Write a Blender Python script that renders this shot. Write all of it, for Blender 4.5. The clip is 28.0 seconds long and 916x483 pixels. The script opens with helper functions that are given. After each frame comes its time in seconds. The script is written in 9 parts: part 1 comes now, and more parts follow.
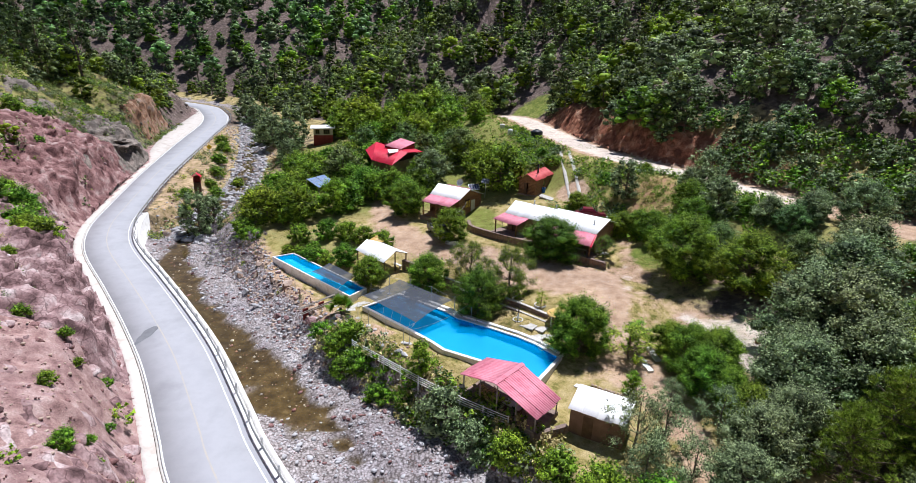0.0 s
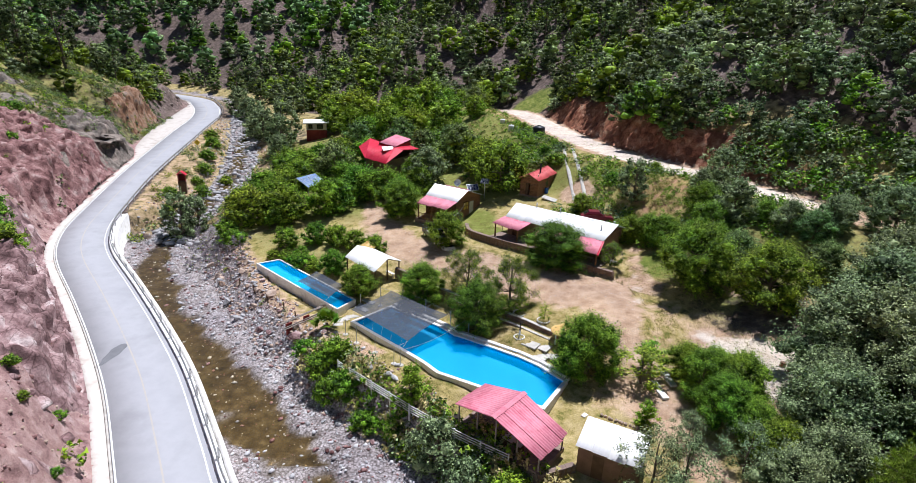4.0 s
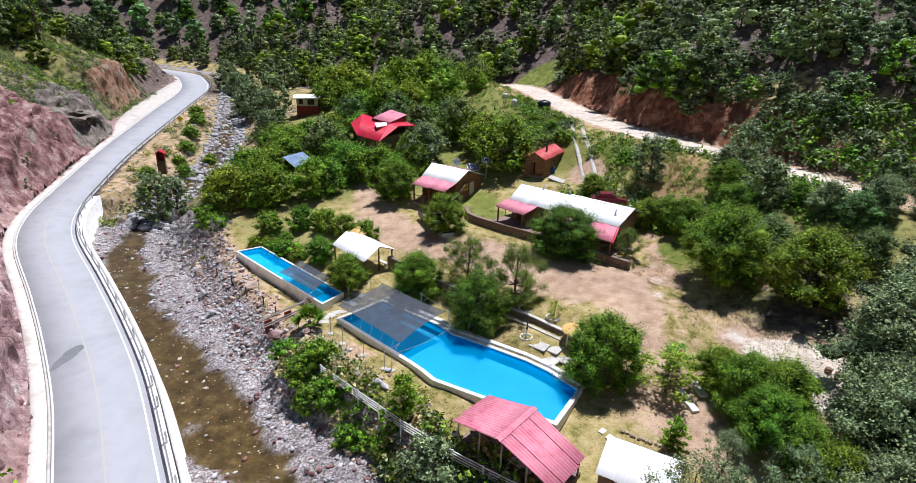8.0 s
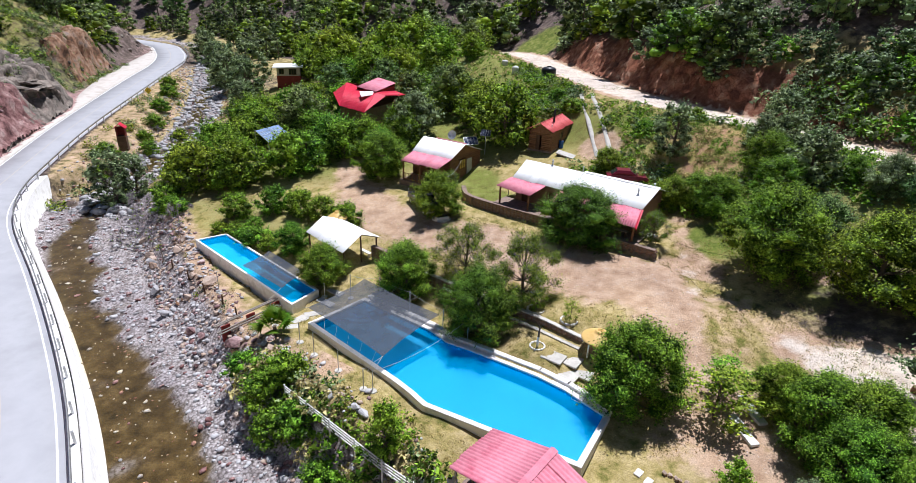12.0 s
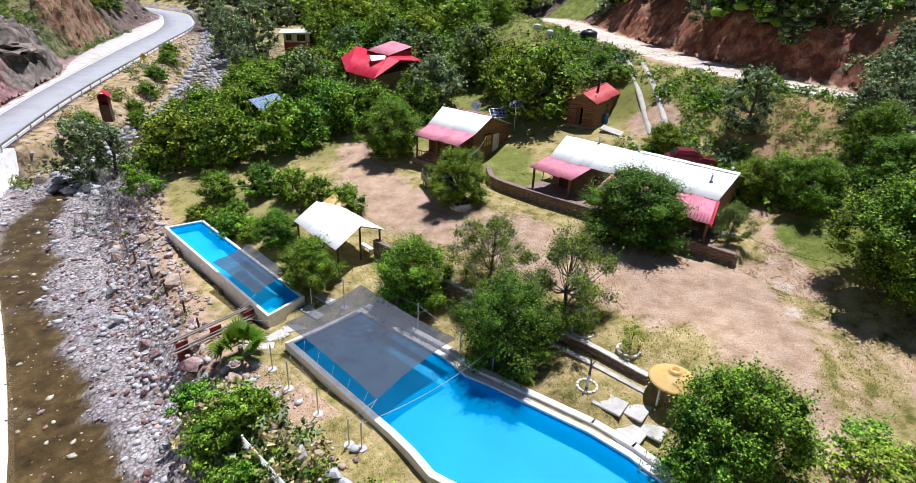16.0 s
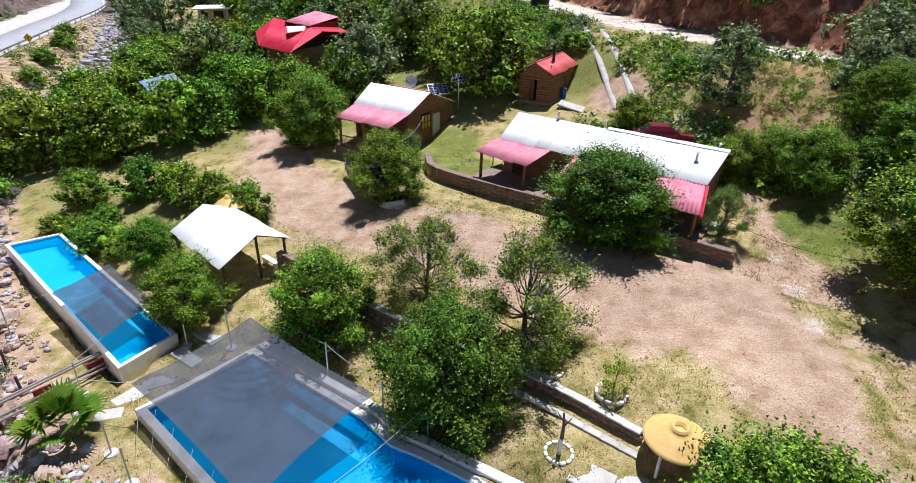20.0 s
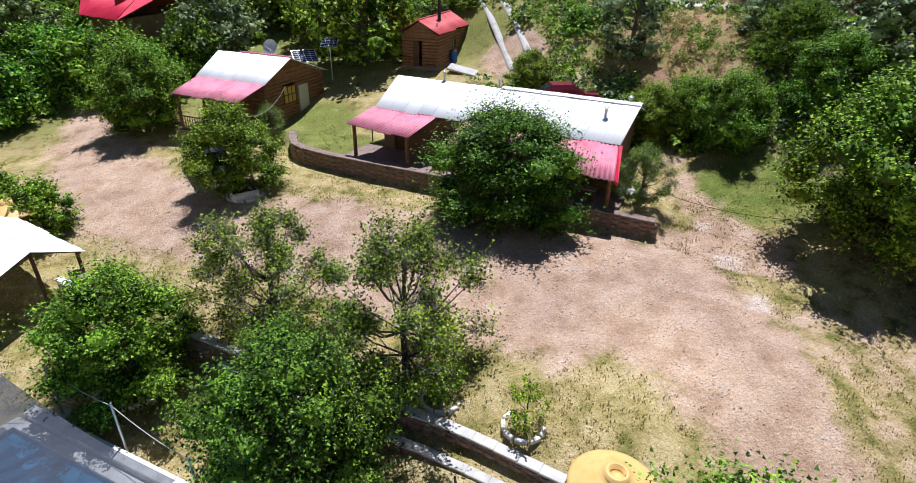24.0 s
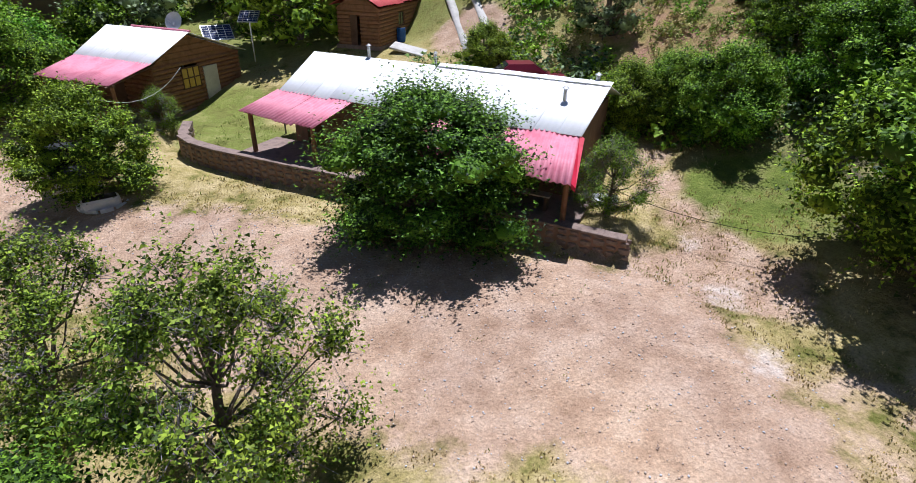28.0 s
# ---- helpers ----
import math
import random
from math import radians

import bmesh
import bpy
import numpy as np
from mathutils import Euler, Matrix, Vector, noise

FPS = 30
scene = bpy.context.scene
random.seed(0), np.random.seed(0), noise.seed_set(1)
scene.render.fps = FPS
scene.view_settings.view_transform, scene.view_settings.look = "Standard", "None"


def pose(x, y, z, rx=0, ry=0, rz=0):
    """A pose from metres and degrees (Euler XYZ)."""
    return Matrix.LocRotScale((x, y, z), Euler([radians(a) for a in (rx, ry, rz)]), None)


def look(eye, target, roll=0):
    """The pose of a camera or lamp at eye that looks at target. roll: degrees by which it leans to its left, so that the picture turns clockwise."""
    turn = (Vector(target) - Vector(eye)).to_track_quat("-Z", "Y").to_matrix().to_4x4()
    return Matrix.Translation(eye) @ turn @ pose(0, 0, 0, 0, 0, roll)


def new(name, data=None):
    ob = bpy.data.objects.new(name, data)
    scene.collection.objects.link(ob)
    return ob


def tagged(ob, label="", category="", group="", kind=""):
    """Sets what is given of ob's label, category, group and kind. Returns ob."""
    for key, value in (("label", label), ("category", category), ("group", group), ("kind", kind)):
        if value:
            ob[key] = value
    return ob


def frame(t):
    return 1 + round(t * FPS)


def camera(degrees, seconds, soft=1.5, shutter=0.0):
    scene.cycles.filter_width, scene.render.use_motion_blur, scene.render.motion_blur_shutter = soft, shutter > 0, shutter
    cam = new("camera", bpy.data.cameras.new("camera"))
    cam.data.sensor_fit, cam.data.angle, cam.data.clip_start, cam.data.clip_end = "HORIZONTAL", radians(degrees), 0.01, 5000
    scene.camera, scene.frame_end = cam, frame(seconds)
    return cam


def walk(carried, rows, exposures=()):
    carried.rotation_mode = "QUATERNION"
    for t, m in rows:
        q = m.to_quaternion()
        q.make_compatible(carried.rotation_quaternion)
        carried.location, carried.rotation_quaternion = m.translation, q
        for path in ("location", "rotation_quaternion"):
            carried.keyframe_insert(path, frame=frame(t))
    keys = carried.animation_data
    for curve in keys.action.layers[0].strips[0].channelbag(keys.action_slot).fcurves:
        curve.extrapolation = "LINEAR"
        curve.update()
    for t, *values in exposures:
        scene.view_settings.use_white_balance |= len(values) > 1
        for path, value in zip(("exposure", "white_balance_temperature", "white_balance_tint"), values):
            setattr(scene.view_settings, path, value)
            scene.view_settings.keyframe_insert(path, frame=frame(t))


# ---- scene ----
cam = camera(79.8, 28.0, soft=0.4)
PATH = [
    (0, (1.637, -3.252, 26.424), (1.806, -1.367, 25.778), 2.0),
    (0.5, (1.638, -2.722, 26.434), (1.808, -0.837, 25.787), 2.0),
    (1, (1.693, -2.165, 26.483), (1.864, -0.28, 25.835), 2.1),
    (1.5, (1.787, -1.526, 26.546), (1.957, 0.359, 25.897), 2.1),
    (2, (1.863, -0.843, 26.572), (2.035, 1.041, 25.923), 2.1),
    (2.5, (1.951, -0.16, 26.573), (2.123, 1.722, 25.921), 2.1),
    (3, (2.109, 0.552, 26.579), (2.279, 2.432, 25.919), 2.1),
    (3.5, (2.26, 1.194, 26.571), (2.429, 3.072, 25.904), 2.1),
    (5.5, (2.788, 3.769, 26.289), (2.957, 5.635, 25.59), 2.1),
    (6, (2.832, 4.512, 26.163), (3.002, 6.374, 25.453), 2.0),
    (6.5, (2.861, 5.299, 25.973), (3.031, 7.158, 25.255), 2.1),
    (7, (2.939, 6.106, 25.744), (3.107, 7.961, 25.016), 2.0),
    (7.5, (2.945, 6.99, 25.466), (3.114, 8.842, 24.729), 2.0),
    (8, (3.0, 7.91, 25.135), (3.17, 9.758, 24.39), 2.1),
    (8.5, (3.059, 8.841, 24.818), (3.231, 10.686, 24.064), 2.1),
    (9, (3.129, 9.812, 24.481), (3.301, 11.653, 23.719), 2.1),
    (9.5, (3.231, 10.835, 24.13), (3.404, 12.673, 23.359), 2.1),
    (10, (3.324, 11.926, 23.774), (3.497, 13.759, 22.994), 2.1),
    (10.3, (3.405, 12.594, 23.608), (3.576, 14.425, 22.822), 2.3),
    (10.5, (3.464, 13.016, 23.522), (3.635, 14.845, 22.731), 2.0),
    (11, (3.564, 14.068, 23.148), (3.735, 15.893, 22.349), 2.0),
    (11.5, (3.674, 15.097, 22.883), (3.853, 16.917, 22.074), 2.0),
    (13.5, (3.992, 19.705, 21.374), (4.179, 21.51, 20.533), 2.0),
    (14, (4.13, 20.984, 20.96), (4.276, 22.788, 20.109), 2.1),
    (14.5, (4.283, 22.23, 20.549), (4.399, 24.032, 19.688), 2.2),
    (15, (4.406, 23.435, 20.162), (4.511, 25.233, 19.292), 2.2),
    (15.5, (4.492, 24.599, 19.826), (4.595, 26.392, 18.947), 2.2),
    (16, (4.463, 25.688, 19.447), (4.573, 27.479, 18.562), 2.1),
    (16.5, (4.5, 26.725, 19.043), (4.621, 28.513, 18.155), 2.1),
    (17, (4.716, 27.752, 18.66), (4.847, 29.538, 17.769), 2.1),
    (17.5, (4.983, 28.754, 18.316), (5.126, 30.537, 17.42), 2.0),
    (18, (5.306, 29.744, 17.972), (5.464, 31.523, 17.072), 2.0),
    (18.5, (5.641, 30.715, 17.622), (5.822, 32.49, 16.718), 2.0),
    (19, (5.998, 31.657, 17.31), (6.205, 33.427, 16.402), 1.9),
    (19.5, (6.37, 32.64, 16.946), (6.598, 34.406, 16.034), 1.8),
    (20, (6.725, 33.599, 16.595), (6.98, 35.359, 15.679), 1.8),
    (20.5, (7.073, 34.453, 16.266), (7.387, 36.201, 15.346), 1.6),
    (21, (7.41, 35.292, 15.929), (7.774, 37.027, 15.003), 1.6),
    (21.5, (7.735, 35.98, 15.551), (8.161, 37.7, 14.623), 1.4),
    (22, (8.089, 36.594, 15.195), (8.566, 38.298, 14.263), 1.3),
    (22.5, (8.436, 37.184, 14.893), (8.944, 38.877, 13.956), 1.4),
    (24.5, (10.5, 39.371, 13.401), (11.035, 41.049, 12.453), 1.3),
    (25, (11.045, 39.92, 13.159), (11.583, 41.596, 12.208), 1.3),
    (25.5, (11.598, 40.488, 12.931), (12.136, 42.161, 11.977), 1.3),
    (26, (12.185, 41.078, 12.636), (12.726, 42.752, 11.683), 1.4),
    (26.5, (12.825, 41.707, 12.372), (13.365, 43.379, 11.418), 1.3),
    (27, (13.468, 42.383, 12.101), (14.01, 44.055, 11.146), 1.3),
    (27.5, (14.112, 43.046, 11.844), (14.655, 44.717, 10.889), 1.3),
    (28, (14.693, 43.715, 11.656), (15.24, 45.383, 10.697), 1.3),
]
walk(cam, [(t, look(eye, target, roll)) for t, eye, target, roll in PATH], [(0, 0.23, 5970, 14), (9, 0.22, 5970, 14), (20, 0.32, 5900, 15), (28, 0.31, 5700, 16)])

# ---- light ----
SUN_HEIGHT, SUN_TURN = 69.0, 28.0
world = bpy.data.worlds.new("sky")
scene.world = world
world.use_nodes = True
sky = world.node_tree.nodes.new("ShaderNodeTexSky")
sky.sky_type, sky.sun_disc = "NISHITA", False
sky.sun_elevation, sky.sun_rotation = radians(SUN_HEIGHT), radians(SUN_TURN)
sky.altitude, sky.air_density, sky.dust_density = 1800, 1.0, 0.6
world.node_tree.links.new(sky.outputs[0], world.node_tree.nodes["Background"].inputs[0])
world.node_tree.nodes["Background"].inputs[1].default_value = 0.05
sun = new("sun", bpy.data.lights.new("sun", "SUN"))
sun.data.energy, sun.data.angle, sun.data.color = 5.0, radians(0.53), (1.0, 0.97, 0.925)
el, az = radians(SUN_HEIGHT), radians(SUN_TURN)
sun.matrix_world = look((60 * math.sin(az) * math.cos(el), 60 * math.cos(az) * math.cos(el), 60 * math.sin(el)), (0, 0, 0))

# ---- materials ----
def nodes_of(name):
    m = bpy.data.materials.new(name)
    m.use_nodes = True
    return m, m.node_tree.nodes, m.node_tree.links, m.node_tree.nodes["Principled BSDF"]


def ramp_node(n, stops):
    r = n.new("ShaderNodeValToRGB")
    while len(r.color_ramp.elements) < len(stops):
        r.color_ramp.elements.new(0.5)
    for e, (at, colour) in zip(r.color_ramp.elements, stops):
        e.position, e.color = at, (*colour, 1)
    return r


def noise_node(n, l, scale, detail=4, rough_=0.6, coords="Object"):
    tex = n.new("ShaderNodeTexNoise")
    tex.inputs["Scale"].default_value, tex.inputs["Detail"].default_value, tex.inputs["Roughness"].default_value = scale, detail, rough_
    c = n.new("ShaderNodeTexCoord") if coords == "Object" else n.new("ShaderNodeNewGeometry")
    l.new(c.outputs["Object" if coords == "Object" else "Position"], tex.inputs["Vector"])
    return tex


def mix_node(n, l, fac, a, b, kind="MIX"):
    m = n.new("ShaderNodeMix")
    m.data_type, m.blend_type = "RGBA", kind
    for sock, v in ((m.inputs[0], fac), (m.inputs[6], a), (m.inputs[7], b)):
        if isinstance(v, (int, float)):
            sock.default_value = v
        elif isinstance(v, tuple):
            sock.default_value = (*v, 1)
        else:
            l.new(v, sock)
    return m.outputs[2]


def math_node(n, l, op, a, b=0.0, clamp=False):
    m = n.new("ShaderNodeMath")
    m.operation, m.use_clamp = op, clamp
    for sock, v in zip(m.inputs, (a, b)):
        if isinstance(v, (int, float)):
            sock.default_value = v
        else:
            l.new(v, sock)
    return m.outputs[0]


def surface(name, colours, scale=3.0, fine=40.0, roughness=0.8, bump=0.3, metallic=0.0, spread=0.12, coords="World", depth=0.02, specular=0.3):
    """A worn surface: a run of colours by large noise, broken by fine noise, with relief; each object a little different."""
    m, n, l, p = nodes_of(name)
    big = noise_node(n, l, scale, 5, 0.62, coords)
    small = noise_node(n, l, fine, 3, 0.6, coords)
    k = len(colours)
    r = ramp_node(n, [(0.3 + 0.4 * i / max(1, k - 1), c) for i, c in enumerate(colours)])
    l.new(big.outputs["Fac"], r.inputs[0])
    v = math_node(n, l, "MULTIPLY_ADD", small.outputs["Fac"], spread * 2)
    n[v.node.name].inputs[2].default_value = 1 - spread
    info = n.new("ShaderNodeObjectInfo")
    v2 = math_node(n, l, "MULTIPLY_ADD", info.outputs["Random"], 0.14)
    n[v2.node.name].inputs[2].default_value = 0.93
    hsv = n.new("ShaderNodeHueSaturation")
    l.new(r.outputs[0], hsv.inputs["Color"])
    l.new(math_node(n, l, "MULTIPLY", v, v2), hsv.inputs["Value"])
    l.new(hsv.outputs[0], p.inputs["Base Color"])
    p.inputs["Roughness"].default_value, p.inputs["Metallic"].default_value = roughness, metallic
    p.inputs["Specular IOR Level"].default_value = specular
    if bump:
        b = n.new("ShaderNodeBump")
        b.inputs["Strength"].default_value, b.inputs["Distance"].default_value = bump, depth
        l.new(small.outputs["Fac"], b.inputs["Height"])
        l.new(b.outputs[0], p.inputs["Normal"])
    return m


def leaf_mat(name, dark, light, hue=0.03):
    m, n, l, p = nodes_of(name)
    geo, info = n.new("ShaderNodeNewGeometry"), n.new("ShaderNodeObjectInfo")
    r = ramp_node(n, [(0.0, tuple(c * 0.4 for c in dark)), (0.35, dark), (0.75, light), (1.0, tuple(min(1, c * 1.45) for c in light))])
    l.new(geo.outputs["Random Per Island"], r.inputs[0])
    hsv = n.new("ShaderNodeHueSaturation")
    l.new(r.outputs[0], hsv.inputs["Color"])
    h = math_node(n, l, "MULTIPLY_ADD", info.outputs["Random"], hue)
    n[h.node.name].inputs[2].default_value = 0.5 - hue / 2
    stand = noise_node(n, l, 0.17, 1, 0.5, "World")
    h2 = math_node(n, l, "MULTIPLY_ADD", stand.outputs["Fac"], 0.07)
    n[h2.node.name].inputs[2].default_value = -0.035
    l.new(math_node(n, l, "ADD", h, h2), hsv.inputs["Hue"])
    patch = noise_node(n, l, 0.75, 3, 0.6, "World")
    v = math_node(n, l, "MULTIPLY_ADD", patch.outputs["Fac"], 1.3)
    n[v.node.name].inputs[2].default_value = 0.38
    own_tint = n.new("ShaderNodeAttribute")
    own_tint.attribute_name = "tree_tint"
    v2 = math_node(n, l, "MULTIPLY_ADD", own_tint.outputs["Fac"], 0.42)
    n[v2.node.name].inputs[2].default_value = 1.0
    l.new(math_node(n, l, "MULTIPLY", v, v2), hsv.inputs["Value"])
    l.new(hsv.outputs[0], p.inputs["Base Color"])
    p.inputs["Roughness"].default_value = 0.6
    p.inputs["Specular IOR Level"].default_value = 0.2
    t = n.new("ShaderNodeBsdfTranslucent")
    l.new(mix_node(n, l, 1.0, hsv.outputs[0], (1.25, 1.35, 0.75), "MULTIPLY"), t.inputs[0])
    mx = n.new("ShaderNodeMixShader")
    mx.inputs[0].default_value = 0.2
    l.new(p.outputs[0], mx.inputs[1])
    l.new(t.outputs[0], mx.inputs[2])
    l.new(mx.outputs[0], n["Material Output"].inputs[0])
    return m


def rock_mat(name, colours, crack=0.9):
    """Broken rock: strong patches, fine grain and dark cracks between blocks."""
    m, n, l, p = nodes_of(name)
    big, small = noise_node(n, l, 0.55, 4, 0.55, "World"), noise_node(n, l, 6, 4, 0.6, "World")
    k = len(colours)
    r = ramp_node(n, [(0.34 + 0.34 * i / (k - 1), c) for i, c in enumerate(colours)])
    l.new(big.outputs["Fac"], r.inputs[0])
    cells = n.new("ShaderNodeTexVoronoi")
    cells.feature = "DISTANCE_TO_EDGE"
    cells.inputs["Scale"].default_value = crack
    geo = n.new("ShaderNodeNewGeometry")
    warp = n.new("ShaderNodeVectorMath")
    warp.operation = "MULTIPLY_ADD"
    l.new(big.outputs["Color"], warp.inputs[0])
    warp.inputs[1].default_value = (1.2, 1.2, 1.2)
    l.new(geo.outputs["Position"], warp.inputs[2])
    l.new(warp.outputs[0], cells.inputs["Vector"])
    lines = ramp_node(n, [(0.0, (0.5, 0.46, 0.46)), (0.05, (1, 1, 1))])
    l.new(cells.outputs["Distance"], lines.inputs[0])
    grain = ramp_node(n, [(0.3, (0.68, 0.66, 0.66)), (0.5, (1.0, 1.0, 1.0)), (0.68, (1.28, 1.28, 1.28))])
    l.new(small.outputs["Fac"], grain.inputs[0])
    c = mix_node(n, l, 1.0, r.outputs[0], lines.outputs[0], "MULTIPLY")
    c = mix_node(n, l, 1.0, c, grain.outputs[0], "MULTIPLY")
    l.new(c, p.inputs["Base Color"])
    p.inputs["Roughness"].default_value, p.inputs["Specular IOR Level"].default_value = 0.95, 0.15
    b = n.new("ShaderNodeBump")
    b.inputs["Strength"].default_value, b.inputs["Distance"].default_value = 0.6, 0.12
    l.new(math_node(n, l, "ADD", big.outputs["Fac"], math_node(n, l, "MULTIPLY", small.outputs["Fac"], 0.3)), b.inputs["Height"])
    l.new(b.outputs[0], p.inputs["Normal"])
    return m


M = {}
M["white_roof"] = surface("white_metal_roof", [(0.80, 0.81, 0.83), (0.86, 0.87, 0.88), (0.83, 0.83, 0.82)], 0.5, 9, 0.6, 0.12, 0, 0.05)
M["pink_roof"] = surface("faded_red_roof", [(0.58, 0.16, 0.225), (0.68, 0.25, 0.32), (0.53, 0.13, 0.19)], 0.8, 14, 0.6, 0.15, 0, 0.08)
M["red_roof"] = surface("bright_red_roof", [(0.55, 0.015, 0.04), (0.62, 0.03, 0.07), (0.48, 0.01, 0.03)], 0.5, 14, 0.45, 0.1, 0, 0.06)
M["tile_roof"] = surface("orange_red_roof", [(0.50, 0.075, 0.075), (0.58, 0.11, 0.11), (0.44, 0.055, 0.06)], 0.8, 14, 0.55, 0.2)
M["log"] = surface("log_wood", [(0.16, 0.075, 0.035), (0.27, 0.14, 0.07), (0.20, 0.095, 0.045)], 2.0, 26, 0.75, 0.4)
M["dark_wood"] = surface("dark_wood", [(0.09, 0.05, 0.03), (0.15, 0.09, 0.055)], 2.0, 30, 0.8, 0.4)
M["grey_wood"] = surface("weathered_wood", [(0.24, 0.21, 0.18), (0.34, 0.30, 0.26)], 2.5, 30, 0.85, 0.4)
M["concrete"] = surface("concrete", [(0.42, 0.40, 0.37), (0.54, 0.52, 0.48), (0.36, 0.34, 0.31)], 0.9, 22, 0.9, 0.25)
M["whitewash"] = surface("white_paint", [(0.72, 0.71, 0.68), (0.82, 0.81, 0.79), (0.62, 0.60, 0.56)], 1.2, 24, 0.8, 0.2)
M["stone"] = surface("stone_wall", [(0.13, 0.095, 0.08), (0.27, 0.20, 0.165), (0.20, 0.145, 0.125)], 1.6, 20, 0.9, 0.6, 0, 0.2, "World", 0.05)
M["adobe"] = surface("dark_wall", [(0.20, 0.12, 0.08), (0.28, 0.17, 0.12)], 1.4, 24, 0.9, 0.3)
M["metal"] = surface("galvanised_metal", [(0.45, 0.46, 0.47), (0.58, 0.59, 0.60)], 3, 40, 0.4, 0.1, 0.7)
M["bark"] = surface("bark", [(0.10, 0.075, 0.055), (0.19, 0.15, 0.115)], 5, 30, 0.9, 0.7)
M["needle"] = leaf_mat("long_pine_needle", (0.11, 0.19, 0.02), (0.27, 0.38, 0.06), 0.04)
M["twig"] = surface("dry_twig", [(0.24, 0.21, 0.235), (0.38, 0.34, 0.37)], 5, 30, 0.9, 0.3)
# near-black for the tub's soil and for the painted shade inside barrels
M["dark"] = surface("dark_soil_and_shade", [(0.02, 0.017, 0.015), (0.03, 0.026, 0.022)], 2, 20, 0.9, 0)
M["leaf_orchard"] = leaf_mat("orchard_leaf", (0.05, 0.11, 0.006), (0.26, 0.42, 0.03), 0.05)
M["leaf_deep"] = leaf_mat("deep_green_leaf", (0.024, 0.072, 0.006), (0.135, 0.285, 0.022), 0.04)
M["leaf_bright"] = leaf_mat("bright_leaf", (0.10, 0.19, 0.010), (0.31, 0.47, 0.035), 0.05)
M["leaf_oak"] = leaf_mat("oak_leaf", (0.065, 0.105, 0.034), (0.25, 0.36, 0.115), 0.07)
M["leaf_grey"] = leaf_mat("grey_green_leaf", (0.08, 0.118, 0.054), (0.30, 0.385, 0.19), 0.04)
M["leaf_pine"] = leaf_mat("pine_needle", (0.045, 0.078, 0.032), (0.14, 0.195, 0.08))
M["leaf_dry"] = leaf_mat("sparse_leaf", (0.06, 0.11, 0.010), (0.23, 0.33, 0.030))
M["grass_dry"] = leaf_mat("dry_grass", (0.36, 0.30, 0.13), (0.56, 0.47, 0.23), 0.04)
M["grass"] = leaf_mat("grass_blade", (0.14, 0.19, 0.03), (0.28, 0.34, 0.08), 0.04)


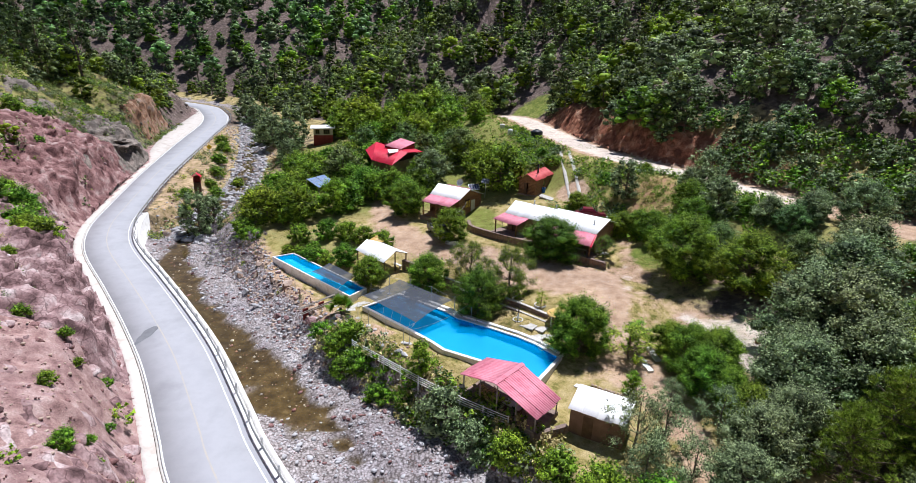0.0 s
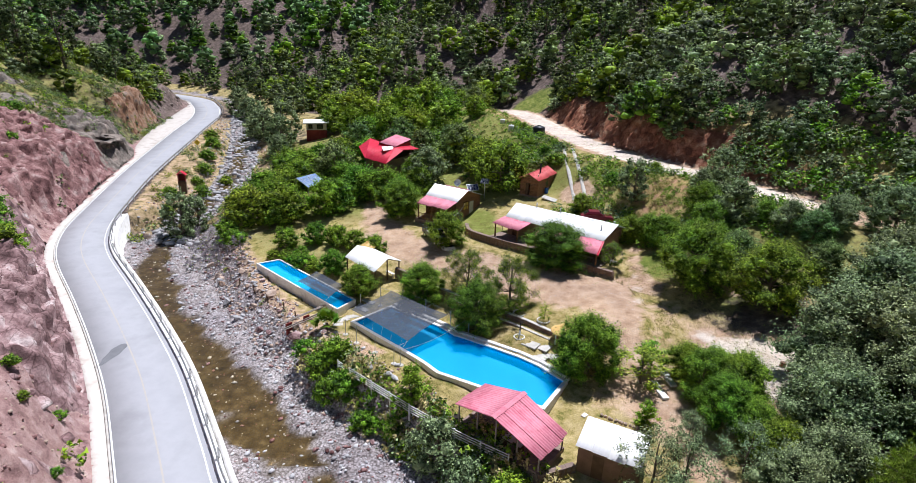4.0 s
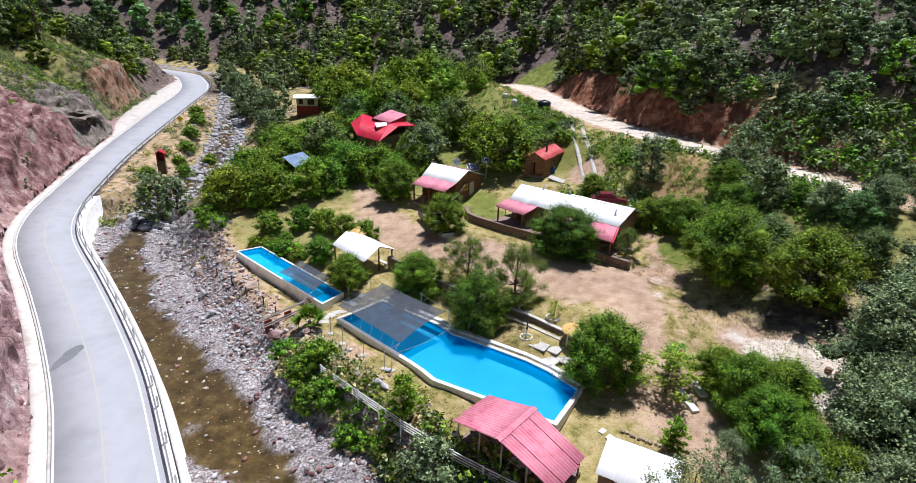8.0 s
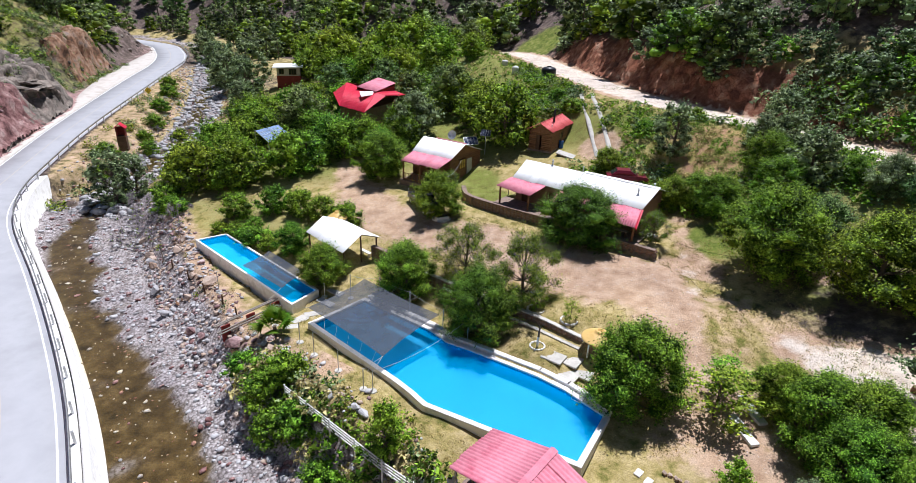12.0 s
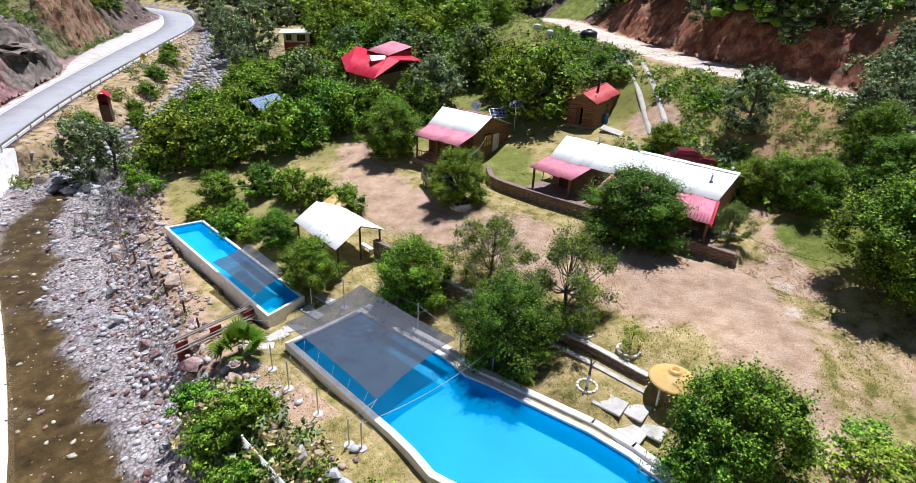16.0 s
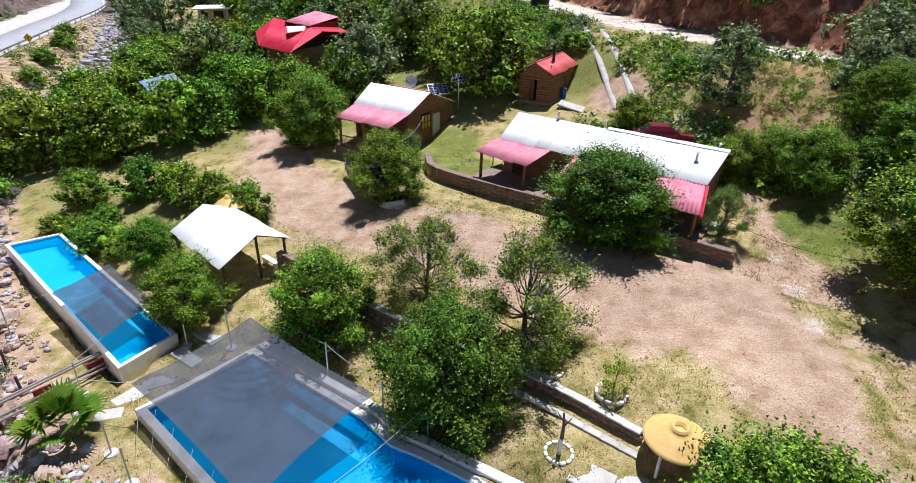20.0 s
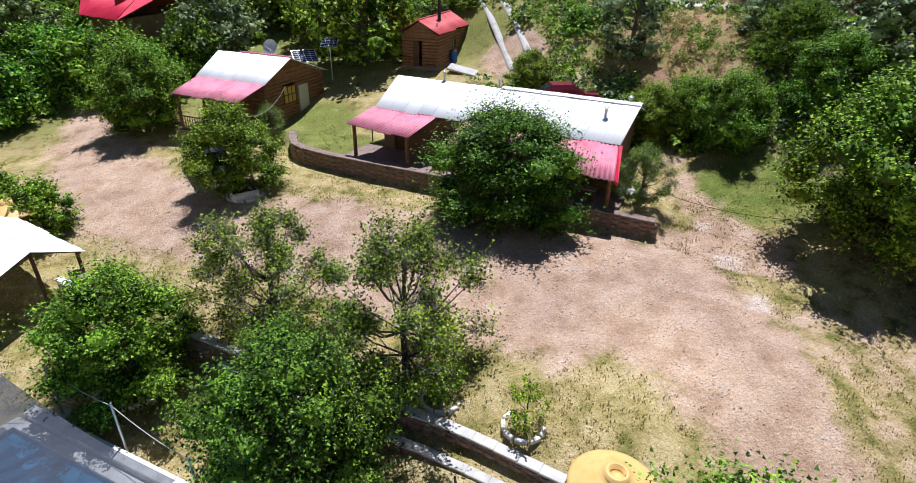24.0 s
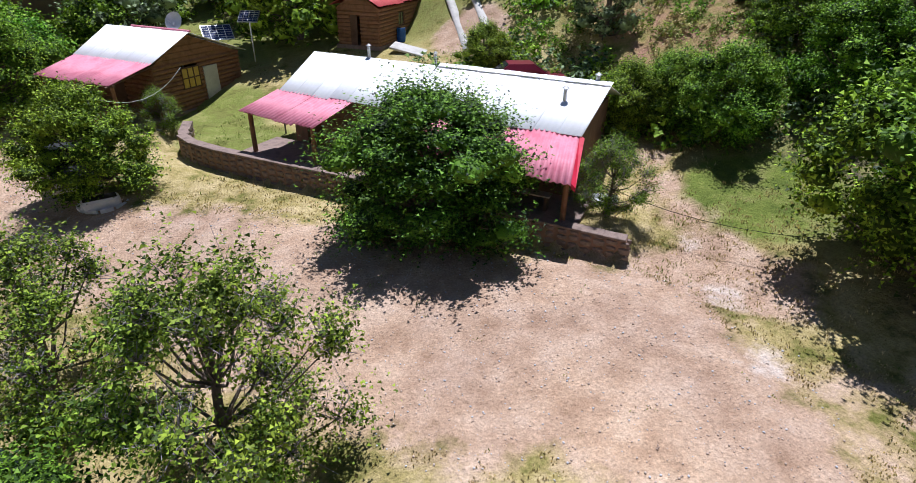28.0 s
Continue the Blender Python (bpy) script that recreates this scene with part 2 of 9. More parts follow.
def ground_mat():
    m, n, l, p = nodes_of("ground")
    big, mid, fine = noise_node(n, l, 0.16, 5, 0.6, "World"), noise_node(n, l, 0.9, 6, 0.65, "World"), noise_node(n, l, 9, 5, 0.7, "World")
    def mask(name):
        a = n.new("ShaderNodeAttribute")
        a.attribute_name = name
        s = math_node(n, l, "MULTIPLY_ADD", mid.outputs["Fac"], 1.5)
        n[s.node.name].inputs[2].default_value = -0.75
        k = math_node(n, l, "ADD", a.outputs["Fac"], s)
        k2 = math_node(n, l, "MULTIPLY_ADD", k, 2.2, True)
        n[k2.node.name].inputs[2].default_value = -0.6
        gate = math_node(n, l, "MULTIPLY", a.outputs["Fac"], 4.0, True)
        return math_node(n, l, "MULTIPLY", k2, gate)
    def tint(stops, source):
        r = ramp_node(n, stops)
        l.new(source.outputs["Fac"], r.inputs[0])
        return r.outputs[0]
    dirt = tint([(0.3, (0.37, 0.243, 0.158)), (0.5, (0.505, 0.358, 0.248)), (0.7, (0.60, 0.455, 0.338))], mid)
    grass = tint([(0.34, (0.15, 0.155, 0.035)), (0.47, (0.37, 0.305, 0.12)), (0.64, (0.54, 0.44, 0.23))], mid)
    lush = tint([(0.3, (0.08, 0.12, 0.02)), (0.5, (0.17, 0.215, 0.04)), (0.68, (0.30, 0.30, 0.10))], mid)
    red = tint([(0.3, (0.17, 0.10, 0.098)), (0.43, (0.33, 0.205, 0.195)), (0.55, (0.45, 0.305, 0.285)), (0.72, (0.58, 0.45, 0.425))], mid)
    grey = tint([(0.3, (0.20, 0.175, 0.165)), (0.48, (0.36, 0.335, 0.335)), (0.7, (0.52, 0.505, 0.515))], mid)
    litter = tint([(0.3, (0.06, 0.05, 0.04)), (0.5, (0.15, 0.115, 0.10)), (0.7, (0.27, 0.21, 0.20))], mid)
    clay = tint([(0.3, (0.11, 0.045, 0.028)), (0.5, (0.22, 0.095, 0.058)), (0.7, (0.38, 0.22, 0.15))], mid)
    c = mix_node(n, l, mask("grassy"), litter, grass)
    c = mix_node(n, l, mask("lush"), c, lush)
    c = mix_node(n, l, mask("redrock"), c, red)
    c = mix_node(n, l, mask("clay"), c, clay)
    cobble = n.new("ShaderNodeTexVoronoi")
    cobble.inputs["Scale"].default_value, cobble.inputs["Randomness"].default_value = 5.2, 1.0
    place = n.new("ShaderNodeNewGeometry")
    l.new(place.outputs["Position"], cobble.inputs["Vector"])
    joint = ramp_node(n, [(0.25, (1.15, 1.15, 1.15)), (0.5, (0.92, 0.91, 0.90)), (0.75, (0.42, 0.40, 0.39))])
    l.new(cobble.outputs["Distance"], joint.inputs[0])
    stone_tone = ramp_node(n, [(0.0, (0.62, 0.60, 0.60)), (0.5, (1.0, 0.99, 1.0)), (1.0, (1.35, 1.33, 1.36))])
    l.new(cobble.outputs["Color"], stone_tone.inputs[0])
    cobbled = mix_node(n, l, 1.0, mix_node(n, l, 1.0, grey, joint.outputs[0], "MULTIPLY"), stone_tone.outputs[0], "MULTIPLY")
    c = mix_node(n, l, mask("gravel"), c, cobbled)
    c = mix_node(n, l, mask("bare"), c, dirt)
    chalk = tint([(0.3, (0.50, 0.40, 0.33)), (0.48, (0.66, 0.58, 0.50)), (0.7, (0.74, 0.67, 0.60))], mid)
    c = mix_node(n, l, mask("chalk"), c, chalk)
    bed = tint([(0.3, (0.030, 0.022, 0.011)), (0.5, (0.075, 0.055, 0.024)), (0.72, (0.15, 0.115, 0.06))], mid)
    wet = n.new("ShaderNodeAttribute")
    wet.attribute_name = "riverbed"
    c = mix_node(n, l, wet.outputs["Fac"], c, bed)
    hsv = n.new("ShaderNodeHueSaturation")
    v = math_node(n, l, "MULTIPLY_ADD", fine.outputs["Fac"], 0.9)
    n[v.node.name].inputs[2].default_value = 0.55
    l.new(v, hsv.inputs["Value"])
    grit = noise_node(n, l, 15, 4, 0.8, "World")
    g2 = ramp_node(n, [(0.32, (0.54, 0.54, 0.55)), (0.44, (0.92, 0.92, 0.92)), (0.56, (1.02, 1.02, 1.02)), (0.68, (1.27, 1.27, 1.28))])
    l.new(grit.outputs["Fac"], g2.inputs[0])
    wide = ramp_node(n, [(0.35, (0.86, 0.84, 0.86)), (0.65, (1.08, 1.06, 1.02))])
    l.new(big.outputs["Fac"], wide.inputs[0])
    c = mix_node(n, l, 1.0, c, g2.outputs[0], "MULTIPLY")
    c = mix_node(n, l, 1.0, c, wide.outputs[0], "MULTIPLY")
    l.new(c, hsv.inputs["Color"])
    l.new(hsv.outputs[0], p.inputs["Base Color"])
    p.inputs["Roughness"].default_value, p.inputs["Specular IOR Level"].default_value = 0.95, 0.15
    b = n.new("ShaderNodeBump")
    b.inputs["Strength"].default_value, b.inputs["Distance"].default_value = 0.7, 0.12
    l.new(math_node(n, l, "ADD", fine.outputs["Fac"], math_node(n, l, "MULTIPLY", mid.outputs["Fac"], 1.5)), b.inputs["Height"])
    l.new(b.outputs[0], p.inputs["Normal"])
    return m


def water_mat(name, colour, roughness, wave, deep=False):
    m, n, l, p = nodes_of(name)
    w = noise_node(n, l, wave, 3, 0.5, "World")
    b = n.new("ShaderNodeBump")
    b.inputs["Strength"].default_value, b.inputs["Distance"].default_value = 0.12, 0.05
    l.new(w.outputs["Fac"], b.inputs["Height"])
    p.inputs["Base Color"].default_value = (*colour, 1)
    p.inputs["Roughness"].default_value, p.inputs["IOR"].default_value, p.inputs["Transmission Weight"].default_value = roughness, 1.33, 1.0
    l.new(b.outputs[0], p.inputs["Normal"])
    if deep:
        d, mx = n.new("ShaderNodeBsdfDiffuse"), n.new("ShaderNodeMixShader")
        d.inputs[0].default_value = (*deep, 1)
        mx.inputs[0].default_value = 0.55
        l.new(p.outputs[0], mx.inputs[1])
        l.new(d.outputs[0], mx.inputs[2])
        l.new(mx.outputs[0], n["Material Output"].inputs[0])
    return m


M["ground"] = ground_mat()
M["pool_water"] = water_mat("pool_water", (0.55, 0.86, 1.0), 0.02, 1.2, (0.0, 0.26, 0.51))
M["river_water"] = water_mat("river_water", (0.72, 0.62, 0.42), 0.05, 2.5)
M["pool_cyan"] = surface("turquoise_pool_paint", [(0.02, 0.44, 0.70), (0.04, 0.52, 0.76), (0.02, 0.40, 0.66)], 0.35, 12, 0.5, 0.05, 0, 0.05)
M["pool_blue"] = surface("blue_pool_paint", [(0.0, 0.31, 0.58), (0.01, 0.37, 0.65), (0.0, 0.27, 0.52)], 0.35, 12, 0.5, 0.05, 0, 0.05)
M["asphalt"] = surface("sun_bleached_asphalt", [(0.375, 0.38, 0.41), (0.43, 0.435, 0.465), (0.355, 0.36, 0.385)], 0.22, 30, 0.9, 0.25, 0, 0.06)
M["line_white"] = surface("white_road_paint", [(0.62, 0.62, 0.62), (0.75, 0.75, 0.74)], 1.2, 30, 0.8, 0.1)
M["line_yellow"] = surface("faded_yellow_paint", [(0.43, 0.425, 0.43), (0.49, 0.455, 0.40), (0.43, 0.43, 0.435)], 0.9, 30, 0.8, 0.1)
M["pale_dust"] = surface("pale_dust", [(0.52, 0.47, 0.42), (0.64, 0.60, 0.56), (0.46, 0.40, 0.35)], 0.5, 12, 0.95, 0.4, 0, 0.12)
M["rock_purple"] = rock_mat("purple_rock", [(0.10, 0.06, 0.06), (0.25, 0.155, 0.155), (0.40, 0.28, 0.275), (0.58, 0.49, 0.48)])
M["rock_slate"] = rock_mat("grey_crag_rock", [(0.10, 0.09, 0.08), (0.22, 0.19, 0.165), (0.36, 0.30, 0.26)], 0.7)
M["yellow"] = surface("yellow_fibreglass", [(0.68, 0.43, 0.12), (0.76, 0.51, 0.19), (0.62, 0.40, 0.12)], 1.1, 16, 0.45, 0.08, 0, 0.08)
M["black_plastic"] = surface("black_plastic", [(0.015, 0.018, 0.025), (0.03, 0.034, 0.045)], 1.5, 20, 0.4, 0.05)
M["blue_plastic"] = surface("blue_plastic", [(0.02, 0.09, 0.35), (0.03, 0.13, 0.45)], 1.5, 20, 0.4, 0.05)
M["white_plastic"] = surface("white_plastic", [(0.66, 0.66, 0.64), (0.76, 0.76, 0.74)], 1.5, 20, 0.5, 0.05)
M["solar"] = surface("solar_cell", [(0.012, 0.02, 0.06), (0.02, 0.035, 0.10)], 2.0, 30, 0.15, 0, 0, 0.05)
# cells of the rack: the sky's reflection is put into a paler base colour
M["solar_array"] = surface("solar_cell_with_sky_glare", [(0.20, 0.30, 0.50), (0.27, 0.37, 0.58)], 2.0, 30, 0.25, 0, 0, 0.05)
M["maroon"] = surface("maroon_car_paint", [(0.17, 0.012, 0.03), (0.22, 0.02, 0.04)], 1.0, 30, 0.3, 0, 0.2, 0.04, specular=0.5)
M["truck_paint"] = surface("dark_car_paint", [(0.05, 0.05, 0.055), (0.08, 0.08, 0.085)], 1.0, 30, 0.35, 0, 0.2, 0.05, specular=0.5)
M["rubber"] = surface("rubber", [(0.02, 0.02, 0.02), (0.035, 0.033, 0.03)], 3, 30, 0.9, 0.2)
M["glass_dark"] = surface("dark_window_glass", [(0.015, 0.02, 0.022), (0.03, 0.035, 0.035)], 2, 10, 0.08, 0, 0, 0.05, specular=0.6)
M["curtain"] = surface("yellow_curtain", [(0.50, 0.33, 0.05), (0.60, 0.42, 0.10)], 3, 20, 0.9, 0.1)
M["sign_yellow"] = surface("yellow_sign", [(0.75, 0.50, 0.02), (0.80, 0.56, 0.04)], 2, 20, 0.5, 0)
M["brick_red"] = surface("red_painted_wall", [(0.22, 0.035, 0.03), (0.30, 0.06, 0.05)], 1.5, 20, 0.85, 0.3)
M["tarp_blue"] = surface("pale_blue_tarp", [(0.30, 0.50, 0.62), (0.40, 0.58, 0.68)], 1.5, 20, 0.6, 0.1)
M["stain"] = surface("dark_asphalt_patch", [(0.15, 0.155, 0.17), (0.20, 0.205, 0.22)], 1.5, 20, 0.8, 0.1)
M["rock_red"] = rock_mat("red_rock", [(0.09, 0.045, 0.045), (0.22, 0.115, 0.11), (0.33, 0.195, 0.185), (0.45, 0.33, 0.31)], 1.1)
M["rock_clay"] = rock_mat("red_clay", [(0.115, 0.047, 0.032), (0.257, 0.101, 0.061), (0.378, 0.176, 0.108), (0.567, 0.365, 0.257)], 0.9)
M["rock_grey"] = surface("grey_river_stone", [(0.24, 0.23, 0.235), (0.42, 0.415, 0.43), (0.54, 0.535, 0.55)], 0.9, 9, 0.85, 0.5, 0, 0.25, "World", 0.05)
M["rock_pale"] = surface("pale_river_stone", [(0.40, 0.395, 0.415), (0.57, 0.565, 0.58)], 1.2, 10, 0.8, 0.4, 0, 0.2, "World", 0.04)
M["rock_rust"] = rock_mat("orange_rock", [(0.10, 0.06, 0.04), (0.26, 0.14, 0.085), (0.36, 0.24, 0.165), (0.27, 0.21, 0.18)], 0.6)
M["flower"] = surface("red_flower", [(0.55, 0.02, 0.03), (0.65, 0.05, 0.06)], 8, 30, 0.6, 0)
M["rope"] = surface("pale_rope", [(0.45, 0.47, 0.44), (0.60, 0.62, 0.58)], 8, 60, 0.9, 0)
M["pale_blue"] = surface("pale_blue_paint", [(0.05, 0.38, 0.72), (0.10, 0.45, 0.80)], 2, 20, 0.6, 0)


def net_mat():
    m, n, l, p = nodes_of("shade_net")
    w = noise_node(n, l, 1.3, 4, 0.6, "World")
    r = ramp_node(n, [(0.3, (0.028, 0.036, 0.052)), (0.7, (0.055, 0.066, 0.088))])
    l.new(w.outputs["Fac"], r.inputs[0])
    l.new(r.outputs[0], p.inputs["Base Color"])
    p.inputs["Roughness"].default_value = 0.7
    t, mx = n.new("ShaderNodeBsdfTransparent"), n.new("ShaderNodeMixShader")
    k = math_node(n, l, "MULTIPLY_ADD", w.outputs["Fac"], -0.25)
    n[k.node.name].inputs[2].default_value = 0.90
    l.new(k, mx.inputs[0])
    l.new(t.outputs[0], mx.inputs[1])
    l.new(p.outputs[0], mx.inputs[2])
    l.new(mx.outputs[0], n["Material Output"].inputs[0])
    return m


M["net"] = net_mat()

M["rock_dusty"] = surface("dusty_pink_stone", [(0.33, 0.24, 0.19), (0.47, 0.36, 0.29), (0.55, 0.46, 0.39)], 1.5, 12, 0.9, 0.4, 0, 0.2)
# ---- lie of the land ----
ROAD = np.array([(24, -40, -2.2), (12, -8, -1.9), (0.5, 10, -1.7), (-11.4, 27.8, -1.55), (-15.0, 34.1, -1.5), (-20.4, 43.5, -1.4), (-26.4, 52.0, -1.35),
                 (-32.6, 60.5, -1.1), (-39.7, 71.2, -0.5), (-43.4, 79.7, -0.15), (-45.2, 88.7, 0.35), (-47.6, 104.7, 1.25), (-49.4, 120.3, 1.95),
                 (-53.4, 149.7, 3.1), (-58.5, 175, 3.9), (-67, 197, 4.4), (-79, 215, 4.9), (-110, 232, 5.6), (-170, 245, 7.0)])
RIVER = np.array([(34, -30, -6.2), (20, 5, -5.4), (6, 24, -4.9), (-3.2, 34, -4.5), (-10.8, 42.4, -4.3), (-19.2, 53.8, -4.1), (-28, 69, -3.8), (-33.5, 81, -3.2),
                  (-34, 95, -2.4), (-33.5, 110, -1.2), (-36.5, 130, 0.2), (-43, 155, 1.6), (-50, 180, 2.6), (-60, 208, 3.4), (-90, 235, 4.4), (-170, 254, 5.8)])
HILL = np.array([(40, -60, 3.0), (52, -10, 6.5), (62, 25, 8.4), (60, 45, 9.0), (56, 56, 9.2), (52, 63.5, 9.4), (48.5, 71, 9.6), (44.5, 79, 9.9), (39, 87, 10.3), (34.5, 97, 10.8),
                 (31.5, 118, 11.3), (28, 138, 11.8), (18, 150, 10.5), (-2, 156, 8.0), (-22, 165, 6.5), (-34, 184, 5.5), (-45, 212, 5.8), (-85, 246, 7.0), (-170, 266, 9.0)])


def smooth_line(line, parts=4):
    """The same line with rounded corners."""
    ends = np.vstack([2 * line[0] - line[1], line, 2 * line[-1] - line[-2]])
    out = []
    for a, b, c, d in zip(ends[:-3], ends[1:-2], ends[2:-1], ends[3:]):
        for k in range(parts):
            t = k / parts
            out.append(0.5 * (2 * b + (c - a) * t + (2 * a - 5 * b + 4 * c - d) * t * t + (3 * b - a - 3 * c + d) * t**3))
    return np.array(out + [line[-1]])


for k, (a, b) in enumerate(zip(ROAD[:-1].copy(), ROAD[1:].copy())):
    # the road's middle, moved sideways where it swings wide
    d = (b - a)[:2] / np.hypot(*(b - a)[:2])
    ROAD[k, :2] += np.array([d[1], -d[0]]) * np.interp(a[1], (36, 45, 49, 58, 70, 98, 139, 187, 215), (0, 0.08, 0.25, 0.6, -0.15, -1.0, -2.6, -0.5, 0))
ROAD, RIVER, HILL = smooth_line(ROAD), smooth_line(RIVER, 3), smooth_line(HILL, 3)
BIG_POOL = [(-3.7, 51.75), (2.75, 44.75), (3.7, 43.6), (4.6, 42.3), (12.85, 37.0), (15.8, 40.85), (13.9, 43.5), (12.4, 45.0), (7.9, 48.4), (6.8, 49.1), (5.7, 50.6), (0.3, 55.4)]
SMALL_POOL = [(-16.95, 67.2), (-5.35, 54.4), (-3.6, 56.8), (-14.4, 68.7)]


TERRACE = [(10.1, 74.0), (10.1, 71.3), (11.5, 69.5), (25.1, 57.4), (28.2, 60.8), (17.0, 74.5)]


def inside(poly, x, y):
    """How far inside a polygon that runs anticlockwise, roughly convex."""
    d = np.full(np.shape(x), 1e9)
    for (ax, ay), (bx, by) in zip(poly, poly[1:] + poly[:1]):
        k = math.hypot(bx - ax, by - ay)
        d = np.minimum(d, ((bx - ax) * (y - ay) - (by - ay) * (x - ax)) / k)
    return d


POOL_HOLES = [[(-3.7, 51.75), (3.5, 43.9), (7.0, 49.0), (0.3, 55.4)], [(4.2, 42.5), (12.85, 37.0), (15.8, 40.85), (13.9, 43.5), (12.4, 45.0), (7.9, 48.4)], [(3.0, 44.5), (4.8, 42.2), (7.9, 48.3), (6.5, 49.5)], SMALL_POOL]


def along(line, x, y):
    """Distance to a polyline, with a sign (positive to its right), and its height there."""
    best, side, level = np.full(x.shape, 1e9), np.ones(x.shape), np.zeros(x.shape)
    for a, b in zip(line[:-1], line[1:]):
        dx, dy = b[0] - a[0], b[1] - a[1]
        s = (((x - a[0]) * dx + (y - a[1]) * dy) / (dx * dx + dy * dy)).clip(0, 1)
        px, py = x - a[0] - s * dx, y - a[1] - s * dy
        d = np.hypot(px, py)
        near = d < best
        best = np.where(near, d, best)
        side = np.where(near, np.sign(px * dy - py * dx), side)
        level = np.where(near, a[2] + s * (b[2] - a[2]), level)
    return best * np.where(side == 0, 1, side), level


def step(lo, hi, v):
    s = ((v - lo) / (hi - lo)).clip(0, 1)
    return s * s * (3 - 2 * s)


def rough(x, y, size):
    """Smooth unevenness between -1 and 1, at about that many metres."""
    k = 2 * math.pi / size
    a = np.sin(k * (0.83 * x + 0.56 * y) + 1.3) + np.sin(k * (-0.42 * x + 0.91 * y) * 1.31 + 4.1) + np.sin(k * (0.97 * x - 0.25 * y) * 0.77 + 2.2)
    b = np.sin(k * (0.6 * x - 0.8 * y) * 1.7 + 2 * np.sin(k * 0.4 * x)) + np.sin(k * (0.1 * x + 0.99 * y) * 2.1 + 2 * np.sin(k * 0.5 * y))
    return (a + 0.8 * b) / 4.6


def site_level(x, y):
    """The settled terrace between river and hill: a tilted plain with flat places for pools and houses."""
    z = 0.105 * x + 0.122 * (y - 50) - 0.95
    z = z + 0.10 * np.maximum(0, y - 70) * step(5, 30, x) - 0.06 * np.maximum(0, y - 85) * step(0, -25, x)
    z = z + 1.1 * step(28, 42, x) * step(85, 60, y)
    for cx, cy, level, r in ((3, 47, -0.85, 7), (12, 41.5, -0.55, 5.5), (-11, 60, -1.05, 5), (-15, 66, -0.95, 4), (20, 52, 1.75, 6), (24, 50, 2.1, 4.5), (-1.5, 62, 0.2, 4), (22.5, 62, 2.5, 4.5), (24, 60, 2.5, 3),
                             (17, 67, 2.7, 4), (9, 74, 3.0, 4), (22, 83, 5.5, 4), (11, 36.0, -1.0, 4.5), (12.7, 47.2, 0.55, 2.6), (-5, 50.2, -0.5, 3.8), (0, 44.8, -0.45, 3.8), (5, 40.6, -0.5, 3.4), (-9.5, 56, -1.15, 3.4), (-14, 61.5, -1.2, 3.4), (12.6, 71.2, 2.75, 2.8), (15.5, 69, 2.6, 2.6), (21, 57.2, 2.1, 3.8), (16.5, 61.2, 2.15, 3.8), (12.2, 65.6, 2.3, 2.8), (25.5, 54.6, 2.25, 3.4), (23.6, 56.6, 2.25, 2.0)):
        w = np.exp(-(((x - cx) ** 2 + (y - cy) ** 2) / r**2) ** 1.5)
        z = z * (1 - w) + level * w
    return z


WIDER = (100, 139, 187), (1.0, 1.2, 1.35)


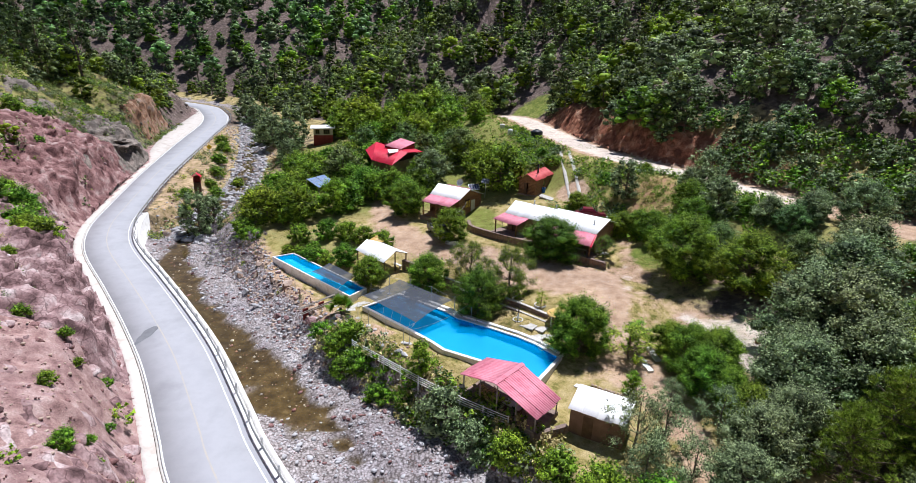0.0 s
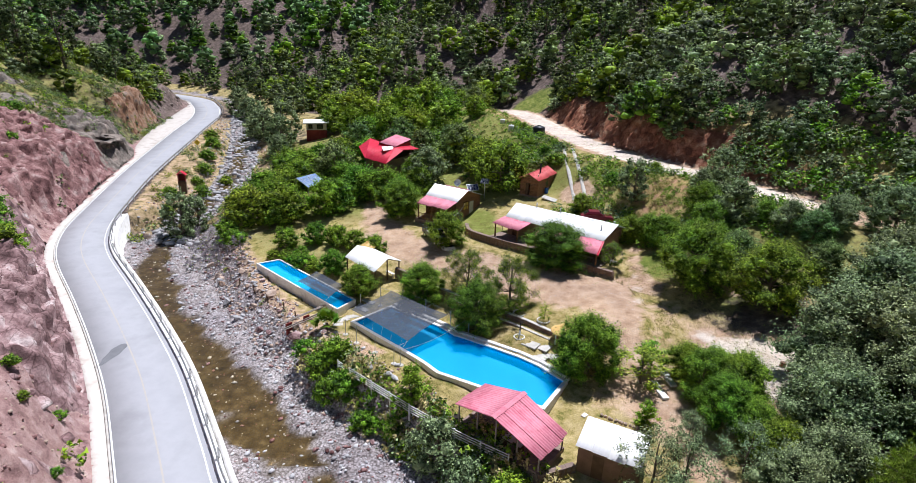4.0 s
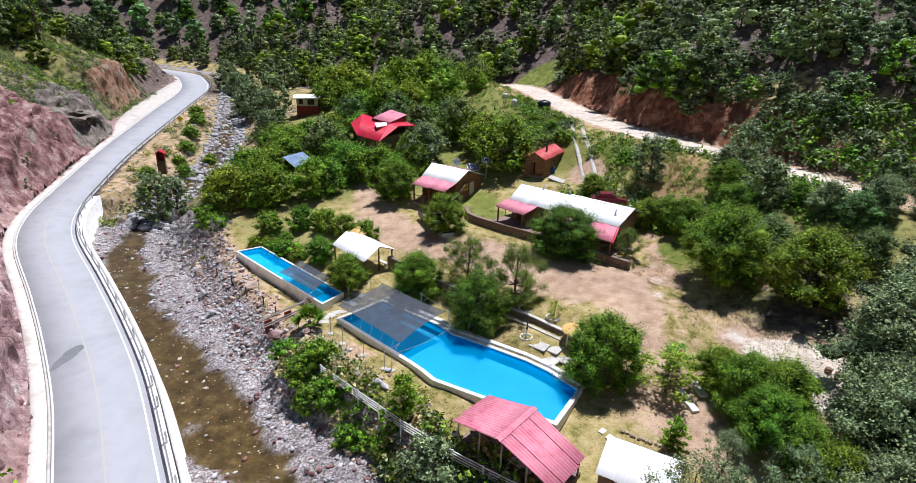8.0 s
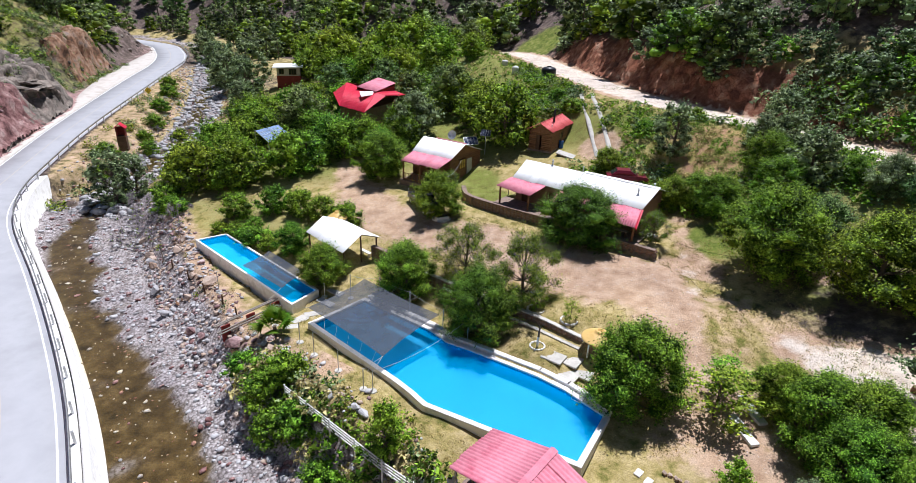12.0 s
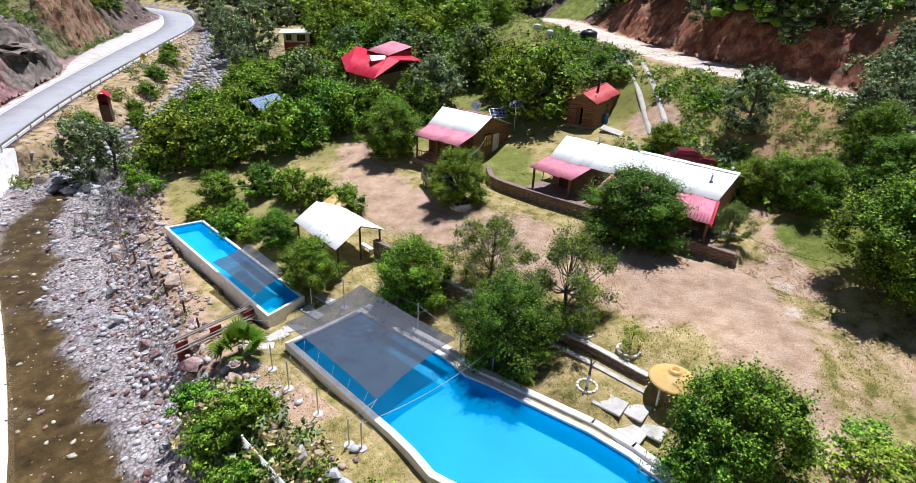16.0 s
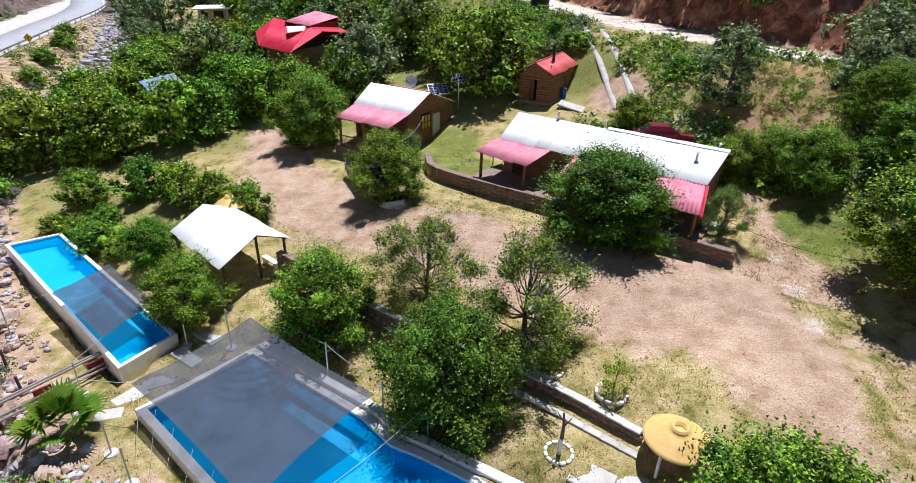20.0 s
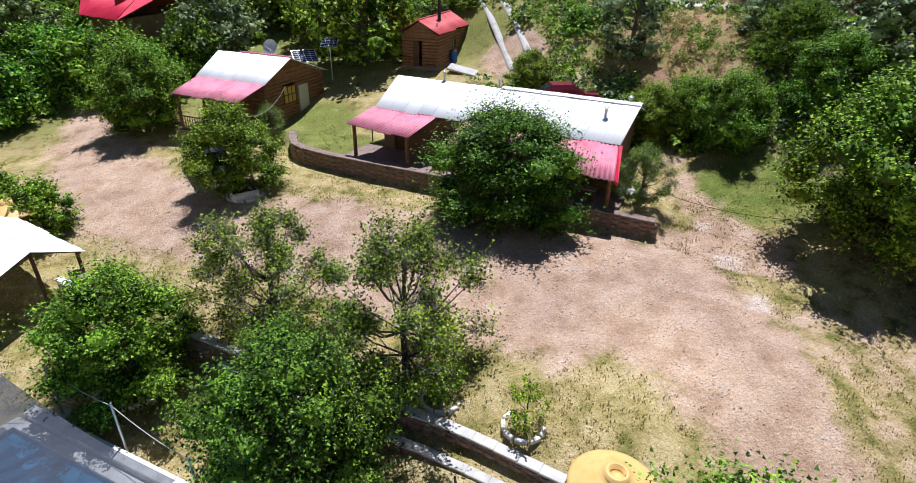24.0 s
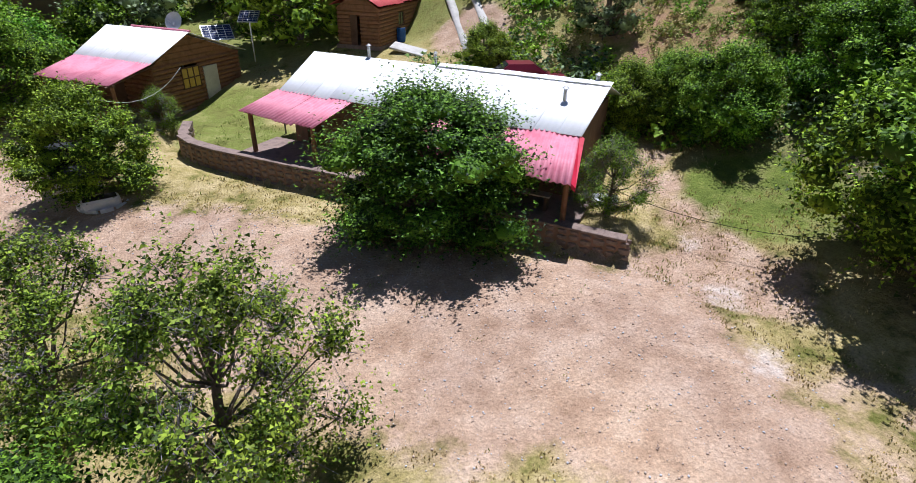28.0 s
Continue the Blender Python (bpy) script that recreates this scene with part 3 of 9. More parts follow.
def land(x, y):
    """Height of the ground."""
    x, y = np.asarray(x, float), np.asarray(y, float)
    dr, zr = along(ROAD, x, y)
    dr = dr / np.interp(y, WIDER[0], WIDER[1])
    dv, zv = along(RIVER, x, y)
    dh, zh = along(HILL, x, y)
    z = site_level(x, y) + 0.08 * rough(x, y, 7)
    z = z + (zh - z) * step(-18, -5, dh)
    bank = step(3.0 + 2.4 * step(46, 38, y), 8.2 + 0.4 * step(46, 38, y), dv + 1.2 * rough(x, y, 13))
    right = np.interp(y, (34, 40, 45, 48, 53, 62, 75, 90), (0.6, 1.4, 2.1, 1.9, 1.3, -0.9, -0.2, 0.5))
    left = np.interp(y, (30, 38, 44, 70, 80), (-1.2, -2.6, -5, -5, -1.6))
    bar = 0.16 * rough(x, y, 4.2)
    right = right + 1.3 * rough(x + 3, y, 7.5) + 0.6 * rough(x, y, 2.7)
    left = left + 0.9 * rough(x, y + 5, 8.5) + 0.5 * rough(x, y, 2.9)
    bed = zv + 0.20 * rough(x, y, 6) - 0.03 + step(40, 33, y) * (0.33 + 0.30 * rough(x, y, 3.6) + 0.14 * rough(x, y, 1.7)) + (0.38 + bar) * step(-0.2, 1.2, dv - right) + (0.36 + bar) * step(-0.2, 0.9, left - dv)
    z = np.where(dv > 0, bed + (z - bed) * bank, bed)
    up = np.maximum(0, dh - 2.9)
    slope = (0.60 + 0.10 * rough(x, y, 90)) * up * (1 - 0.0008 * up.clip(0, 400)) + 5.0 * rough(x + 40, y, 61) * step(8, 60, up) + 9 * rough(x, y - 30, 150) * step(30, 150, up)
    cut = (2.9 + 1.2 * rough(x, y, 19) + 0.7 * rough(x, y, 4.7)) * step(0, 4.2, up) * step(140, 116, y) * step(60, 84, y)
    z = np.where(dh > 2.9, zh + cut + slope + 0.5 * rough(x, y, 5) * step(0, 4, up), z)
    open_ = step(84, 94, y)
    edge = step(4.2 + 6.6 * open_, 3.3 + 3.6 * open_, dr)
    z = z + (zr - z) * np.where(dr > -30, edge, 1)
    west = np.maximum(0, -dr - 3.95 - 0.15 * rough(x, y, 17) - 4.2 * step(120, 138, y) * step(196, 178, y))
    bluff = (3.8 + 1.6 * rough(x, y, 31)) * step(0, 4.2, west)
    rise = (0.52 + 0.12 * rough(x, y, 70)) * west * (1 - 0.0008 * west.clip(0, 400)) + 3.5 * rough(x, y + 20, 47) * step(5, 40, west)
    crag = 5.0 * np.exp(-(((y - 150) / 12) ** 4)) * step(34, 10, west)
    z = np.where(dr < -2.9, zr + bluff + rise + crag * step(0, 3.4, west) + (0.6 * rough(x, y, 4.3) + 0.7 * np.abs(rough(x + 3, y, 9.5)) + 0.35 * rough(x, y, 2.3)) * step(0, 3, west), z)
    din = inside(TERRACE, x, y)
    top = 3.15 - 0.018 * (x - 10)
    z = np.where((din > 0) & (din < 5.5), top, z)
    z = np.where((din <= 0) & (din > -4) & (x > 8.5) & (x + y < 84), np.minimum(z, top - 0.72 + 0.16 * np.maximum(0, -din - 0.8)), z)
    for hole in POOL_HOLES:
        d = inside(hole, x, y)
        z = np.where(d > -1.6, np.minimum(z, -0.06 + 0.6 * np.maximum(0, -d - 0.35)), z)
        z = np.where(d > 0.0, np.minimum(z, -2.3), z)
    return z


# ---- building blocks ----
def mesh_of(name, verts, faces, mat=None, smooth=False):
    me = bpy.data.meshes.new(name)
    verts, faces = np.asarray(verts, np.float32).reshape(-1, 3), np.asarray(faces, np.int32)
    k = faces.shape[1]
    me.vertices.add(len(verts))
    me.vertices.foreach_set("co", verts.ravel())
    me.loops.add(faces.size)
    me.loops.foreach_set("vertex_index", faces.ravel())
    me.polygons.add(len(faces))
    me.polygons.foreach_set("loop_start", np.arange(0, faces.size, k, dtype=np.int32))
    if smooth:
        me.polygons.foreach_set("use_smooth", np.ones(len(faces), bool))
    me.update(calc_edges=True)
    if mat:
        me.materials.append(mat)
    return me


def thing(name, at=(0, 0, 0), turn=0.0, label="", category="", group="", kind=""):
    """An empty at a thing's base, which its parts hang on."""
    ob = new(name)
    ob.empty_display_size = 0.3
    ob.location, ob.rotation_euler = at, (0, 0, turn)
    return tagged(ob, label, category, group, kind)


def link_part(name, me, parent, label=""):
    ob = new(name, me)
    ob.parent = parent
    return tagged(ob, label) if label else ob


def part(name, bm, mat, parent=None, label="", smooth=False):
    me = bpy.data.meshes.new(name)
    bmesh.ops.recalc_face_normals(bm, faces=bm.faces)
    bm.to_mesh(me)
    bm.free()
    if smooth:
        for f in me.polygons:
            f.use_smooth = True
    me.materials.append(mat)
    return link_part(name, me, parent, label)


def box(bm, at, size, turn=0.0, tilt=(0, 0), bevel=0.0):
    """A block by its middle, its size and its turn about z (radians)."""
    m = Matrix.Translation(at) @ Euler((tilt[0], tilt[1], turn)).to_matrix().to_4x4() @ Matrix.Diagonal((*size, 1))
    made = bmesh.ops.create_cube(bm, size=1, matrix=m)["verts"]
    if bevel:
        edges = list({e for v in made for e in v.link_edges})
        bmesh.ops.bevel(bm, geom=edges, offset=bevel, segments=1, affect="EDGES", profile=0.5)
    return bm


def rod(bm, a, b, r0, r1=None, sides=8):
    """A round bar from a to b."""
    a, b = Vector(a), Vector(b)
    turn = (b - a).to_track_quat("Z", "Y").to_matrix().to_4x4()
    bmesh.ops.create_cone(bm, cap_ends=True, segments=sides, radius1=r0, radius2=r0 if r1 is None else r1, depth=(b - a).length, matrix=Matrix.Translation((a + b) / 2) @ turn)
    return bm


def slab(bm, corners, thick):
    """A sheet by its corners in order, thickened downwards."""
    top = [bm.verts.new(c) for c in corners]
    low = [bm.verts.new((c[0], c[1], c[2] - thick)) for c in corners]
    bm.faces.new(top)
    bm.faces.new(low[::-1])
    for i in range(len(top)):
        j = (i + 1) % len(top)
        bm.faces.new((top[j], top[i], low[i], low[j]))
    return bm


def corrugated(a, b, c, d, pitch=0.2, height=0.035, thick=0.02):
    """A corrugated sheet with corners a, b (upper edge) and d, c below them; the ribs run from the upper edge to the lower."""
    a, b, c, d = (Vector(v) for v in (a, b, c, d))
    steps = max(8, int((b - a).length / pitch * 4))
    verts, faces = [], []
    for i in range(steps + 1):
        t = i / steps
        lift = height * (0.5 + 0.5 * math.sin(i * math.pi / 2))
        for p in (a.lerp(b, t), d.lerp(c, t)):
            verts += [(p.x, p.y, p.z + lift), (p.x, p.y, p.z + lift - thick)]
        if i:
            k, q = 4 * i, 4 * (i - 1)
            faces += [(q, k, k + 2, q + 2), (q + 1, q + 3, k + 3, k + 1), (q, q + 1, k + 1, k), (q + 2, k + 2, k + 3, q + 3)]
    faces += [(0, 2, 3, 1), (4 * steps, 4 * steps + 1, 4 * steps + 3, 4 * steps + 2)]
    return verts, faces


def z_at(x, y):
    return float(land(x, y))


def frames_of(line):
    """Points of a line with the level direction to their right."""
    d = np.gradient(line[:, :2], axis=0)
    d /= np.linalg.norm(d, axis=1)[:, None]
    return line, np.stack([d[:, 1], -d[:, 0]], 1)


def ribbon(line, section, wider=False):
    """A band along a line; section: rows of distance to the right and height, closed into a ring when it ends where it began."""
    p, r = frames_of(line)
    if wider:
        r = r * np.interp(p[:, 1], *WIDER)[:, None]
    k = len(section)
    verts = np.concatenate([np.stack([p[:, 0] + r[:, 0] * o, p[:, 1] + r[:, 1] * o, p[:, 2] + h], 1)[:, None] for o, h in section], 1).reshape(-1, 3)
    faces = [(i * k + j, (i + 1) * k + j, (i + 1) * k + j + 1, i * k + j + 1) for i in range(len(p) - 1) for j in range(k - 1)]
    return verts, faces


# ---- ground ----
def spaced(lo, hi, fine_lo, fine_hi, fine, grow):
    mid = list(np.arange(fine_lo, fine_hi, fine))
    up, v, s = [], fine_hi, fine
    while v < hi:
        up.append(v)
        s = min(s * grow, 14)
        v += s
    down, v, s = [], fine_lo, fine
    while v > lo:
        s = min(s * grow, 14)
        v -= s
        down.append(v)
    return np.array(down[::-1] + mid + up)


DRIVE = smooth_line(np.array([(-3, 92, 2.0), (-2.5, 84, 2.2), (-1.8, 76, 2.3), (2.3, 68.4, 2.6), (9.5, 63, 2.9), (17, 57, 4.0), (22.2, 53.2, 4.2), (22.6, 48.6, 2.5), (22.3, 44.8, 1.8), (23.4, 41.0, 1.3), (22.7, 36.7, 1.5), (22.8, 30, 1.3), (21, 20, 1.2)]), 3)


def ground():
    xs, ys = spaced(-620, 640, -46, 34, 0.5, 1.035), spaced(-260, 980, 26, 78, 0.5, 1.022)
    gx, gy = np.meshgrid(xs, ys)
    gz = land(gx, gy)
    nx, ny = len(xs), len(ys)
    idx = np.arange(nx * ny).reshape(ny, nx)
    faces = np.stack([idx[:-1, :-1], idx[:-1, 1:], idx[1:, 1:], idx[1:, :-1]], -1).reshape(-1, 4)
    me = mesh_of("ground", np.stack([gx, gy, gz], -1).reshape(-1, 3), faces, M["ground"], True)
    x, y = gx.ravel(), gy.ravel()
    dr, dv, dh = along(ROAD, x, y)[0], along(RIVER, x, y)[0], along(HILL, x, y)[0]
    dd = along(DRIVE, x, y)
    open_site = step(6, 10, dv) * step(-2, -8, dh) * step(3, 6, dr) * step(8, 20, y) * step(150, 120, y)
    masks = {
        "grassy": open_site * step(36, 26, x) + 0.7 * step(-30, -10, dh) * step(2, -2, dh) + 0.8 * step(3, 5, dh) * step(18, 11, dh) * step(48, 58, y) * step(100, 80, y) * step(30, 36, x) + 0.62 * step(11, 20, -dr) * step(90, 50, -dr),
        "lush": 0.45 * step(34, 22, np.hypot((x + 72) * 1.25, (y - 128) * 0.8)) + 0.62 * open_site * step(74, 84, y) * step(-6, -12, dh) + 0.5 * open_site * step(28, 33, x) * step(44, 50, y) + 0.3 * step(40, 60, -dr),
        "redrock": step(-2.9, -4.2, dr) * (1 - 0.85 * step(np.where(y > 116, 6.5, 9), np.where(y > 116, 10, 24), -dr)) * step(230, 150, y) + 0.25 * step(6, 60, dh),
        "clay": step(1.5, 3.0, dh) * step(10, 6, dh) * (0.35 + 0.65 * step(66, 82, y)) * step(20, 40, y) * step(140, 118, y),
        "gravel": step(8.6, 6.0, np.where(y > 84, np.abs(dv) * 2.2, dv)) * step(2.6, 3.6, dr),
        "bare": np.maximum(step(1.5, -1.3, np.abs(dd[0]) - dd[1] + 0.7 * rough(x, y, 5)), step(3.4, 2.6, dh) * step(np.where(y > 85, -5.6, -4.2), np.where(y > 85, -4.4, -3.2), dh) * step(150, 135, y)),
    }
    for cx, cy, rad in ((31.6, 58.4, 3.0), (12.8, 71.2, 2.6), (11.5, 76, 3.0), (-11, 70.5, 4.5), (-18, 74, 4), (-23.5, 77.5, 3.0), (-9, 69, 3), (11.6, 73.4, 2.4)):
        masks["lush"] = np.maximum(masks["lush"], (0.95 if cx > 30 else 0.38 if cx < 0 else 0.68) * step(rad + 0.8, rad - 0.8, np.hypot(x - cx, y - cy)))
    for cx, cy, rad in ((28.3, 54.6, 1.6), (28.1, 56.6, 1.1), (28.3, 58.6, 0.9), (28.8, 60.6, 0.8), (29.6, 62.6, 0.7), (26.6, 78.6, 2.4), (36.4, 52.4, 2.2), (33.2, 40.4, 4.0), (31.8, 36.8, 2.6), (30.2, 44.6, 2.0), (20.4, 39.8, 1.5), (21.4, 37.4, 1.9), (26.2, 56.0, 1.6), (-1.2, 47.6, 1.6)):
        masks["bare"] = np.maximum(masks["bare"], 0.9 * step(rad + 0.8, rad - 0.6, np.hypot(x - cx, y - cy)))
    for cx, cy, rad in ((27.2, 49.0, 2.6), (29.8, 47.0, 2.2), (25.8, 45.4, 1.6), (18.4, 38.6, 1.6)):
        masks["bare"] = np.maximum(masks["bare"], 0.5 * step(rad + 1.0, rad - 1.0, np.hypot(x - cx, y - cy)))
    masks["bare"] = np.maximum(masks["bare"], 0.7 * step(6.6, 8.0, dv) * step(11, 8.8, dv) * step(43, 47, y) * step(82, 74, y))
    shore = step(82, 90, y) * step(180, 160, y) * step(3.0, 4.2, dr) * step(9, 6, dv)
    masks["bare"] = np.maximum(masks["bare"], 0.55 * shore * step(2.6, 4.5, np.abs(dv)))
    masks["grassy"] = np.maximum(masks["grassy"], 0.75 * shore)
    masks["clay"] = np.maximum(masks["clay"], 0.45 * step(6.5, 3.5, np.hypot(x - 37, y - 72)))
    masks["lush"] = np.maximum(masks["lush"], 0.9 * step(8, 5, np.hypot(x - 33, y - 140))) * step(4, 6, np.hypot(x - 37, y - 72)) * step(2.5, 4, np.hypot(x - 35, y - 69))
    masks["grassy"] = np.maximum(masks["grassy"], step(6.5, 4.5, np.hypot(x - 37, y - 72)))
    masks["chalk"] = 0.85 * step(2.6, 1.8, dh) * step(-4.2, -3.2, dh) * step(56, 66, y) * step(150, 135, y)
    for cx, cy, rad, k in ((33.2, 40.8, 2.9, 0.9), (31.4, 42.8, 1.9, 0.9), (32.6, 38.2, 2.2, 0.75), (29.8, 45.0, 1.0, 0.7), (27.6, 57.4, 0.8, 0.42), (26.7, 54.4, 1.0, 0.45), (25.9, 51.8, 0.9, 0.4)):
        masks["chalk"] = np.maximum(masks["chalk"], k * step(rad + 0.7, rad - 0.7, np.hypot(x - cx, y - cy)))
    zv = along(RIVER, x, y)[1]
    masks["riverbed"] = step(0.3, 0.05, gz.ravel() - zv) * step(4.6, 3.6, np.abs(dv))
    for name, v in masks.items():
        a = me.attributes.new(name, "FLOAT", "POINT")
        a.data.foreach_set("value", np.clip(v, 0, 1).astype(np.float32))
    tagged(new("ground", me), "valley floor of bare earth, dry grass and wooded slopes", "ground", kind="structure")


ground()


# ---- road ----
def strip(name, section, mat, label, category, kind="structure", line=ROAD, smooth=False):
    v, f = ribbon(line, section, line is FAR_ROAD or line is WALL_LINE)
    return tagged(new(name, mesh_of(name, v, f, mat, smooth)), label, category, kind=kind)


FAR_ROAD = smooth_line(ROAD, 2)
WALL_LINE = FAR_ROAD[FAR_ROAD[:, 1] < 86]
strip("road", [(-2.80, -0.3), (-2.79, 0.06), (0, 0.11), (3.05, 0.06), (3.06, -0.3)], M["asphalt"], "pale sun-bleached asphalt road with two lanes", "road", line=FAR_ROAD)
strip("edge_line", [(-2.74, 0.066), (-2.62, 0.0675)], M["line_white"], "white edge line on the road", "road marking", line=FAR_ROAD)
strip("edge_line", [(2.62, 0.0725), (2.74, 0.0705)], M["line_white"], "white edge line on the road", "road marking", line=FAR_ROAD)
strip("centre_line", [(-0.06, 0.1135), (0.06, 0.1135)], M["line_yellow"], "worn yellow centre line on the road", "road marking", line=FAR_ROAD)
strip("retaining_wall", [(3.76, -0.6), (3.80, 0.16), (4.12, 0.16), (4.17, 0.10), (4.45, -2.6), (4.55, -2.65), (4.7, -5.0), (3.4, -5.0), (3.76, -0.6)], M["whitewash"], "pale concrete wall between road and river", "retaining wall", line=WALL_LINE)
strip("verge", [(3.075, -0.2), (3.08, 0.10), (3.70, 0.11), (3.705, -0.4)], M["whitewash"], "white concrete verge under the guard rail", "verge", line=WALL_LINE)
strip("kerb", [(-2.99, -0.2), (-2.97, 0.15), (-2.83, 0.15), (-2.81, -0.2)], M["concrete"], "grey concrete kerb of the road", "kerb", line=FAR_ROAD)
strip("road_shoulder", [(-4.05, -0.25), (-3.95, 0.10), (-3.5, 0.03), (-3.01, 0.05), (-3.0, -0.2)], M["pale_dust"], "pale dusty gutter along the foot of the cut slope", "gutter", line=FAR_ROAD)

bend = FAR_ROAD[(FAR_ROAD[:, 1] > 118) & (FAR_ROAD[:, 1] < 200)]
wide = [3.9 + 5.6 * math.sin(math.pi * min(1.0, i / (len(bend) - 1))) ** 0.7 for i in range(len(bend))]
side = frames_of(bend)[1]
rim_ = np.concatenate([np.concatenate([p - np.append(s * k, -h) for k, h in ((3.4, 0.055), (0.5 * w + 2, 0.13), (w, 0.10), (w + 0.4, -0.4))]) for p, s, w in zip(bend, side, wide)]).reshape(-1, 3)
tagged(new("lay_by", mesh_of("lay_by", rim_, [(4 * i + j, 4 * i + j + 1, 4 * i + j + 5, 4 * i + j + 4) for i in range(len(bend) - 1) for j in range(3)], M["pale_dust"])), "very pale dusty lay-by on the inside of the bend", "lay-by", kind="structure")

# ---- river ----
wl = RIVER[(RIVER[:, 1] > -30) & (RIVER[:, 1] < 240)].copy()
wl[:, 2] += 0.12
river = strip("water", [(-3.6, 0), (0, 0), (3.4, 0)], M["river_water"], "shallow clear brown river over stones", "river", line=wl)
if river.data.polygons[0].normal.z < 0:
    river.data.flip_normals()
river.visible_shadow = False


# ---- pools ----
def inset(poly, d):
    out, n = [], len(poly)
    for i in range(n):
        a, b, c = Vector(poly[i - 1]), Vector(poly[i]), Vector(poly[(i + 1) % n])
        u, v = (b - a).normalized(), (c - b).normalized()
        nu, nv = Vector((-u.y, u.x)), Vector((-v.y, v.x))
        k = (nu + nv).normalized()
        out.append(tuple(b + k * (d / max(0.3, k.dot(nu)))))
    return out


def pool(name, poly, label, low, paint="pool_blue", depth=1.35, water=-0.2, rim=0.36):
    base = thing(name, (0, 0, 0), 0, label, "swimming pool")
    inner = inset(poly, rim)
    bm, n = bmesh.new(), len(poly)
    rings = [[bm.verts.new((x, y, z)) for x, y in p] for p, z in ((poly, low), (poly, -0.02), (inset(poly, 0.02), 0.0), (inset(poly, rim - 0.02), 0.0), (inner, -0.02), (inner, -0.12))]
    for lo, hi in zip(rings[:-1], rings[1:]):
        for i in range(n):
            j = (i + 1) % n
            bm.faces.new((lo[i], lo[j], hi[j], hi[i]))
    part("rim", bm, M["whitewash"], base, "whitewashed concrete rim and outer wall")
    bm = bmesh.new()
    top = [bm.verts.new((x, y, -0.122)) for x, y in inset(poly, rim - 0.001)]
    floor_ = [bm.verts.new((x, y, -depth)) for x, y in inset(poly, rim)]
    for i in range(n):
        j = (i + 1) % n
        bm.faces.new((top[i], top[j], floor_[j], floor_[i]))
    bm.faces.new(floor_)
    part("basin", bm, M[paint], base, "blue painted basin")
    bm = bmesh.new()
    bm.faces.new([bm.verts.new((x, y, water)) for x, y in inset(poly, rim - 0.01)])
    w = part("pool_water", bm, M["pool_water"], base, "clear turquoise water")
    if w.data.polygons[0].normal.z < 0:
        w.data.flip_normals()
    w.visible_shadow = False
    return base


pool("swimming_pool", BIG_POOL, "long blue swimming pool with a white concrete rim", -1.6)
pool("swimming_pool", SMALL_POOL, "narrow blue swimming pool with a white rim", -1.9, "pool_cyan", rim=0.2)


def pool_verge(poly, reach, label):
    """The ground right against a pool's outer wall."""
    outer, inner = inset(poly, -reach), inset(poly, 0.06)
    n = len(poly)
    verts, faces, steps = [], [], 7
    for i in range(n):
        j = (i + 1) % n
        for k in range(steps):
            t = k / steps
            ox, oy = outer[i][0] + (outer[j][0] - outer[i][0]) * t, outer[i][1] + (outer[j][1] - outer[i][1]) * t
            ix, iy = inner[i][0] + (inner[j][0] - inner[i][0]) * t, inner[i][1] + (inner[j][1] - inner[i][1]) * t
            z = min(-0.03, float(land(ox, oy)))
            verts += [(ox, oy, z - 0.06), ((ox + ix) / 2, (oy + iy) / 2, z + 0.04), (ix, iy, z + 0.05)]
    m = n * steps
    for i in range(m):
        j = (i + 1) % m
        faces += [(3 * i, 3 * j, 3 * j + 1, 3 * i + 1), (3 * i + 1, 3 * j + 1, 3 * j + 2, 3 * i + 2)]
    me = mesh_of("pool_verge", verts, faces, M["ground"], True)
    if me.polygons[0].normal.z < 0:
        me.flip_normals()
    me.attributes.new("grassy", "FLOAT", "POINT").data.foreach_set("value", np.full(len(verts), 0.9, np.float32))
    return tagged(new("pool_verge", me), label, "ground", kind="structure")


pool_verge(BIG_POOL, 0.9, "dry grass verge along the long pool's wall")

# ---- buildings ----
def own(parent):
    """Parts drawn in world places: hold them there under their thing."""
    for o in parent.children:
        o.matrix_parent_inverse = parent.matrix_basis.inverted()
        for c in o.children:
            c.matrix_parent_inverse = Matrix()
    return parent


def axes_at(origin, degrees):
    """Local to world: u along the ridge, v to the front, z in world metres."""
    c, s = math.cos(radians(degrees)), math.sin(radians(degrees))
    return lambda u, v, z: (origin[0] + c * u + s * v, origin[1] + s * u - c * v, z)


def block(bm, p, u0, u1, v0, v1, z0, z1):
    q = [bm.verts.new(p(u, v, z)) for z in (z0, z1) for u, v in ((u0, v0), (u1, v0), (u1, v1), (u0, v1))]
    for f in ((0, 3, 2, 1), (4, 5, 6, 7), (0, 1, 5, 4), (1, 2, 6, 5), (2, 3, 7, 6), (3, 0, 4, 7)):
        bm.faces.new([q[i] for i in f])
    return bm


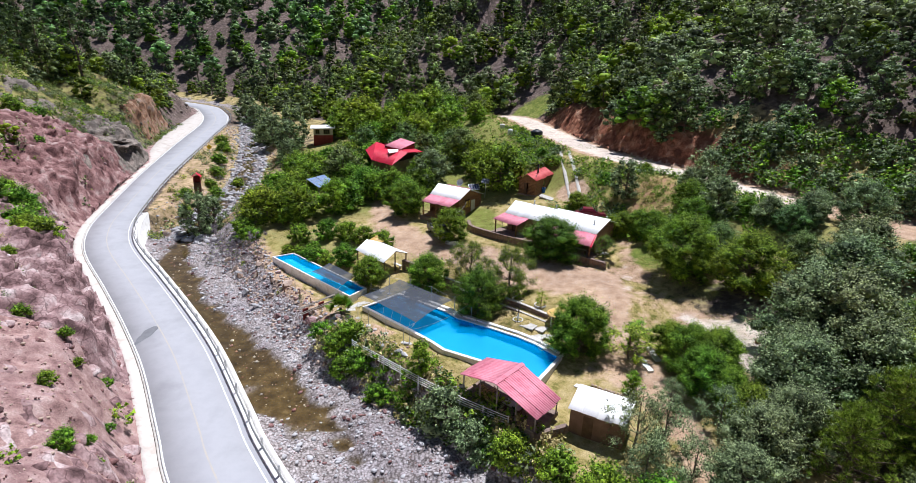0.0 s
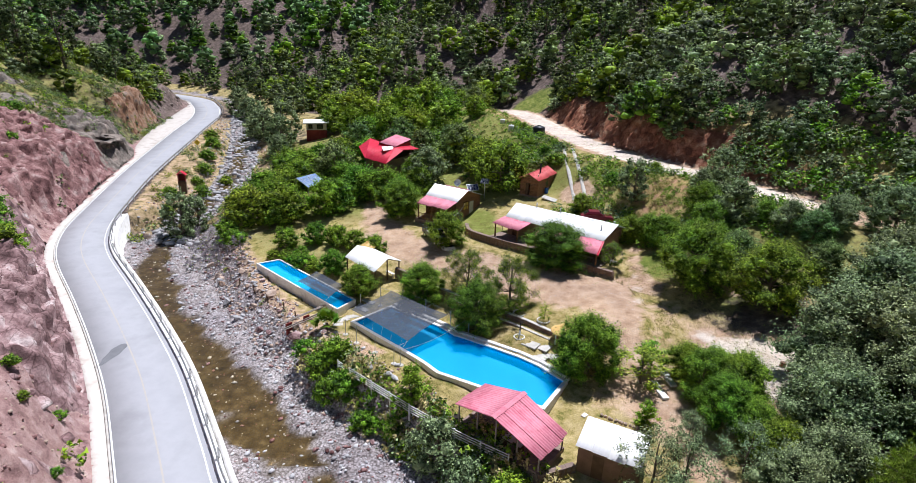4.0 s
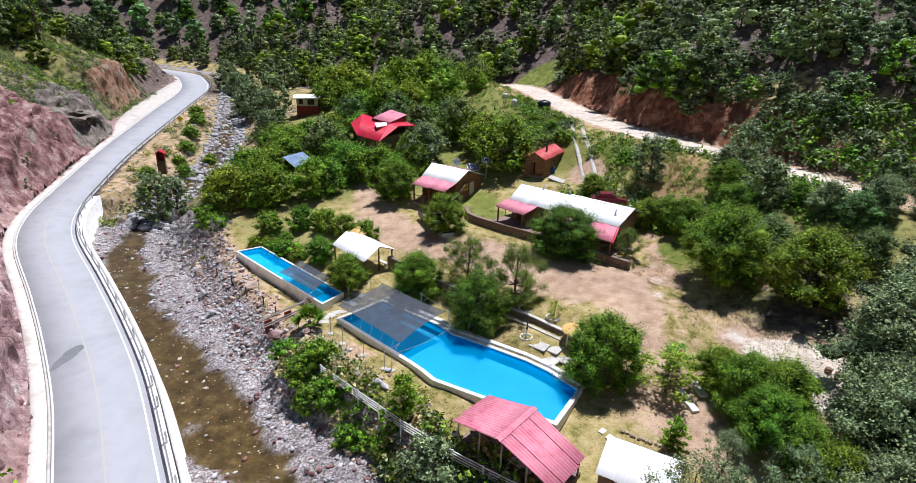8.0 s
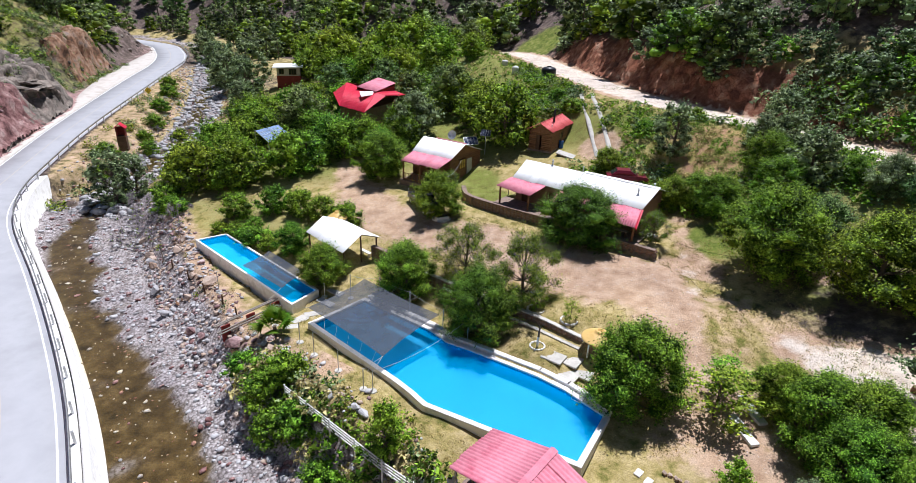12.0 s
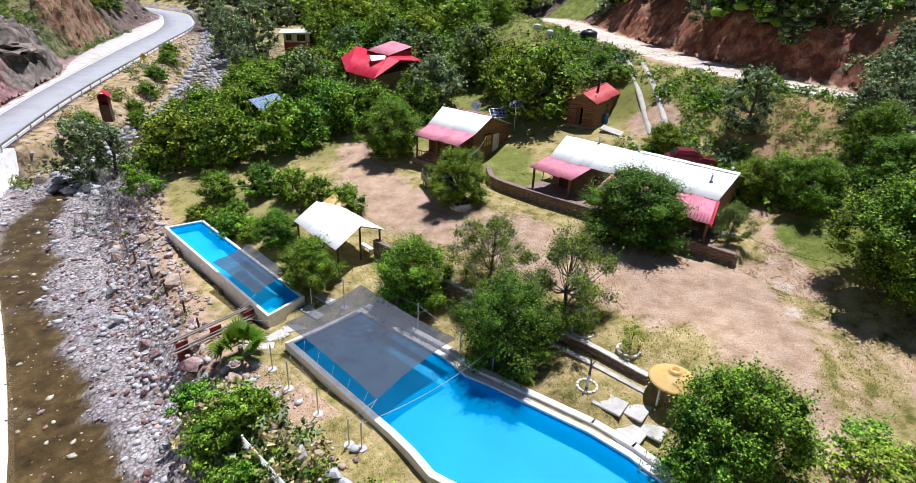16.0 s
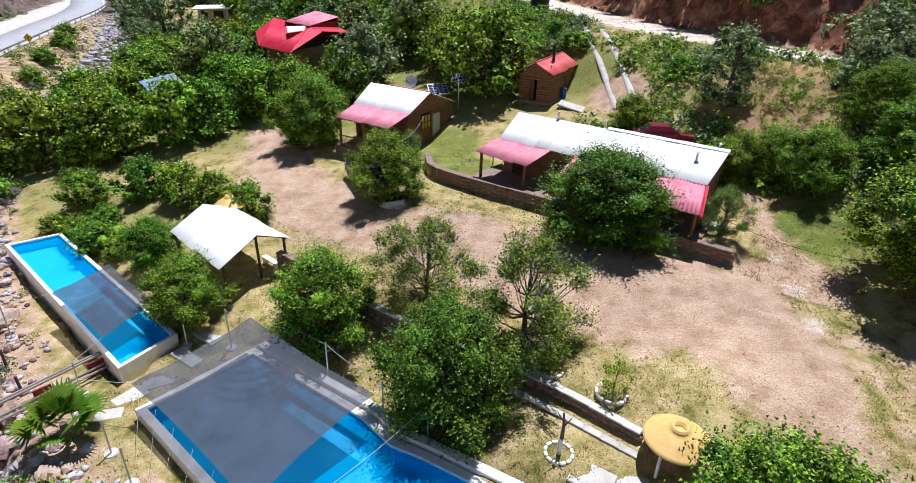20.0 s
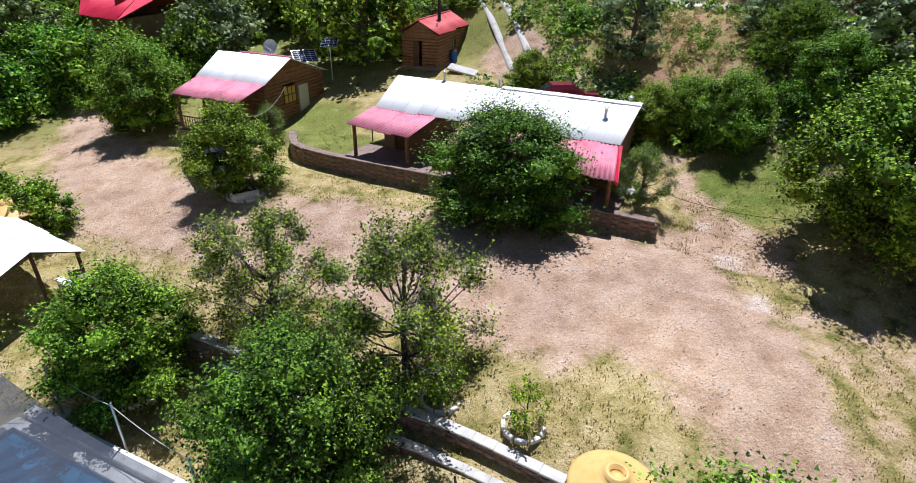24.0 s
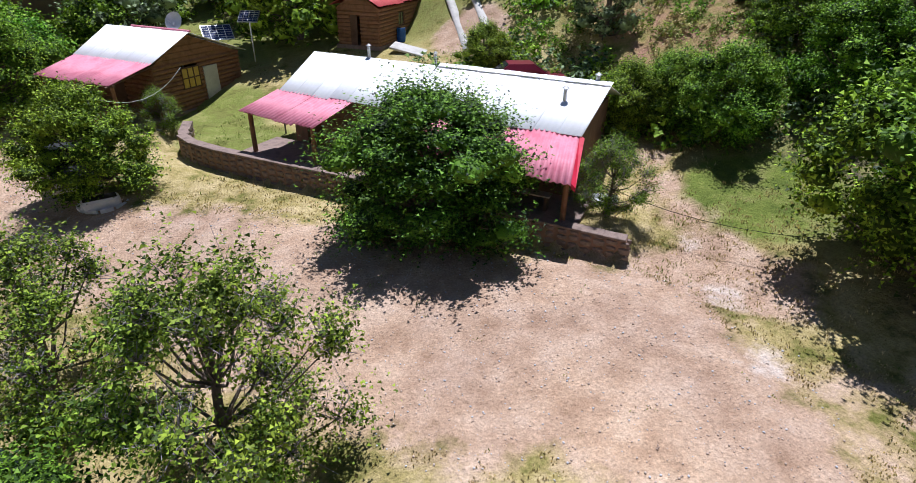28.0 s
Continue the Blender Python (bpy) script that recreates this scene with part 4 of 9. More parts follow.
def sheets(parent, a, b, c, d, count, mat, pitch=0.2, height=0.035, name="roof_sheet", label=""):
    """A roof face of overlapping corrugated sheets; a, b its upper edge, d, c below."""
    a, b, c, d = (Vector(v) for v in (a, b, c, d))
    for i in range(count):
        t0, t1 = i / count, min(1, (i + 1.03) / count)
        dz = Vector((0, 0, 0.012 * (i % 2)))
        over = (d - a).normalized() * (0.05 * ((i * 7) % 3 - 1))
        v, f = corrugated(a.lerp(b, t0) + dz, a.lerp(b, t1) + dz, d.lerp(c, t1) + dz + over, d.lerp(c, t0) + dz + over, pitch, height)
        link_part(name, mesh_of(name, v, f, mat), parent, label)


def post(parent, x, y, z0, z1, r=0.08, mat="dark_wood", name="post", lean=(0, 0)):
    part(name, rod(bmesh.new(), (x, y, z0), (x + lean[0], y + lean[1], z1), r * 1.1, r, 8), M[mat], parent)


def beam(parent, a, b, r=0.07, mat="dark_wood", name="beam"):
    part(name, rod(bmesh.new(), a, b, r, r, 6), M[mat], parent)


def log_wall(parent, a, b, z0, z1, gaps=(), r=0.125, mat="log"):
    """Logs laid one on another from a to b; gaps: stretches along the wall left open between two heights."""
    a, b = Vector((a[0], a[1], 0)), Vector((b[0], b[1], 0))
    k = int((z1 - z0) / (2 * r * 0.94))
    for i in range(k):
        z = z0 + r + i * 2 * r * 0.94
        cuts = [(0.0, 1.0)]
        for g0, g1, lo, hi in gaps:
            if lo < z < hi:
                cuts = [c for s, e in cuts for c in ((s, min(e, g0)), (max(s, g1), e)) if c[1] - c[0] > 0.01]
        for s, e in cuts:
            p, q = a.lerp(b, s), a.lerp(b, e)
            wob = 0.015 * math.sin(i * 5.1)
            part("log", rod(bmesh.new(), (p.x, p.y, z + wob), (q.x, q.y, z - wob), r * (0.94 + 0.08 * ((i * 3) % 4) / 4), r, 8), M[mat], parent)


def gable_fill(parent, p, u, v0, v1, z0, vt, zt, mat="log", steps=7):
    """Boards that close the triangle under a roof, laid level, at one end of a house."""
    for i in range(steps):
        t0, t1 = i / steps, (i + 1) / steps
        bm = bmesh.new()
        za, zb = z0 + (zt - z0) * t0, z0 + (zt - z0) * t1 - 0.02
        tm = t0
        a, b = v0 + (vt - v0) * tm, v1 + (vt - v1) * tm
        a2, b2 = v0 + (vt - v0) * t1, v1 + (vt - v1) * t1
        q = [bm.verts.new(p(uu, v, z)) for uu in (u, u + 0.12) for v, z in ((a, za), (b, za), (b2, zb), (a2, zb))]
        for f in ((0, 1, 2, 3), (7, 6, 5, 4), (0, 4, 5, 1), (1, 5, 6, 2), (2, 6, 7, 3), (3, 7, 4, 0)):
            bm.faces.new([q[j] for j in f])
        part("gable_board", bm, M[mat], parent)


def window(parent, p, u0, u1, v0, v1, z0, z1, along_u, bars=2, pane="glass_dark", frame_mat="dark_wood"):
    """A window with a frame, bars and a pane; it stands proud of its wall by a little."""
    t = 0.06
    bm = bmesh.new()
    block(bm, p, u0, u1, v0, v1, z0, z1)
    w = part("window", bm, M[pane], parent)
    if along_u:
        bm = bmesh.new()
        for z in (z0, z1):
            block(bm, p, u0 - t, u1 + t, v0 - 0.02, v1 + 0.03, z - t / 2, z + t / 2)
        for i in range(bars + 1):
            u = u0 + (u1 - u0) * i / bars
            block(bm, p, u - t / 2, u + t / 2, v0 - 0.02, v1 + 0.025, z0, z1)
    else:
        bm = bmesh.new()
        for z in (z0, (z0 + z1) / 2, z1):
            block(bm, p, u0 - 0.02, u1 + 0.03, v0 - t, v1 + t, z - t / 2, z + t / 2)
        for i in range(bars + 1):
            v = v0 + (v1 - v0) * i / bars
            block(bm, p, u0 - 0.02, u1 + 0.025, v - t / 2, v + t / 2, z0, z1)
    part("window_frame", bm, M[frame_mat], parent)


def stone_wall(name, pts, top, thick, label, drop=0.0, cap="stone", foot=None):
    """A low wall of single stones along a line, with a capping; pts: plan points, top: height (or two) of its upper edge."""
    base = thing(name, (pts[0][0], pts[0][1], z_at(*pts[0])), 0, label, "wall", kind="structure")
    r = random.Random(len(name) + int(pts[0][0] * 10))
    line = smooth_line(np.array([(x, y, 0.0) for x, y in pts]), 3) if len(pts) > 2 else np.array([(*pts[0], 0.0), (*pts[1], 0.0)])
    seg = np.linalg.norm(np.diff(line[:, :2], axis=0), axis=1)
    total, s_at = seg.sum(), np.concatenate([[0], np.cumsum(seg)])
    def spot(s):
        x, y = np.interp(s, s_at, line[:, 0]), np.interp(s, s_at, line[:, 1])
        i = min(len(seg) - 1, max(0, int(np.searchsorted(s_at, s) - 1)))
        return x, y, math.atan2(line[i + 1, 1] - line[i, 1], line[i + 1, 0] - line[i, 0])
    t0, t1 = (top, top) if isinstance(top, (int, float)) else top
    core, caps = bmesh.new(), bmesh.new()
    n = max(2, int(total / 0.7))
    for i in range(n):
        x, y, a = spot((i + 0.5) * total / n)
        zt = t0 + (t1 - t0) * (i + 0.5) / n
        zb = (z_at(x, y) if foot is None else foot) - 0.35
        box(core, (x, y, (zt + zb) / 2), (total / n + 0.06, thick * 0.86, zt - zb), a)
        box(caps, (x, y, zt + 0.035), (total / n + 0.02, thick + 0.06, 0.09), a, bevel=0.015)
    part("core", core, M["adobe"], base)
    part("coping", caps, M[cap], base)
    shapes = []
    for k in range(6):
        bm = bmesh.new()
        bmesh.ops.create_icosphere(bm, subdivisions=1, radius=0.5)
        for v in bm.verts:
            v.co = Vector((max(-0.42, min(0.42, v.co.x)), v.co.y, max(-0.4, min(0.4, v.co.z)))) * r.uniform(0.9, 1.1)
        me = bpy.data.meshes.new("stone")
        bm.to_mesh(me)
        bm.free()
        me.materials.append(M["stone"])
        shapes.append(me)
    for side in (-1, 1):
        s = 0.15
        while s < total:
            x, y, a = spot(s)
            zt = t0 + (t1 - t0) * s / total
            g = (z_at(x, y) if foot is None else foot) - 0.1
            z = g
            while z < zt - 0.05:
                h = min(r.uniform(0.2, 0.34), max(0.12, zt - z))
                o = link_part("stone", shapes[r.randrange(6)], base)
                off = side * thick * 0.40
                o.location = (x - math.sin(a) * off, y + math.cos(a) * off, z + h / 2)
                o.scale = (r.uniform(0.38, 0.52), 0.2, h * 1.1)
                o.rotation_euler = (0, 0, a)
                z += h * 0.97
            s += 0.43
    return own_locs(base)


def own_locs(base):
    for o in base.children:
        o.matrix_parent_inverse = base.matrix_basis.inverted()
    return base


# farmhouse
FH = axes_at((16.57, 72.20), -43.0)
farmhouse = thing("farmhouse", FH(7, 0, 2.3), 0, "long low farmhouse with white metal roof and red porches", "house")
sheets(farmhouse, FH(-0.1, 0, 6.87), FH(6.6, 0, 6.87), FH(6.6, 3.05, 5.62), FH(0.15, 3.05, 5.62), 7, M["white_roof"], 0.25, 0.01, label="white painted metal sheet")
sheets(farmhouse, FH(6.6, -0.35, 6.93), FH(14.25, -0.35, 6.93), FH(14.0, 3.05, 5.64), FH(6.6, 3.05, 5.64), 8, M["white_roof"], 0.25, 0.01, label="white painted metal sheet")
sheets(farmhouse, FH(-0.1, 0, 6.86), FH(14.2, 0, 6.86), FH(14.2, -3.4, 5.75), FH(-0.1, -3.4, 5.75), 10, M["white_roof"], 0.25, 0.01, label="white painted metal sheet")
sheets(farmhouse, FH(0.0, 2.95, 5.62), FH(4.2, 2.95, 5.60), FH(3.45, 4.95, 4.82), FH(-0.55, 4.95, 5.03), 4, M["pink_roof"], 0.2, 0.06, label="faded red corrugated sheet")
sheets(farmhouse, FH(5.9, 2.95, 5.62), FH(10.9, 2.95, 5.62), FH(10.9, 5.3, 4.66), FH(5.6, 5.3, 4.66), 5, M["pink_roof"], 0.2, 0.06, label="faded red corrugated sheet")
sheets(farmhouse, FH(10.95, 2.95, 5.62), FH(13.9, 2.95, 5.62), FH(14.35, 5.28, 4.68), FH(10.95, 5.28, 4.68), 3, M["pink_roof"], 0.2, 0.06, label="faded red corrugated sheet")
part("red_flashing", slab(bmesh.new(), [FH(13.92, 3.0, 5.66), FH(14.1, 3.0, 5.60), FH(14.5, 5.3, 4.60), FH(14.33, 5.3, 4.74)], 0.16), M["red_roof"], farmhouse, "bright red edge flashing")
bm = bmesh.new()
block(bm, FH, 0.4, 13.7, -3.0, -2.75, 2.2, 5.75)
part("back_wall", bm, M["adobe"], farmhouse)
for u0, u1 in ((0.4, 1.1), (2.0, 4.2), (5.2, 6.3), (8.2, 11.2), (12.2, 13.7)):
    bm = bmesh.new()
    block(bm, FH, u0, u1, 2.3, 2.52, 2.2, 5.75)
    part("front_wall", bm, M["adobe"], farmhouse)
for u0, u1, sill in ((1.1, 2.0, 2.9), (4.2, 5.2, 2.9), (11.2, 12.2, 2.9), (6.3, 8.2, 3.5)):
    if sill > 3.2:
        part("front_wall", block(bmesh.new(), FH, u0, u1, 2.3, 2.52, 2.2, sill), M["adobe"], farmhouse)
    part("lintel_wall", block(bmesh.new(), FH, u0, u1, 2.3, 2.52, 4.85, 5.75), M["adobe"], farmhouse)
    bm = bmesh.new()
    block(bm, FH, u0 + 0.03, u1 - 0.03, 2.36, 2.42, sill + 0.02, 4.82)
    part("door" if sill < 3.2 else "window", bm, M["dark_wood" if sill < 3.2 else "glass_dark"], farmhouse)
for u in (0.4, 13.5):
    bm = bmesh.new()
    block(bm, FH, u, u + 0.2, -2.75, 2.3, 2.2, 5.7)
    part("end_wall", bm, M["adobe"], farmhouse)
    gable_fill(farmhouse, FH, u, -2.9, 2.45, 5.72, -0.2, 6.7, "adobe", 4)
for u, v, zt in ((-0.2, 4.6, 5.05), (3.2, 4.65, 4.9), (6.0, 4.7, 4.8), (8.5, 4.7, 4.8), (11.1, 4.7, 4.8), (14.05, 4.7, 4.8)):
    x, y, _ = FH(u, v, 0)
    post(farmhouse, x, y, 2.25, zt, 0.10, "log")
for u0, u1, v, z in ((-0.4, 3.4, 4.7, 4.92), (5.7, 10.9, 4.75, 4.8), (10.95, 14.3, 4.75, 4.8)):
    beam(farmhouse, FH(u0, v, z + (0.1 if u0 < 0 else -0.05)), FH(u1, v, z - 0.05), 0.07)
part("porch_floor", block(bmesh.new(), FH, -0.8, 4.6, 2.55, 4.82, 1.6, 3.2), M["stone"], farmhouse, "dark stone-paved porch floor")
part("porch_floor", block(bmesh.new(), FH, 5.2, 14.6, 2.55, 4.82, 1.6, 3.06), M["stone"], farmhouse, "dark stone-paved porch floor")
for u, v, z0, h, r in ((3.0, -0.1, 6.8, 0.55, 0.07), (6.4, -0.25, 6.85, 0.45, 0.06), (12.75, 1.15, 6.3, 0.5, 0.08), (13.6, -0.5, 6.6, 0.5, 0.08)):
    x, y, _ = FH(u, v, 0)
    bm = rod(bmesh.new(), (x, y, z0), (x, y, z0 + h), r, r, 10)
    rod(bm, (x, y, z0 + h + 0.04), (x, y, z0 + h + 0.12), r * 1.9, r * 0.5, 10)
    part("flue_pipe", bm, M["metal"], farmhouse, "grey metal flue pipe with a cap")
own(farmhouse)
bench = thing("long_table", FH(12.5, 4.2, 3.06), 0, "plain pale plank table under the porch roof", "table")
part("tabletop", block(bmesh.new(), FH, 11.5, 13.4, 3.9, 4.35, 3.62, 3.67), M["grey_wood"], bench)
for u in (11.65, 13.25):
    part("leg", block(bmesh.new(), FH, u - 0.05, u + 0.05, 3.95, 4.3, 3.06, 3.62), M["dark_wood"], bench)
own(bench)
tarp = thing("tarp", FH(-1.0, 0.6, 4.9), 0, "pale blue tarp stretched beside the house wall", "tarp")
part("sheet", slab(bmesh.new(), [FH(-1.1, 1.7, 4.75), FH(-0.95, 0.2, 5.2), FH(0.3, 0.1, 5.5), FH(0.35, 1.9, 5.2)], 0.02), M["tarp_blue"], tarp)
for u, v, z in ((-1.05, 1.65, 4.75), (-0.9, 0.25, 5.18)):
    x, y, _ = FH(u, v, 0)
    post(tarp, x, y, z_at(x, y) - 0.1, z, 0.04, "grey_wood")
own(tarp)

# log cabin with a porch
LC = axes_at((10.42, 77.20), -40.2)
cabin = thing("log_cabin", LC(-3, 0, 3.1), 0, "dark log cabin with a white roof and red porch", "cabin")
sheets(cabin, LC(-6.05, 0, 7.2), LC(0.05, 0, 7.2), LC(0.05, 2.75, 6.0), LC(-5.6, 2.75, 6.0), 6, M["white_roof"], 0.25, 0.01, label="white painted metal sheet")
sheets(cabin, LC(-6.05, 0, 7.19), LC(0.05, 0, 7.19), LC(0.05, -3.9, 5.78), LC(-6.05, -3.9, 5.78), 6, M["white_roof"], 0.25, 0.01, label="white painted metal sheet")
sheets(cabin, LC(-5.5, 2.65, 6.0), LC(0.05, 2.65, 6.0), LC(0.0, 5.15, 5.42), LC(-5.25, 5.25, 5.42), 6, M["pink_roof"], 0.2, 0.06, label="faded red corrugated sheet")
beam(cabin, LC(-4.2, -0.1, 7.25), LC(0.05, -0.1, 7.25), 0.06, "pink_roof", "ridge_cap")
log_wall(cabin, LC(-0.35, -3.6, 0), LC(-0.35, 2.5, 0), 3.2, 5.95, ((0.52, 0.72, 4.35, 5.45),))
log_wall(cabin, LC(-5.6, 2.4, 0), LC(-0.3, 2.4, 0), 3.2, 5.95, ((0.4, 0.58, 3.0, 5.1),))
log_wall(cabin, LC(-5.6, -3.6, 0), LC(-5.6, 2.5, 0), 3.2, 5.95)
log_wall(cabin, LC(-5.6, -3.5, 0), LC(-0.3, -3.5, 0), 3.2, 5.7)
gable_fill(cabin, LC, -0.42, -3.7, 2.6, 5.72, 0, 7.12, "log", 5)
gable_fill(cabin, LC, -5.7, -3.7, 2.6, 5.72, 0, 7.12, "log", 5)
bm = bmesh.new()
block(bm, LC, -5.9, -0.1, -3.8, 2.7, 2.2, 3.25)
part("stone_base", bm, M["stone"], cabin, "rough stone footing")
part("mortar_panel", block(bmesh.new(), LC, -0.30, -0.2, -1.75, -0.75, 3.3, 5.3), M["concrete"], cabin, "grey plastered patch beside the window")
window(cabin, LC, -0.33, -0.24, -0.45, 0.75, 4.35, 5.42, False, 3, "curtain")
part("door", block(bmesh.new(), LC, -3.5, -2.55, 2.42, 2.5, 3.2, 5.1), M["dark_wood"], cabin)
for u in (-5.1, -2.7, -0.2):
    x, y, _ = LC(u, 4.9, 0)
    post(cabin, x, y, z_at(x, y) - 0.2, 5.4, 0.09, "log")
beam(cabin, LC(-5.3, 4.95, 5.38), LC(0.05, 4.95, 5.38), 0.08)
for u in (-5.0, -3.2, -1.5, -0.05):
    beam(cabin, LC(u, 2.5, 5.92), LC(u, 5.35, 5.36), 0.05, "dark_wood", "rafter")
bm = bmesh.new()
block(bm, LC, -5.5, 0.1, 2.6, 5.2, 2.0, 3.2)
part("porch_floor", bm, M["stone"], cabin, "raised stone porch")
beam(cabin, LC(-5.2, 5.0, 4.05), LC(-0.2, 5.0, 4.05), 0.045, "log", "rail")
beam(cabin, LC(-5.2, 5.0, 3.4), LC(-0.2, 5.0, 3.4), 0.04, "log", "rail")
for i in range(24):
    x, y, _ = LC(-5.1 + i * 0.205, 5.0, 0)
    post(cabin, x, y, 3.25, 4.03, 0.03, "log", "baluster")
own(cabin)


def solar_panel(at, turn, size, tilt, height, label, cells=(4, 6)):
    """A framed panel of cells on a steel leg."""
    t = thing("photovoltaic_module", at, turn, label, "solar panel")
    w, h = size
    m = Matrix.Translation((0, 0, height)) @ Euler((radians(tilt), 0, 0)).to_matrix().to_4x4()
    bm = bmesh.new()
    box(bm, (0, 0, 0), (w, h, 0.035))
    bm.transform(m)
    part("panel_back", bm, M["white_plastic"], t)
    bm = bmesh.new()
    for i in range(cells[0]):
        for j in range(cells[1]):
            box(bm, ((i + 0.5) / cells[0] * w - w / 2, (j + 0.5) / cells[1] * h - h / 2, 0.021), (w / cells[0] - 0.03, h / cells[1] - 0.03, 0.01))
    bm.transform(m)
    part("cell_grid", bm, M["solar"], t, "dark blue cells in white lines")
    bm = bmesh.new()
    for x, y, sx, sy in ((0, h / 2, w + 0.05, 0.04), (0, -h / 2, w + 0.05, 0.04), (w / 2, 0, 0.04, h), (-w / 2, 0, 0.04, h)):
        box(bm, (x, y, 0), (sx, sy, 0.06))
    bm.transform(m)
    part("panel_frame", bm, M["metal"], t)
    part("pole", rod(bmesh.new(), (0, 0, -0.3), (0, 0, height - 0.03), 0.045, 0.045, 8), M["metal"], t)
    return t


# white-roofed open shelter by the pools
SH = axes_at((-4.18, 65.72), -49.0)
shelter = thing("open_shelter", SH(3, 0, 0.3), 0, "open shelter with a white sheet roof on wooden posts", "shelter")
sheets(shelter, SH(-0.1, 0, 3.02), SH(5.95, 0, 3.02), SH(6.95, 2.72, 2.42), SH(1.0, 2.62, 2.42), 6, M["white_roof"], 0.3, 0.015, label="white painted metal sheet")
sheets(shelter, SH(-0.1, 0, 3.0), SH(5.95, 0, 3.0), SH(6.5, -1.6, 2.48), SH(0.5, -1.6, 2.48), 6, M["white_roof"], 0.3, 0.015, label="white painted metal sheet")
for i, (u, v, zt) in enumerate(((1.2, 2.4, 2.42), (6.6, 2.4, 2.42), (0.2, 0, 2.95), (5.75, 0, 2.95), (0.6, -1.4, 2.48), (6.2, -1.4, 2.48))):
    x, y, _ = SH(u, v, 0)
    post(shelter, x, y, z_at(x, y) - 0.2, zt, 0.075)
for v, z in ((2.45, 2.40), (0, 2.93), (-1.45, 2.46)):
    o = 0.0 if v == 0 else (0.9 if v > 0 else 0.45)
    beam(shelter, SH(-0.05 + o, v, z), SH(5.9 + o, v, z), 0.06)
for u in (0.2, 3, 5.8):
    beam(shelter, SH(u + 0.9, 2.55, 2.39), SH(u, 0, 2.95), 0.05, "dark_wood", "rafter")
    beam(shelter, SH(u + 0.4, -1.5, 2.45), SH(u, 0, 2.95), 0.05, "dark_wood", "rafter")
own(shelter)
seat = thing("bench", SH(5.2, -1.0, 0.3), 0, "white plastic bench under the shelter roof", "bench")
zs = z_at(*SH(5.0, -1.0, 0)[:2])
part("seat", block(bmesh.new(), SH, 4.2, 5.6, -1.3, -0.95, zs + 0.42, zs + 0.47), M["white_plastic"], seat)
for u in (4.35, 5.45):
    part("leg", block(bmesh.new(), SH, u - 0.05, u + 0.05, -1.28, -0.97, zs - 0.05, zs + 0.42), M["white_plastic"], seat)
own(seat)

# red gabled pavilion at the end of the long pool
PV = axes_at((8.32, 38.98), -44.9)
pavilion = thing("pavilion", PV(3.8, 1.8, -0.9), 0, "open pavilion under a faded red gable roof", "pavilion")
sheets(pavilion, PV(3.75, -0.03, 2.02), PV(3.75, 3.95, 2.02), PV(-0.05, 3.65, 1.08), PV(0, 0, 1.1), 4, M["pink_roof"], 0.25, 0.07, label="faded red corrugated sheet")
sheets(pavilion, PV(3.75, 3.95, 2.03), PV(3.75, -0.03, 2.03), PV(7.7, 0, 0.44), PV(7.75, 3.7, 0.42), 4, M["pink_roof"], 0.25, 0.07, label="faded red corrugated sheet")
bm = bmesh.new()
slab(bm, [PV(3.55, -0.08, 2.06), PV(3.75, -0.08, 2.12), PV(3.75, 4.0, 2.12), PV(3.55, 4.0, 2.06)], 0.03)
slab(bm, [PV(3.75, -0.08, 2.12), PV(3.97, -0.08, 2.03), PV(3.97, 4.0, 2.03), PV(3.75, 4.0, 2.12)], 0.03)
part("ridge_cap", bm, M["pink_roof"], pavilion)
for u, v, zt in ((0.25, 0.2, 1.12), (0.25, 3.4, 1.12), (2.0, 3.4, 1.5), (3.75, 0.2, 1.95), (3.75, 3.45, 1.95), (5.6, 3.4, 1.2), (7.4, 0.2, 0.5), (7.4, 3.4, 0.5)):
    x, y, _ = PV(u, v, 0)
    post(pavilion, x, y, min(z_at(x, y), -0.9) - 0.2, zt, 0.06, "grey_wood")
for v in (0.2, 3.45):
    beam(pavilion, PV(0.0, v, 1.06), PV(3.75, v, 1.95), 0.05)
    beam(pavilion, PV(7.6, v, 0.42), PV(3.75, v, 1.95), 0.05)
# the shade under the roof is put into the slab's dark stone colour
part("floor_slab", block(bmesh.new(), PV, 0.0, 7.5, 0.0, 3.6, -1.7, -0.85), M["stone"], pavilion, "floor in a dark stone colour for the shade under the roof")
own(pavilion)
grill = thing("picnic_table", PV(4.6, 2.6, -0.85), 0, "grey table under the red pavilion roof", "table")
part("tabletop", block(bmesh.new(), PV, 4.0, 5.6, 2.2, 3.0, -0.14, -0.09), M["metal"], grill)
for u in (4.15, 5.45):
    part("leg", block(bmesh.new(), PV, u - 0.05, u + 0.05, 2.3, 2.9, -0.85, -0.14), M["dark_wood"], grill)
own(grill)

